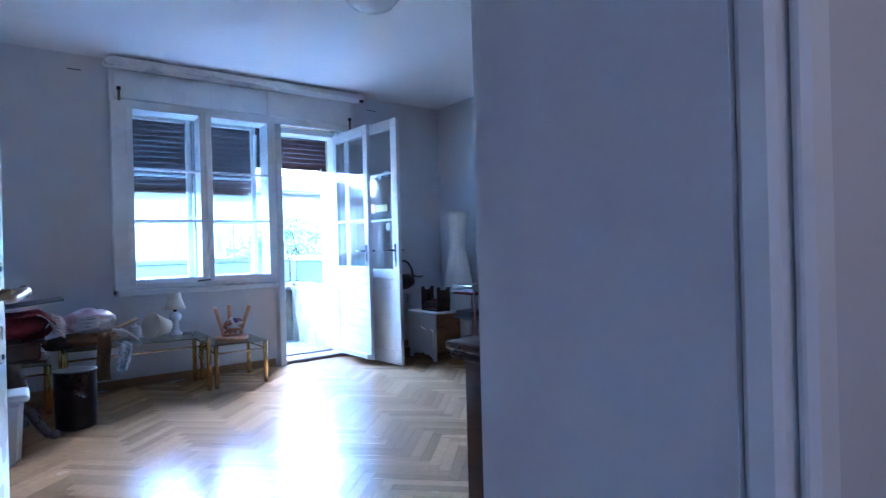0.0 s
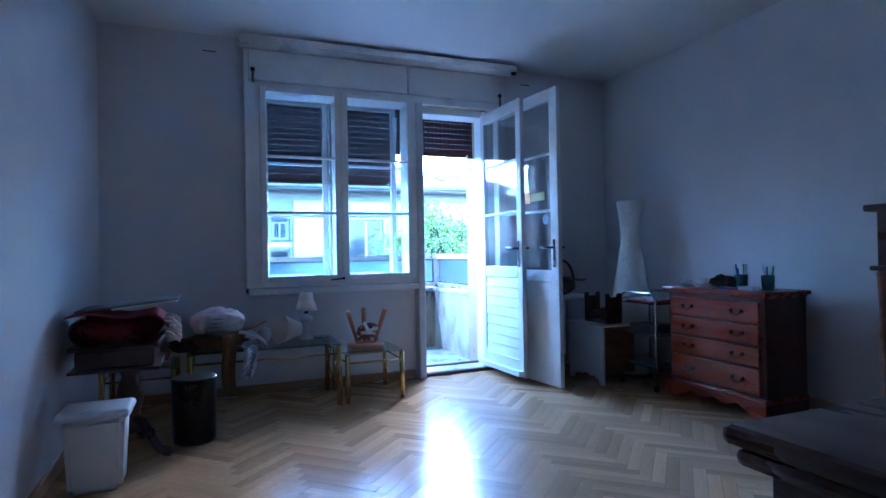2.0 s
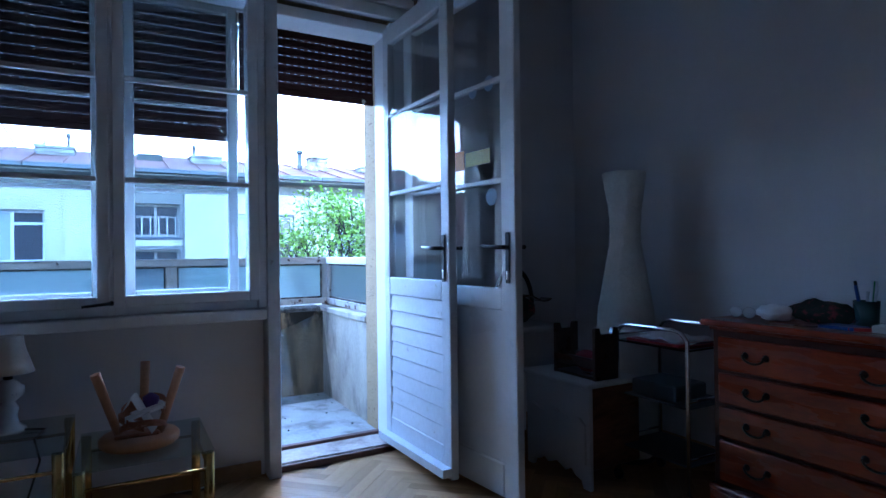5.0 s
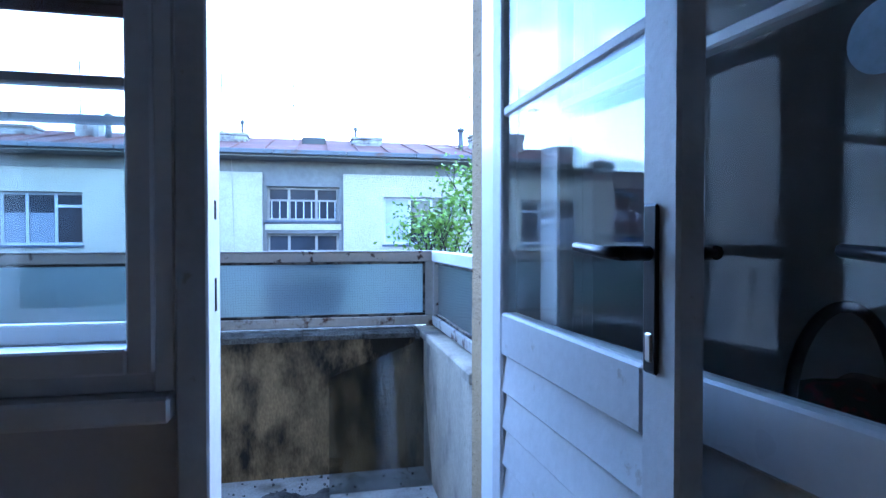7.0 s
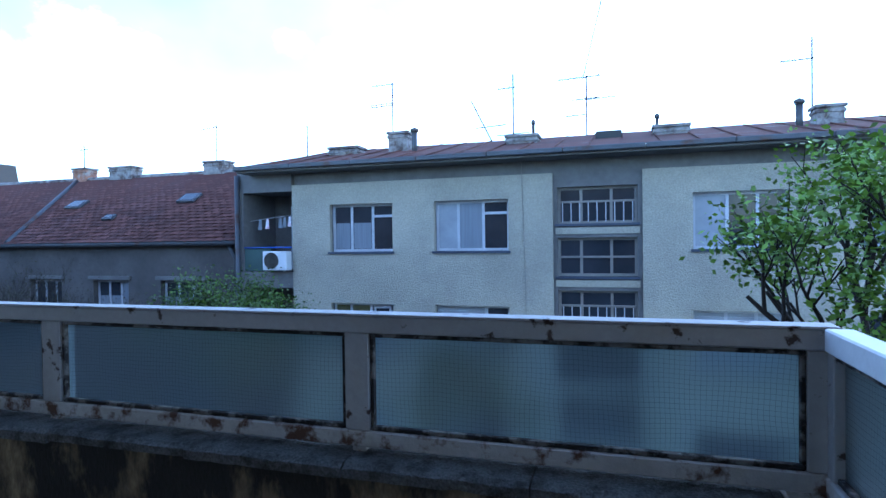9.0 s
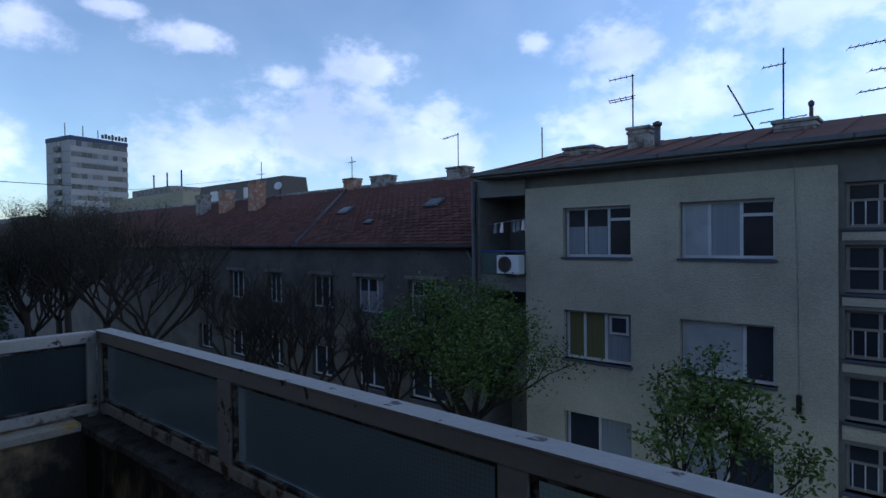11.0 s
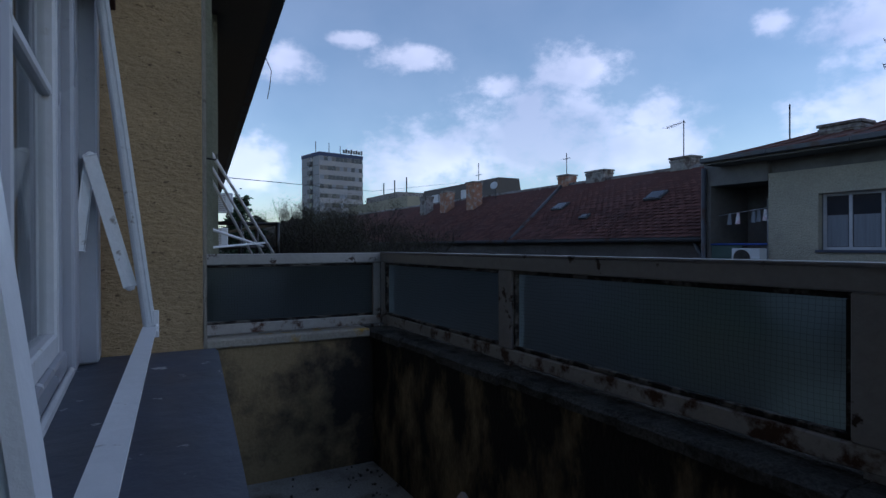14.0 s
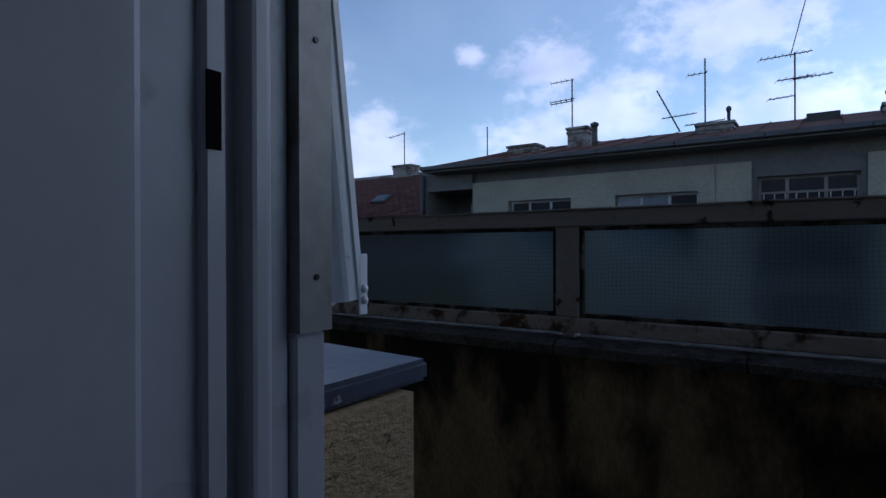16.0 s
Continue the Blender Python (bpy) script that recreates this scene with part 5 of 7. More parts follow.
def aerial(x, y, z0, z1, bars, tilt=0.0, turn=20):
    """A roof aerial: a mast with cross booms; bars are (share of the height, length, offset)."""
    a = thing("roof_aerial", "thin rusty television aerial on the roof", "aerial", group="roof aerials")
    top = Vector((x + tilt * (z1 - z0), y, z1))
    base = Vector((x, y, z0))
    part("mast", T([base, top], 0.022, 5), M_IRON, a)
    d = Vector((math.cos(radians(turn)), math.sin(radians(turn)), 0.12))
    for f, n, off in bars:
        c = base.lerp(top, f) + d * off
        bm = bmesh.new()
        tube(bm, [c - d * n / 2, c + d * n / 2], 0.014, 4)
        for j in range(int(n / 0.16) + 1):
            q = c - d * n / 2 + d * (j * 0.16)
            e = Vector((-d.y, d.x, 0)) * (0.22 - 0.008 * j)
            tube(bm, [q - e, q + e], 0.008, 3)
        part("boom", bm, M_IRON, a)
    return a


aerial(-4.38, 22.5, 4.6, 6.25, [(0.98, 0.7, -0.3), (0.62, 0.75, -0.3), (0.58, 0.7, -0.3)])
aerial(-0.55, 22.5, 4.2, 6.15, [(0.80, 0.5, -0.2), (0.1, 1.0, 0)])
aerial(-1.18, 22.4, 4.2, 5.44, [(0.35, 0.9, 0.2)], tilt=-0.5)
aerial(1.55, 22.5, 4.2, 5.90, [(0.98, 1.2, -0.2), (0.62, 0.8, 0), (0.60, 0.9, 0.4), (0.36, 0.6, -0.3)])
aerial(7.14, 22.5, 4.4, 6.34, [(0.72, 0.9, -0.4)])
aerial(-7.73, 23.0, 4.0, 5.25, [])
w = thing("overhead_wire", "thin black wire strung from the roof", "wire", group="overhead wires")
part("wire", T([(1.45, 22.5, 5.8), (2.6, 18.0, 8.2), (4.2, 11, 12.0)], 0.012, 4), M_IRON, w)
w = thing("facade_cable", "thin cable running down the house front", "cable")
part("cable", T([(0.02, 19.7, 3.40), (0.02, FY - 0.02, 3.25), (0.10, FY - 0.02, 0.0), (0.12, FY - 0.02, -2.0)], 0.006, 4), M_GREYFRAME, w)
part("end_box", B(0.07, 0.17, FY - 0.08, FY, -2.3, -1.9), M_IRON, w)
p = thing("downpipe", "zinc downpipe at the corner of the block", "downpipe")
part("pipe", T([(-8.56, 20.30, GROUND), (-8.56, 20.30, 3.30)], 0.075, 8), M_GUTTER, p)

# loggia with washing and an air conditioner
lg = thing("loggia_rail", "green slatted loggia railing with washing behind it", "railing")
part("mesh_screen", B(-8.42, -7.5, FY + 0.02, FY + 0.05, 0.44, 1.12), material("green_screen", (0.06, 0.10, 0.09), 0.7), lg)
part("top_rail", T([(-8.42, FY, 1.14), (-6.78, FY, 1.14)], 0.025, 6), M_BLUEP, lg)
d = thing("loggia_door", "dark glazed loggia door with white bars", "door")
part("glass", B(-7.75, -7.0, FY + 1.66, FY + 1.69, 0.42, 2.45), M_FARGLASS, d)
bm = bmesh.new()
for x in (-7.78, -7.40, -7.02):
    box(bm, x - 0.03, x + 0.03, FY + 1.62, FY + 1.655, 0.42, 2.45)
for z in (1.25, 2.0, 2.42):
    box(bm, -7.8, -7.0, FY + 1.60, FY + 1.618, z - 0.025, z + 0.025)
part("bars", bm, M_FARFRAME, d)
c = thing("clothes_line", "clothes line with small white and pink washing", "washing line")
part("line", T([(-8.40, FY + 0.3, 1.95), (-6.80, FY + 0.3, 2.12)], 0.008, 4), M_FARFRAME, c)
for j, x in enumerate((-8.05, -7.8, -7.35, -7.2, -7.02, -6.9)):
    mt = (M_CURTAIN, M_BAG, M_CURTAIN)[j % 3]
    part("garment", prism(bmesh.new(), [(x - 0.07, 0), (x + 0.07, 0), (x + 0.05, 0.30), (x - 0.02, 0.30)], 0, 0.02, m=pose(0, FY + 0.3, 1.68 + 0.02 * j, 90, 0, 0)), mt, c)
ac_unit(pose(-7.15, FY - 0.20, 0.48, 0, 0, 0), "white air conditioner unit fixed to the loggia front")

# tiled house beside it
TX0, TX1, EY, EZ, RY, RZ = -62.0, -8.75, 20.75, 1.28, 25.2, 4.08
row_house = thing("tiled_row_house", "long taupe plaster row house with a red tiled roof", "building")
TW = [(-12.15, -10.45, "half"), (-15.05, -13.5, "half"), (-18.0, -16.5, "glass"), (-21.4, -20.2, "glass"), (-24.9, -23.4, "glass"), (-28.3, -26.8, "glass")]
wh = [(a, b, -1.30, 0.06) for a, b, _ in TW] + [(a, b, -4.2, -2.9) for a, b, _ in TW]
bm = bmesh.new()
pierced(bm, TX0, TX1, GROUND, EZ, EY + 0.25, EY + 0.6, wh)
box(bm, TX0, TX1, EY + 0.601, RY + 4.4, GROUND, EZ - 1.8)
part("wall", bm, M_TAUPE, row_house)
# dark sheet again paints the gloom of the rooms
part("room_backing", B(TX0, TX1 - 0.1, EY + 0.75, EY + 0.8, GROUND, EZ - 0.1), M_SUBFLOOR_BACKING, row_house, "dark sheet standing in for the unlit rooms behind the glass")
for a, b, kind in TW:
    far_window(row_house, a, b, -1.30, 0.06, EY + 0.24, M_FARFRAME, [(0.34, "half" if kind == "half" else "glass"), (0.33, kind), (0.33, "curtain" if kind == "half" else "glass")])
    far_window(row_house, a, b, -4.2, -2.9, EY + 0.24, M_FARFRAME, [(0.5, "glass"), (0.5, "glass")])
    bm = bmesh.new()
    box(bm, a - 0.14, b + 0.14, EY + 0.16, EY + 0.249, 0.10, 0.22)
    part("lintel", bm, M_GREYWALL, row_house)
part("eave_gutter", T([(TX0, EY - 0.05, EZ + 0.02), (TX1 + 0.1, EY - 0.05, EZ + 0.02)], 0.085, 8), M_GUTTER, row_house)
part("balcony", B(-13.2, -9.9, EY - 0.45, EY + 0.249, -1.75, -1.42), M_TAUPE, row_house)
part("downpipe", T([(-9.35, EY + 0.1, EZ), (-9.1, EY + 0.15, EZ - 0.5), (-9.1, EY + 0.15, GROUND)], 0.07, 6), M_GUTTER, row_house)
fp = thing("flower_pot", "bright green plastic flower pot on the small balcony", "flower pot")
part("pot", lathe(bmesh.new(), [(0.13, 0), (0.18, 0.34), (0.15, 0.34), (0.13, 0.28)], 14, at=(-12.75, EY - 0.2, -1.42)), M_GREENP, fp)
bm = bmesh.new()
prism(bm, [(TX0, 0), (TX1, 0), (TX1, 5.37), (TX0, 5.37)], -0.06, 0.0, m=pose(0, EY - 0.12, EZ + 0.04, math.degrees(math.atan2(RZ - EZ, RY - EY)), 0, 0))
prism(bm, [(TX0, 0), (TX1, 0), (TX1, 5.6), (TX0, 5.6)], -0.06, 0.0, m=pose(0, RY, RZ, -34, 0, 0))
troof = part("roof", bm, M_TILE_REST, row_house)
# tiles in rows: the nearest as pieces, the rest as one mesh
SL = math.atan2(RZ - EZ, RY - EY + 0.12)
RUN = math.hypot(RZ - EZ, RY - EY + 0.12)
ROWS_N = 24
bm = bmesh.new()
sheet(bm, lambda u, v: (0.33 * (u - 0.5), 0.27 * v, 0.035 * (1 - v) + 0.018 * math.sin(u * math.pi)), 4, 1)
tile_mesh = bpy.data.meshes.new("roof_tile")
bmesh.ops.recalc_face_normals(bm, faces=bm.faces)
bm.to_mesh(tile_mesh)
bm.free()
tile_mesh.materials.append(M_TILE)
TILES = []
for r in range(ROWS_N):
    d = RUN * r / ROWS_N
    x = TX1 - 0.17 - 0.16 * (r % 2)
    while x > -46:
        TILES.append((x, EY - 0.12 + d * math.cos(SL), EZ + 0.055 + d * math.sin(SL)))
        x -= 0.335
rnd = random.Random(11)
verts, faces = [], []
count = 0
for x, y, z in TILES:
    jit = rnd.uniform(-0.006, 0.010)
    if x > -13.2 and count < 300:
        o = new("roof_tile", tile_mesh)
        o.parent = troof
        o.matrix_basis = pose(x, y, z + jit, math.degrees(SL), 0, rnd.uniform(-1.5, 1.5))
        count += 1
    else:
        m = pose(x, y, z + jit, math.degrees(SL), 0, rnd.uniform(-1.5, 1.5))
        base = len(verts)
        for u in range(5):
            for vv in range(2):
                verts.append(tuple(m @ Vector((0.33 * (u / 4 - 0.5), 0.27 * vv, 0.035 * (1 - vv) + 0.018 * math.sin(u / 4 * math.pi)))))
        for u in range(4):
            faces.append((base + 2 * u, base + 2 * u + 2, base + 2 * u + 3, base + 2 * u + 1))
me = bpy.data.meshes.new("roof_tiles")
me.from_pydata(verts, [], faces)
me.materials.append(M_TILE_REST)
o = new("roof_tiles", me)
o.parent = troof
o["kind"] = "stuff"
part("ridge", T([(TX0, RY, RZ + 0.05), (TX1, RY, RZ + 0.05)], 0.13, 8), M_CHIMGREY, row_house)
part("party_flashing", T([(-18.7, EY - 0.05, EZ + 0.10), (-20.5, RY, RZ + 0.12)], 0.10, 6), M_GUTTER, row_house)
for x, f, w, h in ((-12.8, 0.50, 0.75, 0.62), (-18.1, 0.47, 0.75, 0.60), (-15.4, 0.28, 0.45, 0.32)):
    s = thing("roof_window", "small grey framed skylight in the tiled roof", "skylight", group="skylights")
    mm = pose(x, EY - 0.12 + RUN * f * math.cos(SL), EZ + 0.10 + RUN * f * math.sin(SL), math.degrees(SL), 0, 0)
    part("frame", B(-w / 2, w / 2, 0, h, 0.0, 0.09, 0.01, m=mm), M_GUTTER, s)
    part("pane", B(-w / 2 + 0.07, w / 2 - 0.07, 0.07, h - 0.07, 0.091, 0.098, m=mm), M_FARGLASS, s)
for x, w, h, mat in ((-20.3, 0.75, 0.52, M_BRICK), (-18.0, 1.2, 0.48, M_CHIMGREY), (-13.2, 1.0, 0.46, M_CHIMGREY), (-27.2, 0.9, 1.3, M_BRICK), (-30.6, 0.9, 1.0, M_BRICK), (-33.6, 0.9, 0.9, M_CHIMGREY)):
    chimney("chimney", "weathered brick chimney on the tiled roof", x, RY + (0.1 if x > -25 else -1.2), RZ - 1.0, RZ + h - (0.0 if x > -25 else 0.5), w, 0.6, mat)
aerial(-13.2, RY, RZ + 0.3, RZ + 2.0, [(0.96, 0.9, -0.4)], turn=0)
aerial(-20.2, RY, RZ + 0.3, RZ + 1.7, [(0.8, 0.4, 0)])
aerial(-27.0, RY - 1, RZ + 0.6, RZ + 2.0, [(0.5, 0.4, 0)])
dsh = thing("satellite_dish", "pale satellite dish on the tiled roof", "satellite dish")
part("dish", lathe(bmesh.new(), [(0.02, 0.0), (0.15, 0.03), (0.24, 0.08), (0.23, 0.09), (0.0, 0.02)], 20, m=pose(-25.9, RY - 0.6, RZ + 0.55, 70, 0, 30)), M_FARFRAME, dsh)
part("pole", T([(-25.9, RY - 0.5, RZ - 0.8), (-25.9, RY - 0.5, RZ + 0.5)], 0.03, 5), M_IRON, dsh)

# farther houses
far = thing("mansard_house", "dark mansard roofed house behind the row", "building")
part("wall", B(-53, -39, 33, 36, GROUND, 4.0), M_GREYWALL, far)
bm = bmesh.new()
prism(bm, [(-0.0, 0.0), (3.4, 0.0), (2.9, 3.0), (0.7, 3.0)], 0, 14.4, m=pose(-53.2, 32.8, 4.0, 90, 0, 90))
part("roof", bm, M_EAVE, far)
for x in (-43.5, -49.5):
    part("dormer_window", B(x - 0.7, x + 0.7, 32.9, 33.6, 5.0, 6.3, m=None), M_FARFRAME, far)
far = thing("ochre_flat_house", "ochre and grey flat roofed house with roof aerials", "building")
part("wall", B(-103, -76, 42, 56, GROUND, 8.6), M_OCHRE, far)
part("attic", B(-96, -82, 43, 54, 8.61, 9.8), M_CHIMGREY, far)
for x in (-98, -92, -86, -80):
    w = part("window", B(x - 0.9, x + 0.9, 41.95, 42.05, 5.0, 6.6), M_FARFRAME, far)
    part("pane", B(x - 0.75, x + 0.75, 41.90, 41.94, 5.15, 6.45), M_FARGLASS, w)
for x in (-95.0, -90, -85):
    part("mast", T([(x, 46, 9.6), (x, 46, 12.6)], 0.12, 5), M_IRON, far)
for k, (x, y, w, d, h, mat) in enumerate(((-120, 32, 30, 14, 5.5, M_TAUPE), (-105, 24, 18, 10, 3.0, M_GREYWALL), (-150, 52, 34, 16, 8.0, M_PALE), (-90, 70, 30, 16, 9.0, M_TAUPE), (-140, 14, 24, 12, 4.2, M_CHIMGREY))):
    hob = thing("far_house", "distant house with a dull pitched roof", "building", group="distant houses")
    part("wall", B(x - w / 2, x + w / 2, y - d / 2, y + d / 2, GROUND, h - 2.0), mat, hob)
    part("roof", prism(bmesh.new(), [(-d / 2 - 0.5, 0), (d / 2 + 0.5, 0), (0, 2.6)], -w / 2 - 0.4, w / 2 + 0.4, m=pose(x, y, h - 2.0, 90, 0, 90)), M_TILE_REST if k % 2 else M_EAVE, hob)

tower = thing("tower_block", "tall grey concrete tower block with banded windows", "tower block", pose(-150.5, 53.6, GROUND - 1.0, 0, 0, 102))
part("body", B(-6.6, 6.6, -5.0, 5.0, 0, 33.0), M_PALE, tower)
part("attic", B(-6.7, 6.7, -5.1, 5.1, 33.001, 34.0), material("dark_blue_attic", (0.03, 0.045, 0.10), 0.7, fine=(2, 0.2)), tower, "dark blue attic band")
rnd = random.Random(31)
for k in range(13):
    z = 1.2 + k * 2.45
    fl = part("floor_band", B(-6.66, 6.66, -5.10, -5.001, z, z + 1.15), M_PALE, tower)
    for j in range(11):
        x = -5.9 + j * 1.18
        part("window", B(x - 0.54, x + 0.54, -5.06, -5.005, z + 1.22, z + 2.30), rnd.choice((M_FARGLASS, M_FARGLASS, M_CURTAIN, M_GREYWALL)), fl)
    part("side_balcony", B(-7.3, -6.605, -1.4, 0.6, z + 0.1, z + 1.1), M_GREYWALL, fl)
    part("side_window", B(-6.66, -6.605, -1.3, 0.5, z + 1.15, z + 2.3), M_FARGLASS, fl)
    part("panel_joint", B(-6.63, -6.605, -4.9, 4.9, z - 0.12, z), M_GREYWALL, fl)
for x in (-5, -1, 2.5, 6.0):
    part("mast", T([(x, 0, 34), (x, 0, 36.5 + (x % 2))], 0.10, 5), M_IRON, tower)
bm = bmesh.new()
for k in range(8):
    box(bm, 0.5 + k * 0.8, 1.05 + k * 0.8, -4.9, -4.7, 34.3, 35.2 + 0.2 * (k % 2))
part("roof_sign", bm, M_IRON, tower, "illegible letters of a roof sign")
w = thing("overhead_wire", "thin black wire strung across the street", "wire", group="overhead wires")
part("wire", T([(-13.7, 8.0, 2.95), (-26, 17.0, 4.0), (-45, 33, 7.1)], 0.010, 4), M_IRON, w)

# ---- trees ----


def branch(bm, p, d, length, r, depth, rnd, tips, bend=0.25, up=0.12, sides=5):
    """A limb that forks as it goes up; tips gathers where twigs end."""
    pts = [p.copy()]
    n = 4
    q, dd = p.copy(), d.normalized()
    for k in range(n):
        dd = (dd + Vector((rnd.uniform(-1, 1), rnd.uniform(-1, 1), rnd.uniform(-0.6, 1) + up)) * bend * 0.5).normalized()
        q = q + dd * (length / n)
        pts.append(q.copy())
    tube(bm, pts, r, sides if depth > 1 else 3, end=r * 0.55, cap=False)
    if depth == 0:
        tips.append((pts[-1], dd))
        tips.append((pts[2], dd))
        return
    for k in range(rnd.choice((2, 3, 3))):
        at = pts[rnd.choice((2, 3, 4))]
        turn = Vector((rnd.uniform(-1, 1), rnd.uniform(-1, 1), rnd.uniform(-0.2, 0.9)))
        branch(bm, at, (dd + turn * 0.85).normalized(), length * rnd.uniform(0.62, 0.82), r * 0.60, depth - 1, rnd, tips, bend, up, sides)


def leaves(tips, rnd, per, spread, size, flat=0.6):
    verts, faces = [], []
    for p, d in tips:
        for k in range(per):
            c = p + Vector((rnd.gauss(0, 1), rnd.gauss(0, 1), rnd.gauss(0, 0.8))) * spread
            a = Vector((rnd.gauss(0, 1), rnd.gauss(0, 1), rnd.gauss(0, flat))).normalized()
            b = a.cross(Vector((rnd.gauss(0, 1), rnd.gauss(0, 1), rnd.gauss(0, 1)))).normalized()
            s = size * rnd.uniform(0.55, 1.25)
            i = len(verts)
            verts += [tuple(c - a * s), tuple(c - a * s * 0.1 + b * s * 0.55), tuple(c + a * s), tuple(c - a * s * 0.1 - b * s * 0.55)]
            faces.append((i, i + 1, i + 2, i + 3))
    me = bpy.data.meshes.new("crown")
    me.from_pydata(verts, [], faces)
    return me


def tree(name, label, x, y, fork, spread_len, depth, seed, per, spread, size, mat, lean=(0, 0, 1), limbs=4, r=0.13):
    t = thing(name, label, "tree", pose(x, y, GROUND))
    rnd = random.Random(seed)
    bm = bmesh.new()
    h = fork - GROUND
    top = Vector((lean[0] * h * 0.1, lean[1] * h * 0.1, h))
    tube(bm, [Vector((0, 0, 0)), top * 0.4 + Vector((0.06, 0.03, 0)), top], r * 1.5, 8, end=r)
    tips = []
    for k in range(limbs):
        a = 2 * math.pi * (k + rnd.random() * 0.6) / limbs
        branch(bm, top - Vector((0, 0, rnd.uniform(0, 0.35))), Vector((math.cos(a), math.sin(a), rnd.uniform(0.7, 1.5))), spread_len, r * 0.6, depth, rnd, tips)
    part("trunk", bm, M_BARK, t)
    if per:
        me = leaves(tips, rnd, per, spread, size)
        me.materials.append(mat)
        c = new("crown", me)
        c.parent = t
    return t


tree("maple_tree", "young maple with fresh green leaves beside the street", 4.5, 11.0, 0.05, 0.95, 4, 3, 17, 0.10, 0.036, M_LEAF, limbs=5, r=0.09)
tree("maple_tree", "young maple with fresh green leaves beside the street", 6.6, 12.4, -0.3, 1.1, 4, 12, 9, 0.12, 0.05, M_LEAF, limbs=4, r=0.09)
tree("ash_tree", "broad deep green tree in front of the row house", -5.3, 16.0, -2.4, 1.2, 4, 41, 24, 0.24, 0.040, M_LEAF_DARK, limbs=8, r=0.12)
tree("sapling_tree", "sparse young tree with fresh leaves in front of the block", -0.4, 15.6, -2.75, 0.95, 4, 8, 9, 0.11, 0.050, M_LEAF_DARK, limbs=5, r=0.07)
for k, (x, y, fork, size, twigs) in enumerate(((-8.9, 16.6, -3.4, 1.25, 1), (-11.6, 16.1, -3.0, 1.55, 1), (-15.0, 16.3, -3.0, 1.4, 2), (-17.5, 14.2, -1.7, 1.65, 4), (-21.0, 14.0, -1.3, 1.75, 5), (-25.5, 14.0, -1.1, 1.85, 6), (-30.0, 13.6, -1.6, 1.95, 8))):
    tree("bare_tree", "bare spring tree with a dense net of brown twigs", x, y, fork, size, 6, 21 + k, twigs, 0.20, 0.024, M_BUD, limbs=5, r=0.125)
for k, (x, y) in enumerate(((-33, 14.5), (-38, 17), (-44, 14))):
    tree("budding_tree", "brown budding street tree with hazy twigs", x, y, -3.0, 1.9, 5, 30 + k, 10, 0.35, 0.045, M_BUD, limbs=6, r=0.16)


def conifer(x, y, top, seed):
    t = thing("conifer_tree", "dark green conifer beside the houses", "tree", pose(x, y, GROUND))
    rnd = random.Random(seed)
    h = top - GROUND
    part("trunk", T([(0, 0, 0), (0, 0, h * 0.97)], 0.16, 7, end=0.03), M_BARK, t)
    tips = []
    for k in range(620):
        f = rnd.random() ** 0.8
        z = h * (0.12 + 0.88 * f)
        r = (1 - f) * h * 0.20 * math.sqrt(rnd.random()) + 0.05
        a = rnd.uniform(0, 2 * math.pi)
        tips.append((Vector((r * math.cos(a), r * math.sin(a), z - 0.2 * r)), Vector((0, 0, 1))))
    me = leaves(tips, rnd, 9, 0.17, 0.11)
    me.materials.append(M_NEEDLE)
    c = new("crown", me)
    c.parent = t
    return t


conifer(-25.5, 10.3, 3.3, 1)
conifer(-29.5, 11.8, 2.6, 2)
conifer(-33.0, 11.0, 2.9, 3)

# ---- things in the room ----
# ceiling lamp
c = thing("ceiling_lamp", "round opal glass ceiling lamp, unlit", "ceiling lamp", pose(1.78, 3.02, CEIL))
part("globe", lathe(bmesh.new(), [(0.0, -0.205), (0.07, -0.197), (0.135, -0.165), (0.185, -0.105), (0.195, -0.04), (0.165, -0.012)], 32), M_OPAL, c)
part("collar", lathe(bmesh.new(), [(0.16, -0.014), (0.17, -0.012), (0.17, 0.0)], 32), M_NICKEL, c)

hl = thing("hall_lamp", "plain frosted hall ceiling lamp, lit warm", "ceiling lamp", pose(0.35, -0.95, CEIL))
part("diffuser", lathe(bmesh.new(), [(0.0, -0.11), (0.08, -0.10), (0.13, -0.06), (0.14, -0.012)], 24), M_OPAL, hl)
part("rim", lathe(bmesh.new(), [(0.15, -0.011), (0.15, 0.0)], 24), M_NICKEL, hl)
hall_light = new("hall_light", bpy.data.lights.new("hall_light", "POINT"))
hall_light.location = (0.35, -0.95, CEIL - 0.20)
hall_light.data.energy, hall_light.data.color, hall_light.data.shadow_soft_size = 0.16, (1.0, 0.72, 0.48), 0.08

# hall door leaf, standing open into the room
d = thing("hall_door", "white hall door standing open, with a bronze lever handle", "door", pose(-0.33, 0.47, 0.0, 0, 0, -13.6))
bm = bmesh.new()
box(bm, -0.02, 0.02, 0.0, 0.95, 0.008, 2.04, 0.004)
part("leaf", bm, M_LACQ, d)
M_BRONZE = material("worn_bronze", (0.42, 0.33, 0.22), 0.3, metal=1.0, fine=(60, 0.1), coarse=(8, 0.2))
bm = bmesh.new()
oval = [(0.020 * math.cos(a) + 0.0, (0.105 if math.sin(a) > 0 else 0.0) + 0.020 * math.sin(a)) for a in (2 * math.pi * (k + 0.5) / 24 for k in range(24))]
prism(bm, [(y, z * 1.0 + (0.065 if z > 0.05 else 0.0)) for y, z in oval], 0.0, 0.006, m=Matrix(((0, 0, 1, 0.0205), (1, 0, 0, 0.899), (0, 1, 0, 0.955), (0, 0, 0, 1))))
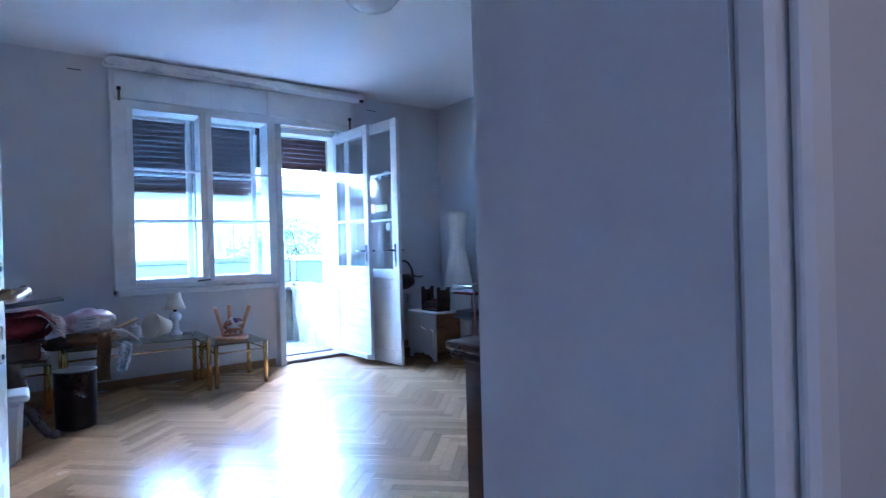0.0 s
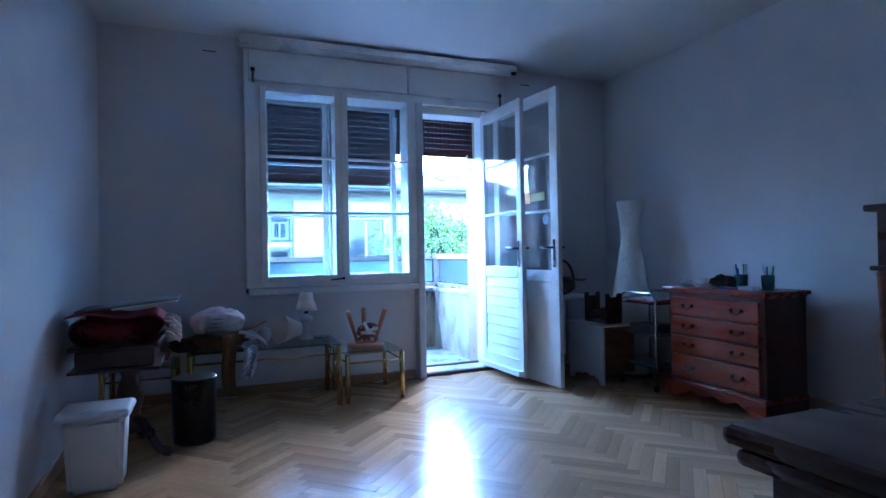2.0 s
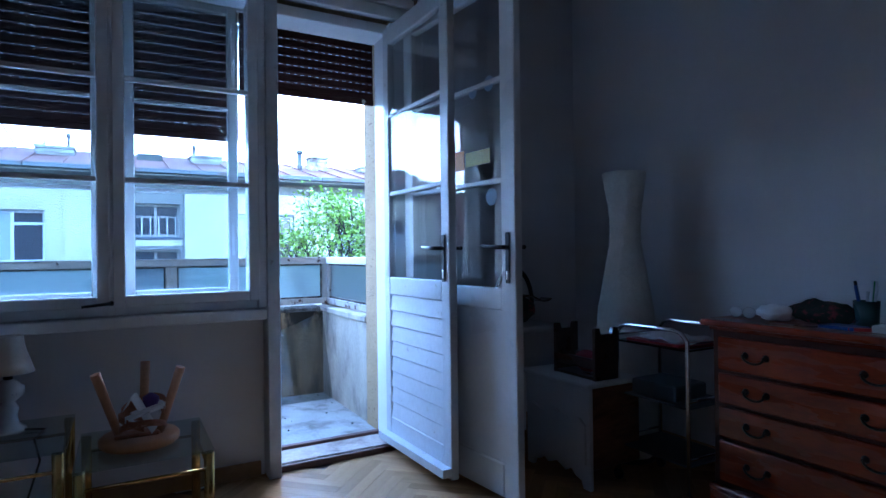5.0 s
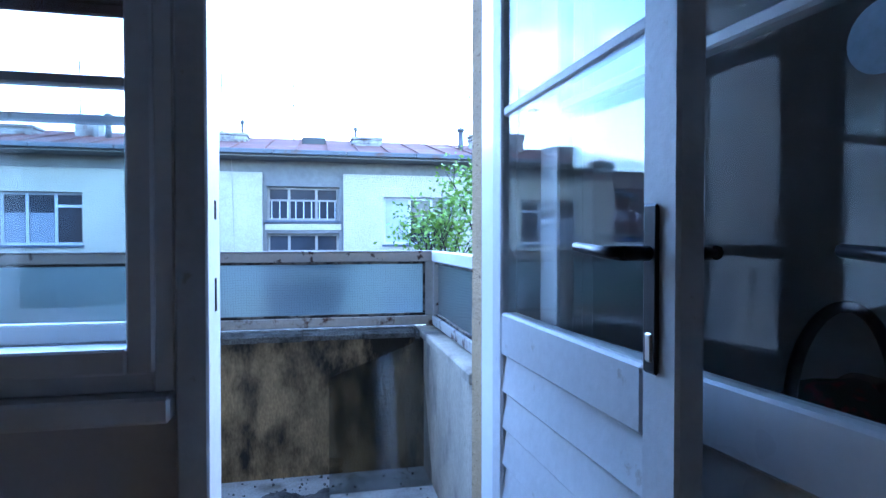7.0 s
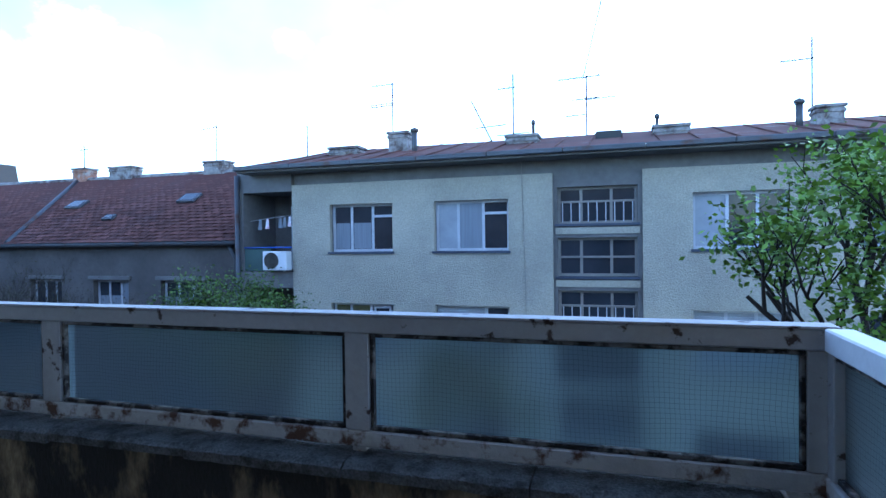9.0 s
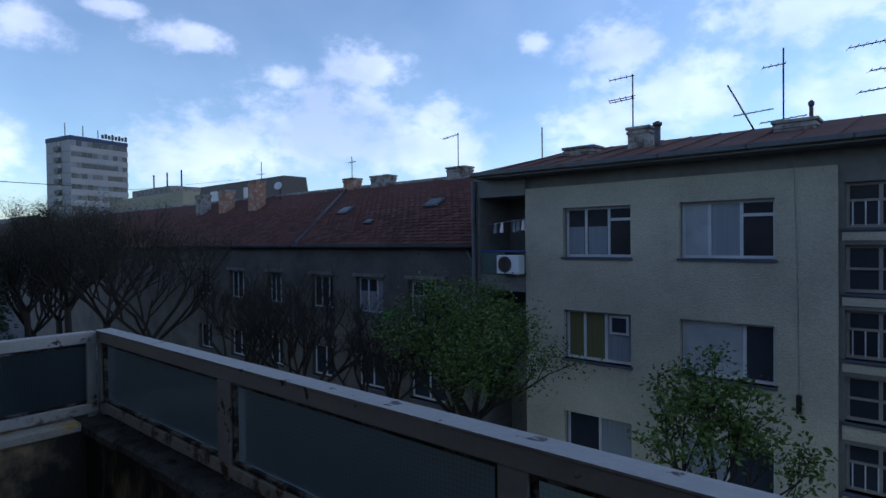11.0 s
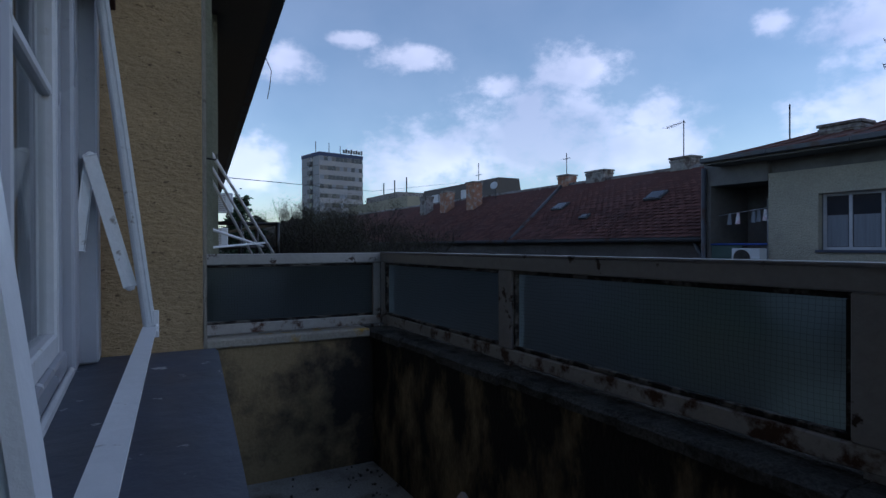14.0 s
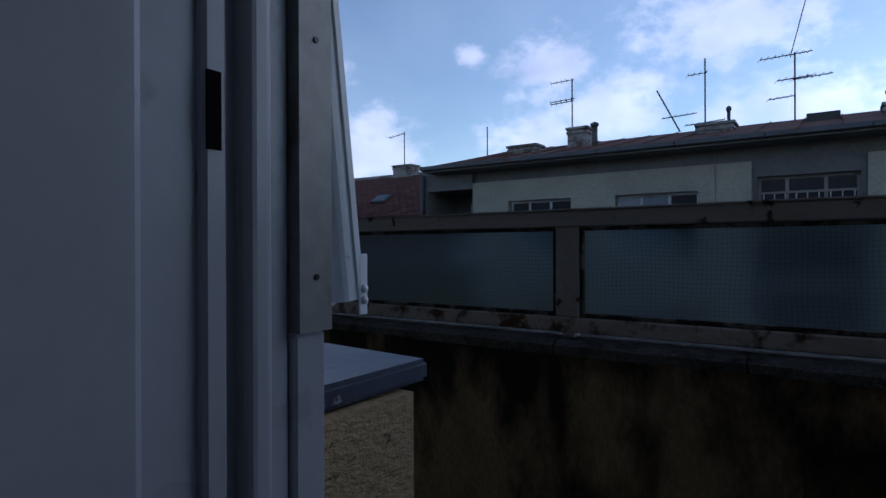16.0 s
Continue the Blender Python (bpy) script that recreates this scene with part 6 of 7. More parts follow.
bmesh.ops.recalc_face_normals(bm, faces=bm.faces)
pl = part("lock_plate", bm, M_BRONZE, d, "long bronze lock plate with rounded ends")
bm = bmesh.new()
tube(bm, [(0.02, 0.899, 1.078), (0.065, 0.899, 1.078)], 0.011, 12)
tube(bm, [(0.066, 0.908, 1.080), (0.072, 0.87, 1.086), (0.074, 0.83, 1.078), (0.072, 0.785, 1.074), (0.066, 0.765, 1.080)], 0.0115, 10, end=0.008)
part("lever_handle", bm, M_BRONZE, pl)
part("keyhole", B(0.0262, 0.0275, 0.895, 0.903, 0.985, 1.012), M_IRON, pl, "dark keyhole")
bm = bmesh.new()
for z in (0.950, 1.130):
    lathe(bm, [(0.006, 0), (0.005, 0.003)], 10, m=pose(0.0265, 0.899, z, 0, 90, 0))
part("screw", bm, M_IRON, pl)

s = thing("wall_socket", "white double wall socket near the floor", "wall socket", pose(X_LEFT, 3.30, 0.275))
part("plate", B(0.0, 0.010, -0.075, 0.075, -0.045, 0.045, 0.004), M_PLASTIC, s)
for y in (-0.036, 0.036):
    part("socket_well", lathe(bmesh.new(), [(0.021, 0), (0.021, 0.004), (0.017, 0.004), (0.015, 0.001)], 16, m=pose(0.010, y, 0, 0, 90, 0)), M_PLASTIC, s)
s = thing("loose_cable", "short white cable end on the wall above the skirting", "cable")
part("cable", T([(X_LEFT + 0.004, 3.42, 0.12), (X_LEFT + 0.02, 3.50, 0.10), (X_LEFT + 0.03, 3.56, 0.12), (X_LEFT + 0.02, 3.62, 0.10)], 0.006, 5), M_PLASTIC, s)

# pedal bin
b = thing("plastic_bin", "grey-white plastic bin with a rounded lid beside the wall", "waste bin", pose(-0.185, 3.93, 0) @ Matrix.Diagonal((1.14, 1.1, 0.96, 1)))
bm = bmesh.new()
prism(bm, [(-0.115, -0.10), (0.115, -0.10), (0.115, 0.10), (-0.115, 0.10)], 0.0, 0.365)
for v in bm.verts:
    f = 0.86 + 0.14 * v.co.z / 0.365
    v.co.x *= f
    v.co.y *= f
bmesh.ops.bevel(bm, geom=list(bm.edges), offset=0.022, segments=3, affect="EDGES")
part("body", bm, M_PLASTIC, b)
bm = bmesh.new()
box(bm, -0.135, 0.14, -0.125, 0.12, 0.368, 0.412, 0.02, seg=3)
part("lid", bm, M_PLASTIC, b)

# black wastebasket
b = thing("wastebasket", "black round metal wastebasket with a red mark", "wastebasket", pose(0.235, 4.50, 0))
part("body", lathe(bmesh.new(), [(0.118, 0), (0.122, 0.02), (0.122, 0.11), (0.125, 0.115), (0.125, 0.36), (0.128, 0.372), (0.120, 0.372), (0.117, 0.36), (0.115, 0.03), (0.0, 0.03)], 32), M_BLACK, b)
part("rim", lathe(bmesh.new(), [(0.119, 0.372), (0.131, 0.374), (0.131, 0.384), (0.119, 0.386)], 32), M_IRON, b)

# pedestal table with rugs
t = thing("pedestal_table", "dark wooden pedestal table with carved tripod feet", "side table", pose(-0.10, 4.42, 0, 0, 0, 0) @ Matrix.Diagonal((1, 1, 1.174, 1)))
bm = bmesh.new()
box(bm, -0.27, 0.17, -0.20, 0.20, 0.525, 0.545, 0.006)
part("tabletop", bm, M_WALNUT, t)
part("apron", B(-0.24, 0.14, -0.17, 0.17, 0.44, 0.524, 0.008), M_WALNUT, t)
part("lower_rim", B(-0.27, 0.17, -0.20, 0.20, 0.425, 0.439, 0.004), M_WALNUT, t)
part("column", lathe(bmesh.new(), [(0.05, 0.10), (0.07, 0.13), (0.05, 0.17), (0.055, 0.22), (0.075, 0.27), (0.06, 0.33), (0.04, 0.37), (0.05, 0.40), (0.06, 0.424)], 20), M_WALNUT, t)
for a in (-40, 80, 200):
    m = pose(0, 0, 0, 0, 0, a)
    bm = bmesh.new()
    tube(bm, [m @ Vector(p) for p in ((0.03, 0, 0.17), (0.10, 0, 0.15), (0.17, 0, 0.07), (0.22, 0, 0.03), (0.26, 0, 0.032))], 0.030, 8, end=0.022)
    blob(bm, m @ Vector((0.26, 0, 0.028)), (0.032, 0.028, 0.026), 2, 0.15, 4, 2)
    part("foot", bm, M_WALNUT, t)
r = thing("rolled_rug", "folded and rolled red patterned wool rug with cream fringe", "rug", pose(-0.13, 4.38, 0.641) @ Matrix.Diagonal((0.90, 1.0, 1.08, 1)))


def roll(turns, r0, r1, length, x, y, squash):
    """A rug wound up: a spiral strip with thickness."""
    bm = bmesh.new()
    n = int(turns * 20)
    ring = []
    for k in range(n + 1):
        a = 2 * math.pi * turns * k / n
        q = r0 + (r1 - r0) * k / n
        ring.append((q * math.cos(a) * 1.25, q * math.sin(a) * squash))
    low = min(z for _, z in ring)
    rows = []
    for f in (0.0, 0.33, 0.66, 1.0):
        row = []
        for px, pz in ring:
            s_ = 1 + 0.03 * math.sin(9 * f + px * 20)
            row.append(bm.verts.new((x + px * s_, y + length * f, pz - low + 0.006)))
        rows.append(row)
    for a, b in zip(rows, rows[1:]):
        for i in range(n):
            fc = bm.faces.new((a[i], a[i + 1], b[i + 1], b[i]))
            fc.smooth = True
    bmesh.ops.solidify(bm, geom=list(bm.faces), thickness=0.011)
    return bm


part("inner_fold", blob(bmesh.new(), (-0.01, -0.01, 0.082), (0.255, 0.175, 0.076), 5, 0.08, 3, 3), M_RUG, r)
part("roll", roll(3.0, 0.02, 0.105, 0.36, -0.14, -0.20, 0.80), M_RUG, r)
part("folded_end", roll(2.0, 0.03, 0.105, 0.36, 0.13, -0.20, 0.72), M_RUG, r)
part("top_fold", sheet(bmesh.new(), lambda u, v: (-0.27 + 0.55 * u, -0.19 + 0.36 * v, 0.165 - 0.03 * abs(u - 0.35) + 0.012 * math.sin(9 * u) - 0.10 * max(0, u - 0.85) * 4), 18, 6, 0.012), M_RUG, r)
bm = bmesh.new()
rnd = random.Random(9)
for k in range(46):
    y = -0.19 + 0.36 * rnd.random()
    z = rnd.uniform(0.03, 0.14)
    tube(bm, [(0.255, y, z), (0.30, y + rnd.uniform(-0.02, 0.02), z - 0.01), (0.335, y + rnd.uniform(-0.03, 0.03), z - rnd.uniform(0.02, 0.05))], 0.006, 4, end=0.003)
part("fringe", bm, M_FRINGE, r, "cream knotted fringe")
bd = thing("grey_board", "thin dark grey board lying askew on the rug", "board", pose(-0.06, 4.38, 0.853, 0, -6, 0))
part("board", B(-0.27, 0.23, -0.17, 0.16, 0.0, 0.012, 0.003), M_CARD, bd)
part("papers", B(-0.10, 0.22, -0.16, 0.10, -0.012, -0.001), M_PILLOW, bd, "loose pale papers under the board")


def glass_table(x0, x1, y0, y1, z, label, bars=True):
    t = thing("glass_table", label, "coffee table", group="brass and glass tables")
    for x in (x0, x1):
        for y in (y0, y1):
            part("leg", T([(x, y, 0.0), (x, y, z - 0.012)], 0.019, 12), M_BRASS, t)
    for a, b in (((x0, y0), (x1, y0)), ((x0, y1), (x1, y1)), ((x0, y0), (x0, y1)), ((x1, y0), (x1, y1))):
        part("stretcher", T([(*a, z - 0.075), (*b, z - 0.075)], 0.007, 8), M_BRASS, t)
    p = part("glass_top", B(x0 - 0.02, x1 + 0.02, y0 - 0.02, y1 + 0.02, z - 0.010, z, 0.003), glass("clear_top", (0.80, 0.87, 0.87)), t, "clear greenish glass top")
    return t


glass_table(0.20, 1.215, 4.93, 5.42, 0.455, "long brass coffee table with a glass top against the wall")
glass_table(1.275, 1.70, 4.93, 5.40, 0.372, "small square brass table with a glass top")
glass_table(-0.33, 0.10, 5.00, 5.44, 0.372, "small square brass table with a glass top in the corner")
f = thing("folded_blanket", "folded pinkish blanket on the corner table", "blanket", pose(-0.11, 5.22, 0.373))
part("fold", B(-0.18, 0.18, -0.16, 0.16, 0.0, 0.03, 0.012, seg=2), M_BAG, f)
part("fold", B(-0.17, 0.17, -0.15, 0.15, 0.031, 0.056, 0.012, seg=2), M_LEATHER, f)

# stool upside down on the small table
s = thing("upturned_stool", "small beech stool turned upside down, three legs up", "stool", pose(1.47, 5.15, 0.373))
part("seat", lathe(bmesh.new(), [(0.0, 0), (0.135, 0), (0.145, 0.012), (0.145, 0.03), (0.135, 0.04), (0.0, 0.04)], 28), M_OAKRED, s)
for a, tl in ((200, 0.085), (80, 0.07), (-25, 0.085)):
    ca, sa = math.cos(radians(a)), math.sin(radians(a))
    part("leg", T([(0.075 * ca, 0.075 * sa, 0.04), ((0.075 + tl) * ca, (0.075 + tl) * sa, 0.30)], 0.015, 8, end=0.019), M_OAKRED, s)
sh = thing("leather_sandals", "tangle of tan leather sandals on the upturned stool", "sandals", pose(1.48, 5.13, 0.414))
for k in range(5):
    rnd = random.Random(50 + k)
    a0 = rnd.uniform(0, 6.28)
    part("strap", sheet(bmesh.new(), lambda u, v: (0.085 * math.cos(a0 + 3.2 * u), 0.075 * math.sin(a0 + 3.2 * u) - 0.01, 0.012 + 0.018 * k + 0.04 * math.sin(math.pi * u) + 0.022 * v), 14, 2, 0.004), M_LEATHER if k != 3 else M_WHITEBAND, sh)
part("sole", B(-0.10, 0.06, -0.05, 0.02, 0.0, 0.014, 0.006), M_LEATHER, sh)
part("white_band", sheet(bmesh.new(), lambda u, v: (-0.07 + 0.10 * u + 0.02 * v, -0.05 + 0.02 * v, 0.16 - 0.20 * abs(u - 0.25) + 0.02 * v), 10, 2, 0.004), M_WHITEBAND, sh, "white strap hanging over")
part("purple_scrap", blob(bmesh.new(), (0.03, 0.03, 0.12), (0.03, 0.025, 0.03), 5, 0.4, 5, 2), M_PURPLE, sh, "purple cloth scrap")

# things on the long glass table
l = thing("table_lamp", "small table lamp with a white porcelain foot and cream shade", "table lamp", pose(1.03, 5.27, 0.456))
part("base", lathe(bmesh.new(), [(0.0, 0), (0.055, 0), (0.058, 0.012), (0.035, 0.03), (0.028, 0.06), (0.034, 0.09), (0.022, 0.115), (0.05, 0.14), (0.052, 0.17), (0.03, 0.19), (0.018, 0.20)], 24), M_PORC, l)
part("socket", lathe(bmesh.new(), [(0.016, 0.20), (0.018, 0.235), (0.012, 0.26)], 14), M_IRON, l)
bm = lathe(bmesh.new(), [(0.085, 0.225), (0.070, 0.27), (0.054, 0.32), (0.048, 0.365), (0.0465, 0.365), (0.053, 0.32), (0.068, 0.27), (0.083, 0.225)], 32, wobble=lambda a, z: 1 + 0.02 * math.cos(10 * a))
part("shade", bm, M_SHADE, l)
part("cord", T([(1.0 - 1.03 + 0.05, 0.0, 0.006), (0.12, -0.05, 0.006), (0.10, -0.18, 0.004), (0.13, -0.30, -0.04), (0.10, -0.36, -0.15), (0.14, -0.37, -0.28)], 0.004, 5), M_IRON, l)
ls = thing("lying_lampshade", "white conical lamp shade lying on its side", "lamp shade", pose(0.88, 5.13, 0.456))
LAY = pose(0, 0, 0.104, 82, 0, -62)
part("shade", lathe(bmesh.new(), [(0.050, -0.085), (0.062, -0.045), (0.112, 0.085), (0.110, 0.085), (0.060, -0.043), (0.048, -0.083)], 32, m=LAY, wobble=lambda a, z: 1 + 0.012 * math.cos(12 * a)), M_SHADE, ls)
bm = bmesh.new()
for k in range(3):
    a = 2 * math.pi * k / 3
    tube(bm, [LAY @ Vector((0.014 * math.cos(a), 0.014 * math.sin(a), -0.05)), LAY @ Vector((0.052 * math.cos(a), 0.052 * math.sin(a), -0.062))], 0.002, 5)
lathe(bm, [(0.013, -0.055), (0.017, -0.055), (0.017, -0.045), (0.013, -0.045)], 14, m=LAY)
part("wire_ring", bm, M_IRON, ls, "dark wire ring of the shade")
p = thing("sugar_pot", "small lidded porcelain pot with floral band", "pot", pose(0.72, 5.30, 0.456))
part("pot", lathe(bmesh.new(), [(0.0, 0), (0.032, 0), (0.045, 0.02), (0.052, 0.05), (0.048, 0.075), (0.040, 0.085)], 24), M_PORC, p)
part("lid", lathe(bmesh.new(), [(0.048, 0.086), (0.05, 0.092), (0.03, 0.105), (0.008, 0.11), (0.011, 0.122), (0.0, 0.128)], 24), M_PORC, p)
part("saucer", lathe(bmesh.new(), [(0.0, 0.004), (0.07, 0.010), (0.075, 0.014), (0.0, 0.001)], 24, at=(0, 0, -0.0005)), M_PORC, p)
sk = thing("cloth_pile", "heap of brown cloths and dark garments hanging over the table edge", "clothes", pose(0.35, 5.15, 0.456))
part("cloth", blob(bmesh.new(), (0.0, 0.02, 0.045), (0.23, 0.16, 0.05), 7, 0.35, 5, 3), M_SACK, sk)
part("dark_cloth", blob(bmesh.new(), (-0.18, -0.05, 0.04), (0.11, 0.12, 0.045), 8, 0.4, 5, 3), M_FLORAL, sk)
part("hanging_cloth", sheet(bmesh.new(), lambda u, v: (0.02 + 0.09 * u + 0.02 * math.sin(5 * v) + 0.05 * v, -0.16 - 0.09 * min(1, 2.4 * v) + 0.012 * math.sin(9 * u + 3 * v), 0.09 + 0.03 * min(1, 3 * v) - 0.36 * max(0, v - 0.3) / 0.7), 8, 16, 0.006), M_SACK, sk, "brown cloth strip hanging down")
part("cardboard", sheet(bmesh.new(), lambda u, v: (0.02 + 0.34 * u, -0.10 + 0.16 * v, 0.095 + 0.09 * u * u), 8, 3, 0.006), M_SACK, sk, "bent brown cardboard")
part("pale_cloth", sheet(bmesh.new(), lambda u, v: (0.17 + 0.19 * u, -0.13 + 0.2 * v, 0.115 - 0.10 * u * u + 0.012 * math.sin(8 * v)), 8, 6, 0.008), M_PILLOW, sk, "pale folded cloth")
pb = thing("bagged_pillow", "white pillow in a clear pink-printed plastic bag", "pillow", pose(0.36, 5.20, 0.55))
part("bag", blob(bmesh.new(), (0.02, 0, 0.09), (0.185, 0.115, 0.098), 2, 0.20, 5, 4), M_BAG, pb)
part("label_panel", sheet(bmesh.new(), lambda u, v: (-0.07 + 0.15 * u, -0.122 - 0.010 * math.sin(math.pi * u), 0.03 + 0.115 * v), 6, 4, 0.004), M_PILLOW, pb, "white printed panel")
for k in range(3):
    part("print_bar", B(-0.045, 0.055, -0.137, -0.1345, 0.055 + 0.03 * k, 0.063 + 0.03 * k), M_LEAFLET, pb)
ps = thing("printed_sheet", "crumpled blue-white printed plastic sheet over the table edge", "plastic sheet", pose(0.53, 4.93, 0.458))
part("sheet", sheet(bmesh.new(), lambda u, v: (0.09 * u + 0.015 * math.sin(4 * v), 0.10 - 0.16 * min(1, 2.5 * v) + 0.012 * math.sin(11 * u + 4 * v), 0.010 - 0.20 * max(0, v - 0.35) / 0.65 + 0.01 * math.sin(9 * u)), 10, 16, 0.003), M_LEAFLET, ps)

# ---- right side of the room ----
lp = thing("paper_floor_lamp", "tall white rice-paper floor lamp, waisted, standing in the corner", "floor lamp", pose(3.82, 4.80, 0))
prof = [(0.13, 0.02), (0.165, 0.12), (0.17, 0.30), (0.165, 0.55), (0.145, 0.80), (0.105, 1.02), (0.082, 1.16), (0.078, 1.25), (0.088, 1.36), (0.108, 1.50), (0.112, 1.545)]
part("shade", lathe(bmesh.new(), prof + [(0.108, 1.545), (0.084, 1.36), (0.074, 1.25)], 40, wobble=lambda a, z: 1 + 0.09 * noise.noise((3 * math.cos(a), 3 * math.sin(a), z * 6)) + 0.04 * noise.noise((9 * math.cos(a), 9 * math.sin(a), z * 16))), M_PAPER, lp)
part("base", lathe(bmesh.new(), [(0.0, 0), (0.15, 0), (0.15, 0.018), (0.0, 0.02)], 28), M_IRON, lp)

# white cabinet with a scalloped foot
cb = thing("bedside_cabinet", "grey-white cabinet with a scalloped base and brown side", "cabinet", pose(3.30, 4.545, 0))
part("body", B(0.02, 0.33, 0.002, 0.47, 0.09, 0.475, 0.004), M_CHESTNUT, cb)
bm = bmesh.new()
pts = [(0.0, 0.475), (0.0, 0.0), (0.045, 0.0), (0.06, 0.035), (0.10, 0.045), (0.13, 0.07), (0.17, 0.05), (0.235, 0.075), (0.30, 0.05), (0.34, 0.07), (0.37, 0.045), (0.41, 0.035), (0.425, 0.0), (0.47, 0.0), (0.47, 0.475)]
prism(bm, pts, 0.0, 0.02, m=Matrix(((0, 0, 1, 0), (1, 0, 0, 0), (0, 1, 0, 0), (0, 0, 0, 1))))
part("front", bm, M_CABWHITE, cb)
bm = bmesh.new()
prism(bm, [(0.02, 0.12), (0.45, 0.12), (0.45, 0.30), (0.41, 0.33), (0.33, 0.31), (0.24, 0.34), (0.14, 0.31), (0.06, 0.33), (0.02, 0.30)], 0.0, 0.014, m=Matrix(((0, 0, 1, -0.015), (1, 0, 0, 0), (0, 1, 0, 0), (0, 0, 0, 1))))
part("magazine_pocket", bm, M_CABWHITE, cb)
part("top", B(-0.02, 0.345, -0.012, 0.482, 0.476, 0.497, 0.006), M_CABWHITE, cb)
mr = thing("magazine_rack", "dark wooden rack with notched end boards on the cabinet", "magazine rack", pose(3.44, 4.64, 0.498))
for y, h in ((-0.06, 0.25), (0.22, 0.25)):
    bm = bmesh.new()
    prism(bm, [(-0.075, 0), (0.075, 0), (0.075, h), (0.045, h), (0.035, h - 0.03), (-0.035, h - 0.03), (-0.045, h), (-0.075, h)], -0.009, 0.009, m=pose(0, y, 0, 90, 0, 0))
    part("end_board", bm, M_WALNUT, mr)
part("rail", B(-0.065, -0.048, -0.050, 0.210, 0.05, 0.10, 0.003), M_WALNUT, mr)
part("rail", B(0.048, 0.065, -0.050, 0.210, 0.05, 0.10, 0.003), M_WALNUT, mr)
part("bottom_board", B(-0.075, 0.075, -0.050, 0.210, 0.001, 0.016, 0.003), M_WALNUT, mr)
rb = thing("red_ball", "dark red bundle inside the wooden rack", "bundle", pose(3.44, 4.71, 0.515))
part("bundle", blob(bmesh.new(), (0, 0, 0.055), (0.05, 0.08, 0.055), 4, 0.2, 5, 2), M_RUG, rb)
# white stand behind the door leaf, with a dark fan heater-like wheel on it
st = thing("white_stand", "low white stand behind the open door", "stand", pose(3.36, 5.26, 0))
part("top", B(-0.20, 0.28, -0.18, 0.24, 0.66, 0.70, 0.012), M_CABWHITE, st)
for x in (-0.16, 0.24):
    for y in (-0.14, 0.20):
        part("leg", B(x - 0.02, x + 0.02, y - 0.02, y + 0.02, 0.0, 0.659, 0.004), M_CABWHITE, st)
wh = thing("black_handled_bag", "black bag with a stiff round handle on the stand", "bag", pose(3.34, 5.22, 0.701))
part("body", blob(bmesh.new(), (0.02, 0, 0.085), (0.15, 0.10, 0.085), 9, 0.15, 4, 3), M_FLORAL, wh)
bm = bmesh.new()
tube(bm, [(0.13 * math.cos(a) + 0.03, 0.0, 0.12 + 0.20 * math.sin(a)) for a in (math.pi * k / 14 for k in range(15))], 0.013, 8)
part("handle", bm, M_BLACK, wh)
part("flap", sheet(bmesh.new(), lambda u, v: (0.05 + 0.22 * u, -0.05 + 0.10 * v, 0.15 + 0.02 * math.sin(6 * u)), 8, 4, 0.006), M_WALNUT, wh)

# chrome trolley
tr = thing("chrome_trolley", "three-tier chrome trolley on castors with odds and ends", "trolley", pose(3.53, 4.19, 0))
TWX, TWY = 0.30, 0.40
for x in (0.0, TWX):
    bm = bmesh.new()
    tube(bm, [(x, 0, 0.06), (x, 0, 0.72), (x, 0.03, 0.755), (x, 0.07, 0.765), (x, TWY - 0.07, 0.765), (x, TWY - 0.03, 0.755), (x, TWY, 0.72), (x, TWY, 0.06)], 0.010, 8)
    part("side_frame", bm, M_CHROME, tr)
for z in (0.18, 0.43, 0.68):
    bm = bmesh.new()
    tube(bm, [(0, 0, z + 0.03), (TWX, 0, z + 0.03)], 0.006, 6)
    tube(bm, [(0, TWY, z + 0.03), (TWX, TWY, z + 0.03)], 0.006, 6)
    part("tier_rail", bm, M_CHROME, tr)
    part("tray", B(0.0, TWX, 0.0, TWY, z - 0.004, z + 0.004), glass("smoked_tray", (0.25, 0.27, 0.29)) if z > 0.5 else M_CARD, tr)
for x in (0.0, TWX):
    for y in (0.0, TWY):
        w = part("castor_fork", B(x - 0.008, x + 0.008, y - 0.012, y + 0.012, 0.03, 0.062), M_CHROME, tr)
        part("castor_wheel", lathe(bmesh.new(), [(0.026, -0.008), (0.028, 0), (0.026, 0.008)], 16, m=pose(x, y, 0.028, 0, 90, 0)), M_BLACK, w)
pp = thing("paper_stack", "stack of papers and a red folder on the trolley", "papers", pose(3.55, 4.23, 0.685))
part("folder", B(0.0, 0.25, 0.02, 0.32, 0.0, 0.012, 0.002), M_REDP, pp)
part("papers", sheet(bmesh.new(), lambda u, v: (0.02 + 0.22 * u, 0.03 + 0.27 * v, 0.026 + 0.02 * noise.noise((u * 4, v * 4, 2))), 10, 10, 0.008), M_PILLOW, pp)
bx = thing("dark_box", "dark low box on the middle tier of the trolley", "box", pose(3.56, 4.28, 0.434))
part("box", B(0, 0.22, 0, 0.25, 0, 0.07, 0.006), M_CARD, bx)


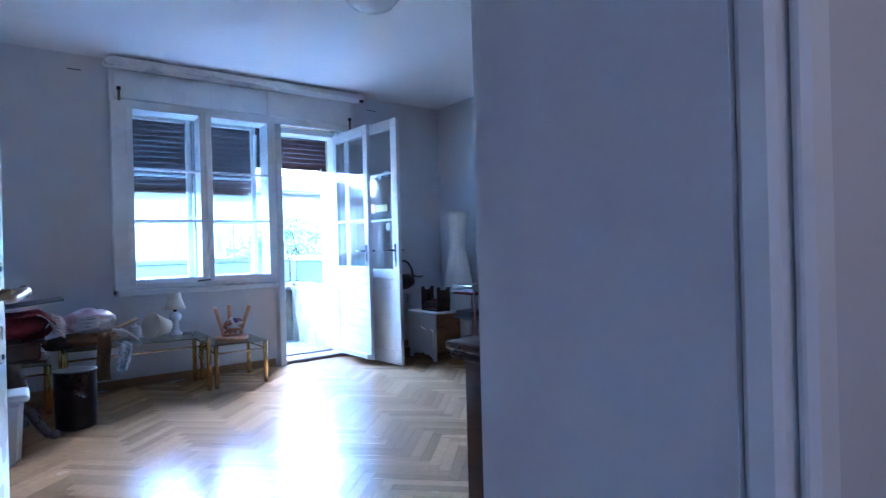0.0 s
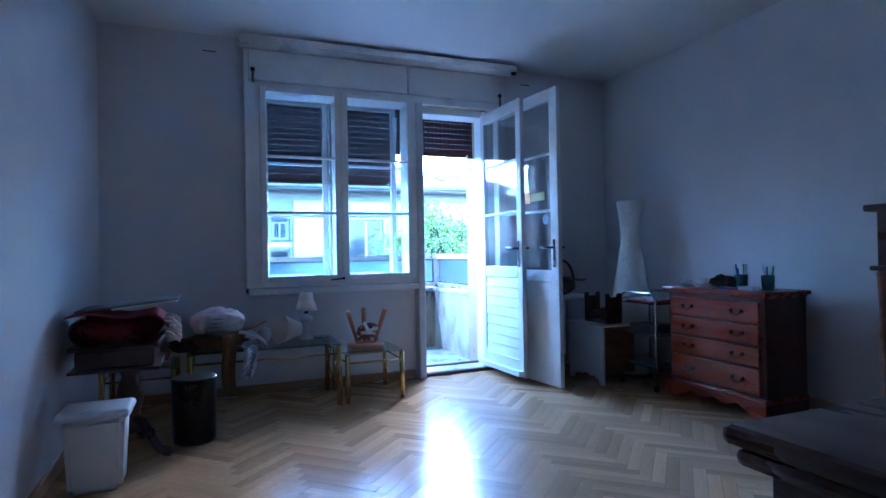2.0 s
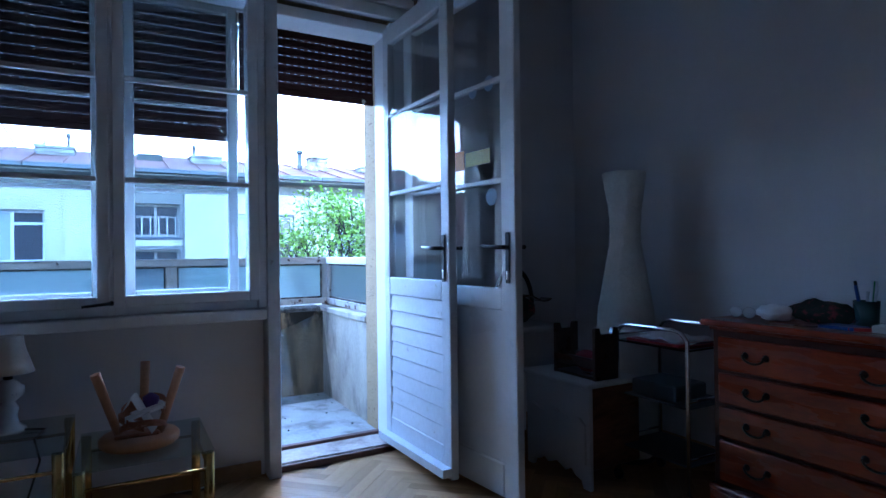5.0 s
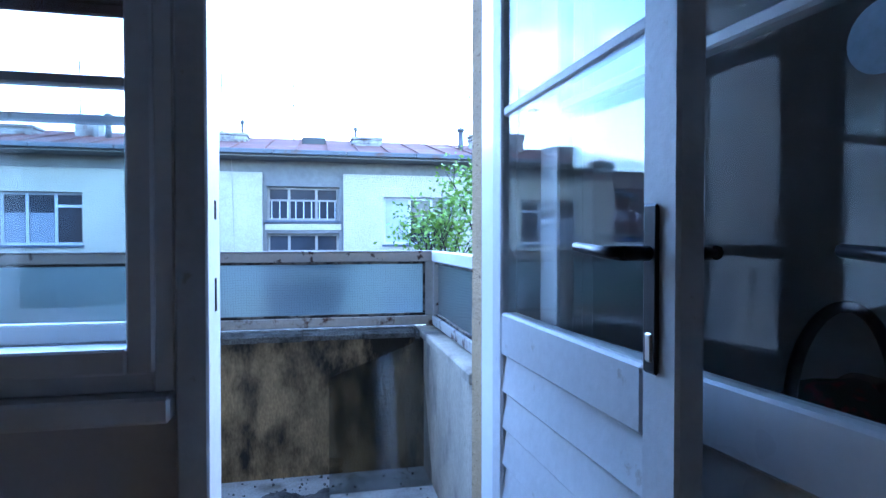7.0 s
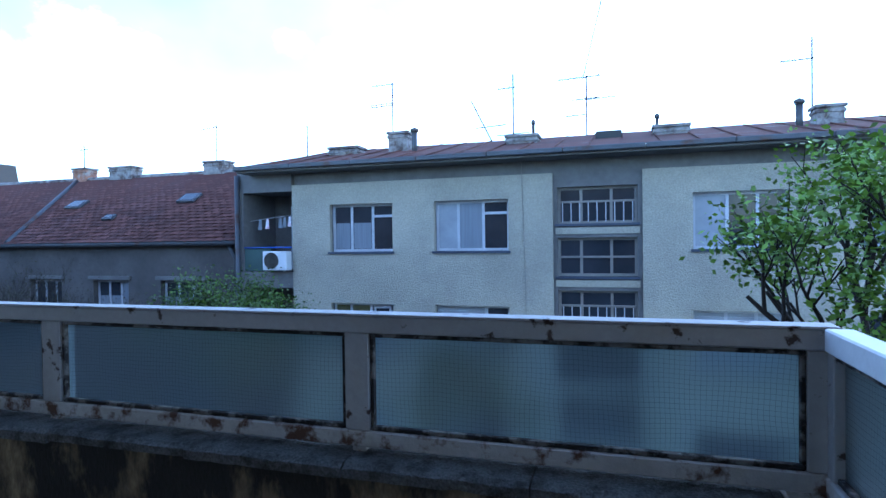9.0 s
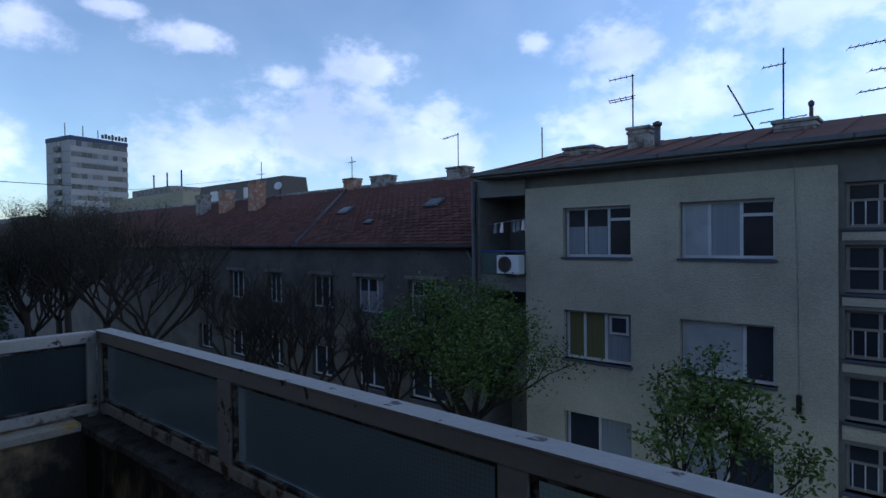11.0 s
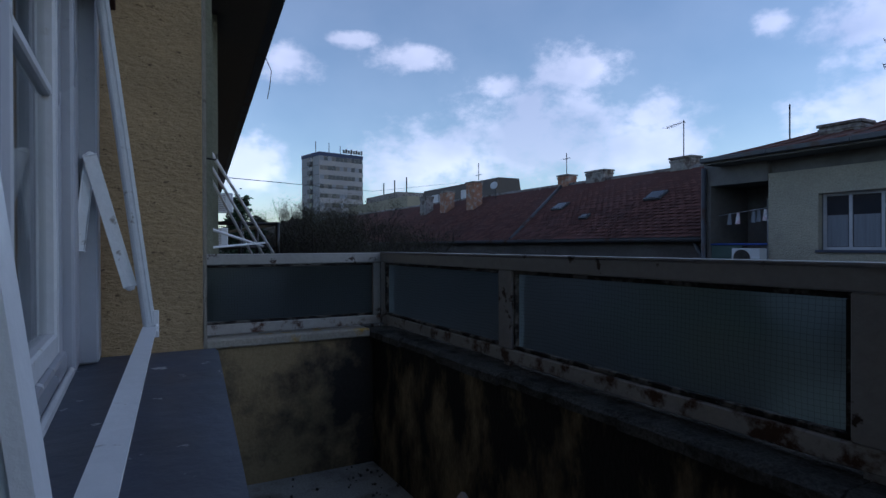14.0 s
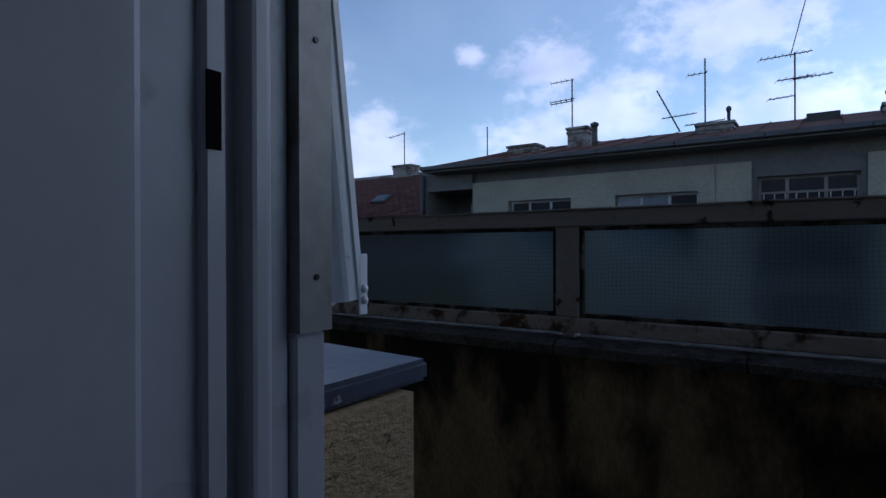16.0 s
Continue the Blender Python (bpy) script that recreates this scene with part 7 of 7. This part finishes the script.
def drawers(parent, y0, y1, rows, x, mat, pulls, hmat):
    """Raised drawer fronts facing -x with bail pulls."""
    for za, zb in rows:
        d = part("drawer", B(x - 0.022, x, y0, y1, za, zb, 0.007, seg=2), mat, parent)
        for yp in pulls:
            zc = (za + zb) / 2
            bm = bmesh.new()
            for s_ in (-1, 1):
                lathe(bm, [(0.014, 0), (0.012, 0.004), (0.006, 0.012), (0.006, 0.02)], 10, m=pose(x - 0.022, yp + s_ * 0.042, zc + 0.006, 0, -90, 0))
            tube(bm, [(x - 0.040, yp + 0.042 * math.cos(a), zc + 0.006 - 0.026 * math.sin(a)) for a in (math.pi * k / 8 for k in range(9))], 0.0045, 6)
            part("bail_pull", bm, M_IRON, d, "dark bail pull")


def scallop_base(x, y0, y1, h):
    """A bracket foot board cut to a wavy line."""
    n = y1 - y0
    pts = [(y0, h), (y0, 0), (y0 + 0.11, 0), (y0 + 0.125, 0.03), (y0 + 0.17, 0.045), (y0 + 0.20, 0.07)]
    k = 10
    for j in range(k + 1):
        f = j / k
        pts.append((y0 + 0.22 + (n - 0.44) * f, 0.060 + 0.014 * math.cos(f * 4 * math.pi)))
    pts += [(y1 - 0.20, 0.07), (y1 - 0.17, 0.045), (y1 - 0.125, 0.03), (y1 - 0.11, 0), (y1, 0), (y1, h)]
    bm = bmesh.new()
    prism(bm, pts, x, x + 0.022, m=Matrix(((0, 0, 1, 0), (1, 0, 0, 0), (0, 1, 0, 0), (0, 0, 0, 1))))
    return bm


dr = thing("chest_of_drawers", "red mahogany chest with four drawers and bail pulls", "chest of drawers")
DX, DY0, DY1, DH, DB = 3.605, 3.30, 4.12, 0.825, 3.985
# carcass and side feet carry their shade in the colour; drawers stay red
part("carcass", B(DX, DB, DY0, DY1, 0.105, DH - 0.03, 0.004), M_MAHOG_SHADED, dr, "mahogany carcass, darkened to stand for its shaded side")
part("plinth_moulding", B(DX - 0.028, DB + 0.005, DY0 - 0.012, DY1 + 0.012, 0.105, 0.135, 0.01, seg=2), M_MAHOG, dr)
part("base_board", scallop_base(DX - 0.022, DY0 - 0.008, DY1 + 0.008, 0.104), M_MAHOG, dr)
for y in (DY0 - 0.008, DY1 - 0.014):
    part("side_foot", B(DX + 0.001, DB, y, y + 0.022, 0.0, 0.104), M_MAHOG_SHADED, dr)
part("cornice", B(DX - 0.016, DB + 0.005, DY0 - 0.010, DY1 + 0.010, DH - 0.045, DH - 0.029, 0.006), M_MAHOG, dr)
part("top", B(DX - 0.040, DB + 0.01, DY0 - 0.035, DY1 + 0.035, DH - 0.028, DH, 0.009, seg=2), M_MAHOG, dr)
drawers(dr, DY0 + 0.035, DY1 - 0.035, ((0.155, 0.325), (0.338, 0.465), (0.478, 0.605), (0.618, 0.755)), DX, M_MAHOG, (DY0 + 0.20, DY1 - 0.20), M_IRON)
ob = thing("floral_bag", "dark floral cloth bag slumped on the chest", "cloth bag", pose(3.80, 3.78, DH))
part("bag", blob(bmesh.new(), (0, 0, 0.042), (0.075, 0.115, 0.048), 6, 0.3, 5, 3), M_FLORAL, ob)
ob = thing("white_cloth_bundle", "crumpled white cloth bundle on the chest", "cloth", pose(3.76, 3.94, DH))
part("bundle", blob(bmesh.new(), (0, 0, 0.03), (0.06, 0.07, 0.035), 11, 0.3, 5, 3), M_PILLOW, ob)
for dy in (0.03, 0.09):
    bb = thing("white_ball", "small round white ball on the chest", "ball", pose(3.72, 4.00 + dy, DH), group="white balls")
    part("ball", blob(bmesh.new(), (0, 0, 0.025), (0.026, 0.026, 0.025), 1, 0.05, 3, 2), M_PORC, bb)
for y, n in ((3.62, 9), (3.415, 6)):
    cp = thing("pen_cup", "dark plastic cup full of pens and markers", "pen cup", pose(3.78, y, DH), group="pen cups")
    part("cup", lathe(bmesh.new(), [(0.0, 0), (0.036, 0), (0.042, 0.10), (0.039, 0.10), (0.034, 0.008)], 20), M_CUP, cp)
    rnd = random.Random(int(y * 100))
    for k in range(n):
        a = rnd.uniform(0, 6.28)
        part("pen", T([(0.012 * math.cos(a), 0.012 * math.sin(a), 0.01), (0.034 * math.cos(a), 0.034 * math.sin(a), rnd.uniform(0.13, 0.175))], 0.0055, 6), rnd.choice((M_REDP, M_BLUEP, M_GREENP, M_IRON, M_PLASTIC, M_REDP)), cp)
for k, (x, y, w, d2, h, mt, lab) in enumerate(((3.70, 3.66, 0.09, 0.13, 0.012, M_BLUEP, "flat blue notebook on the chest"), (3.70, 3.50, 0.07, 0.11, 0.025, M_PLASTIC, "small white box on the chest"), (3.86, 3.52, 0.10, 0.14, 0.015, M_PILLOW, "white papers on the chest"), (3.68, 3.58, 0.03, 0.10, 0.012, M_REDP, "small red packet on the chest"))):
    o = thing("small_item", lab, "desk item", pose(x, y, DH, 0, 0, 12 * k - 10))
    part("body", B(-w / 2, w / 2, -d2 / 2, d2 / 2, 0, h, 0.003), mt, o)

tc = thing("tall_chest", "tall brown wooden chest of drawers with carved corner post", "tall chest")
CX, CY0, CY1, CH = 3.43, 1.62, 2.53, 1.315
part("carcass", B(CX, 4.11, CY0, CY1, 0.10, CH - 0.035, 0.004), M_WALNUT, tc)
part("base_board", scallop_base(CX - 0.03, CY0 - 0.01, CY1 + 0.01, 0.12), M_WALNUT, tc)
part("back_foot", B(CX, 4.11, CY1 - 0.03, CY1, 0.0, 0.099), M_WALNUT, tc)
part("top", B(CX - 0.055, 4.13, CY0 - 0.035, CY1 + 0.035, CH - 0.034, CH, 0.010, seg=2), M_WALNUT, tc)
part("waist_moulding", B(CX - 0.04, 4.115, CY0 - 0.018, CY1 + 0.018, 0.985, 1.01, 0.008, seg=2), M_WALNUT, tc)
for y in (CY1 - 0.032, CY0 + 0.032):
    part("corner_post", lathe(bmesh.new(), [(0.028, 0.12), (0.028, 0.16), (0.020, 0.19), (0.024, 0.3), (0.019, 0.5), (0.026, 0.62), (0.019, 0.8), (0.026, 0.95), (0.030, 0.98)], 14, at=(CX - 0.012, y, 0)), M_CHESTNUT, tc)
drawers(tc, CY0 + 0.075, CY1 - 0.075, ((0.15, 0.34), (0.355, 0.545), (0.56, 0.75), (0.765, 0.965), (1.03, 1.26)), CX, M_CHESTNUT, (CY0 + 0.25, CY1 - 0.25), M_IRON)

sb = thing("sideboard", "dark walnut sideboard with a moulded overhanging top", "sideboard")
SX0, SX1, SY0, SY1, SH = 1.07, 2.60, 0.46, 1.284, 0.855
part("body", B(SX0, SX1, SY0, SY1, 0.06, SH - 0.06, 0.006), M_WALNUT, sb)
part("plinth", B(SX0 - 0.015, SX1 + 0.015, SY0, SY1 + 0.015, 0.0, 0.059, 0.006), M_WALNUT, sb)
part("moulding", B(SX0 - 0.035, SX1 + 0.035, SY0, SY1 + 0.03, SH - 0.059, SH - 0.031, 0.012, seg=2), M_WALNUT, sb)
part("top", B(SX0 - 0.045, SX1 + 0.045, SY0 - 0.02, SY1 + 0.045, SH - 0.030, SH, 0.012, seg=2), M_WALNUT, sb)
for k in range(3):
    y0 = SX0 + 0.05 + k * 0.50
    d = part("door", B(y0, y0 + 0.46, SY1 + 0.001, SY1 + 0.02, 0.09, 0.70, 0.006), M_WALNUT, sb)
    part("knob", lathe(bmesh.new(), [(0.008, 0), (0.016, 0.012), (0.0, 0.022)], 12, m=pose(y0 + 0.42, SY1 + 0.02, 0.42, -90, 0, 0)), M_BRASS, d)
part("side_panel", B(SX0 - 0.008, SX0 - 0.001, SY0 + 0.08, SY1 - 0.08, 0.12, 0.66, 0.003), M_WALNUT, sb)

# ---- herringbone parquet ----
PL, PW, GAP = 0.44, 0.062, 0.0012
bm = bmesh.new()
box(bm, GAP / 2, PL - GAP / 2, GAP / 2, PW - GAP / 2, -0.012, 0.0)
plank_mesh = bpy.data.meshes.new("plank")
bmesh.ops.recalc_face_normals(bm, faces=bm.faces)
bm.to_mesh(plank_mesh)
bm.free()
plank_mesh.materials.append(M_PLANK)
floor_ob = bpy.data.objects["floor"]
C45 = math.sqrt(0.5)
PLANKS = []
for j in range(-12, 14):
    for k in range(-40, 130):
        for upright in (False, True):
            u, v = k * PW + j * PL, k * PW - j * PL
            if upright:
                u, v = u + PL, v + PW - PL
            cu, cv = (u + PW / 2, v + PL / 2) if upright else (u + PL / 2, v + PW / 2)
            x, y = (cu - cv) * C45 + 1.7, (cu + cv) * C45 + 0.2
            inside = X_LEFT - 0.15 < x < X_RIGHT + 0.15 and Y_BACK - 0.1 < y < 5.62
            doorway = -0.7 < x < 0.9 and -1.5 < y <= Y_BACK - 0.1
            if inside or doorway:
                PLANKS.append((x, y, upright, u, v))
rnd = random.Random(2)
near = [p for p in PLANKS if 0.6 < p[0] < 3.3 and 2.55 < p[1] < 5.55]
near_set = set(id(p) for p in near[:300])
verts, faces = [], []
for p in PLANKS:
    x, y, upright, u, v = p
    dz = rnd.uniform(-0.0006, 0.0004)
    m = Matrix.Translation((1.7, 0.2, dz)) @ pose(0, 0, 0, 0, 0, 45) @ (pose(u + PW, v, 0, 0, 0, 90) if upright else pose(u, v, 0))
    if id(p) in near_set:
        o = new("plank", plank_mesh)
        o.parent = floor_ob
        o.matrix_basis = m
    else:
        i = len(verts)
        for px in (GAP / 2, PL - GAP / 2):
            for py in (GAP / 2, PW - GAP / 2):
                for pz in (-0.012, 0.0):
                    verts.append(tuple(m @ Vector((px, py, pz))))
        faces += [tuple(i + q for q in f) for f in ((1, 5, 7, 3), (0, 1, 3, 2), (4, 6, 7, 5), (0, 4, 5, 1), (2, 3, 7, 6))]
me = bpy.data.meshes.new("planks")
me.from_pydata(verts, [], faces)
me.materials.append(M_PLANK_REST)
o = new("planks", me)
o.parent = floor_ob
o["kind"] = "stuff"
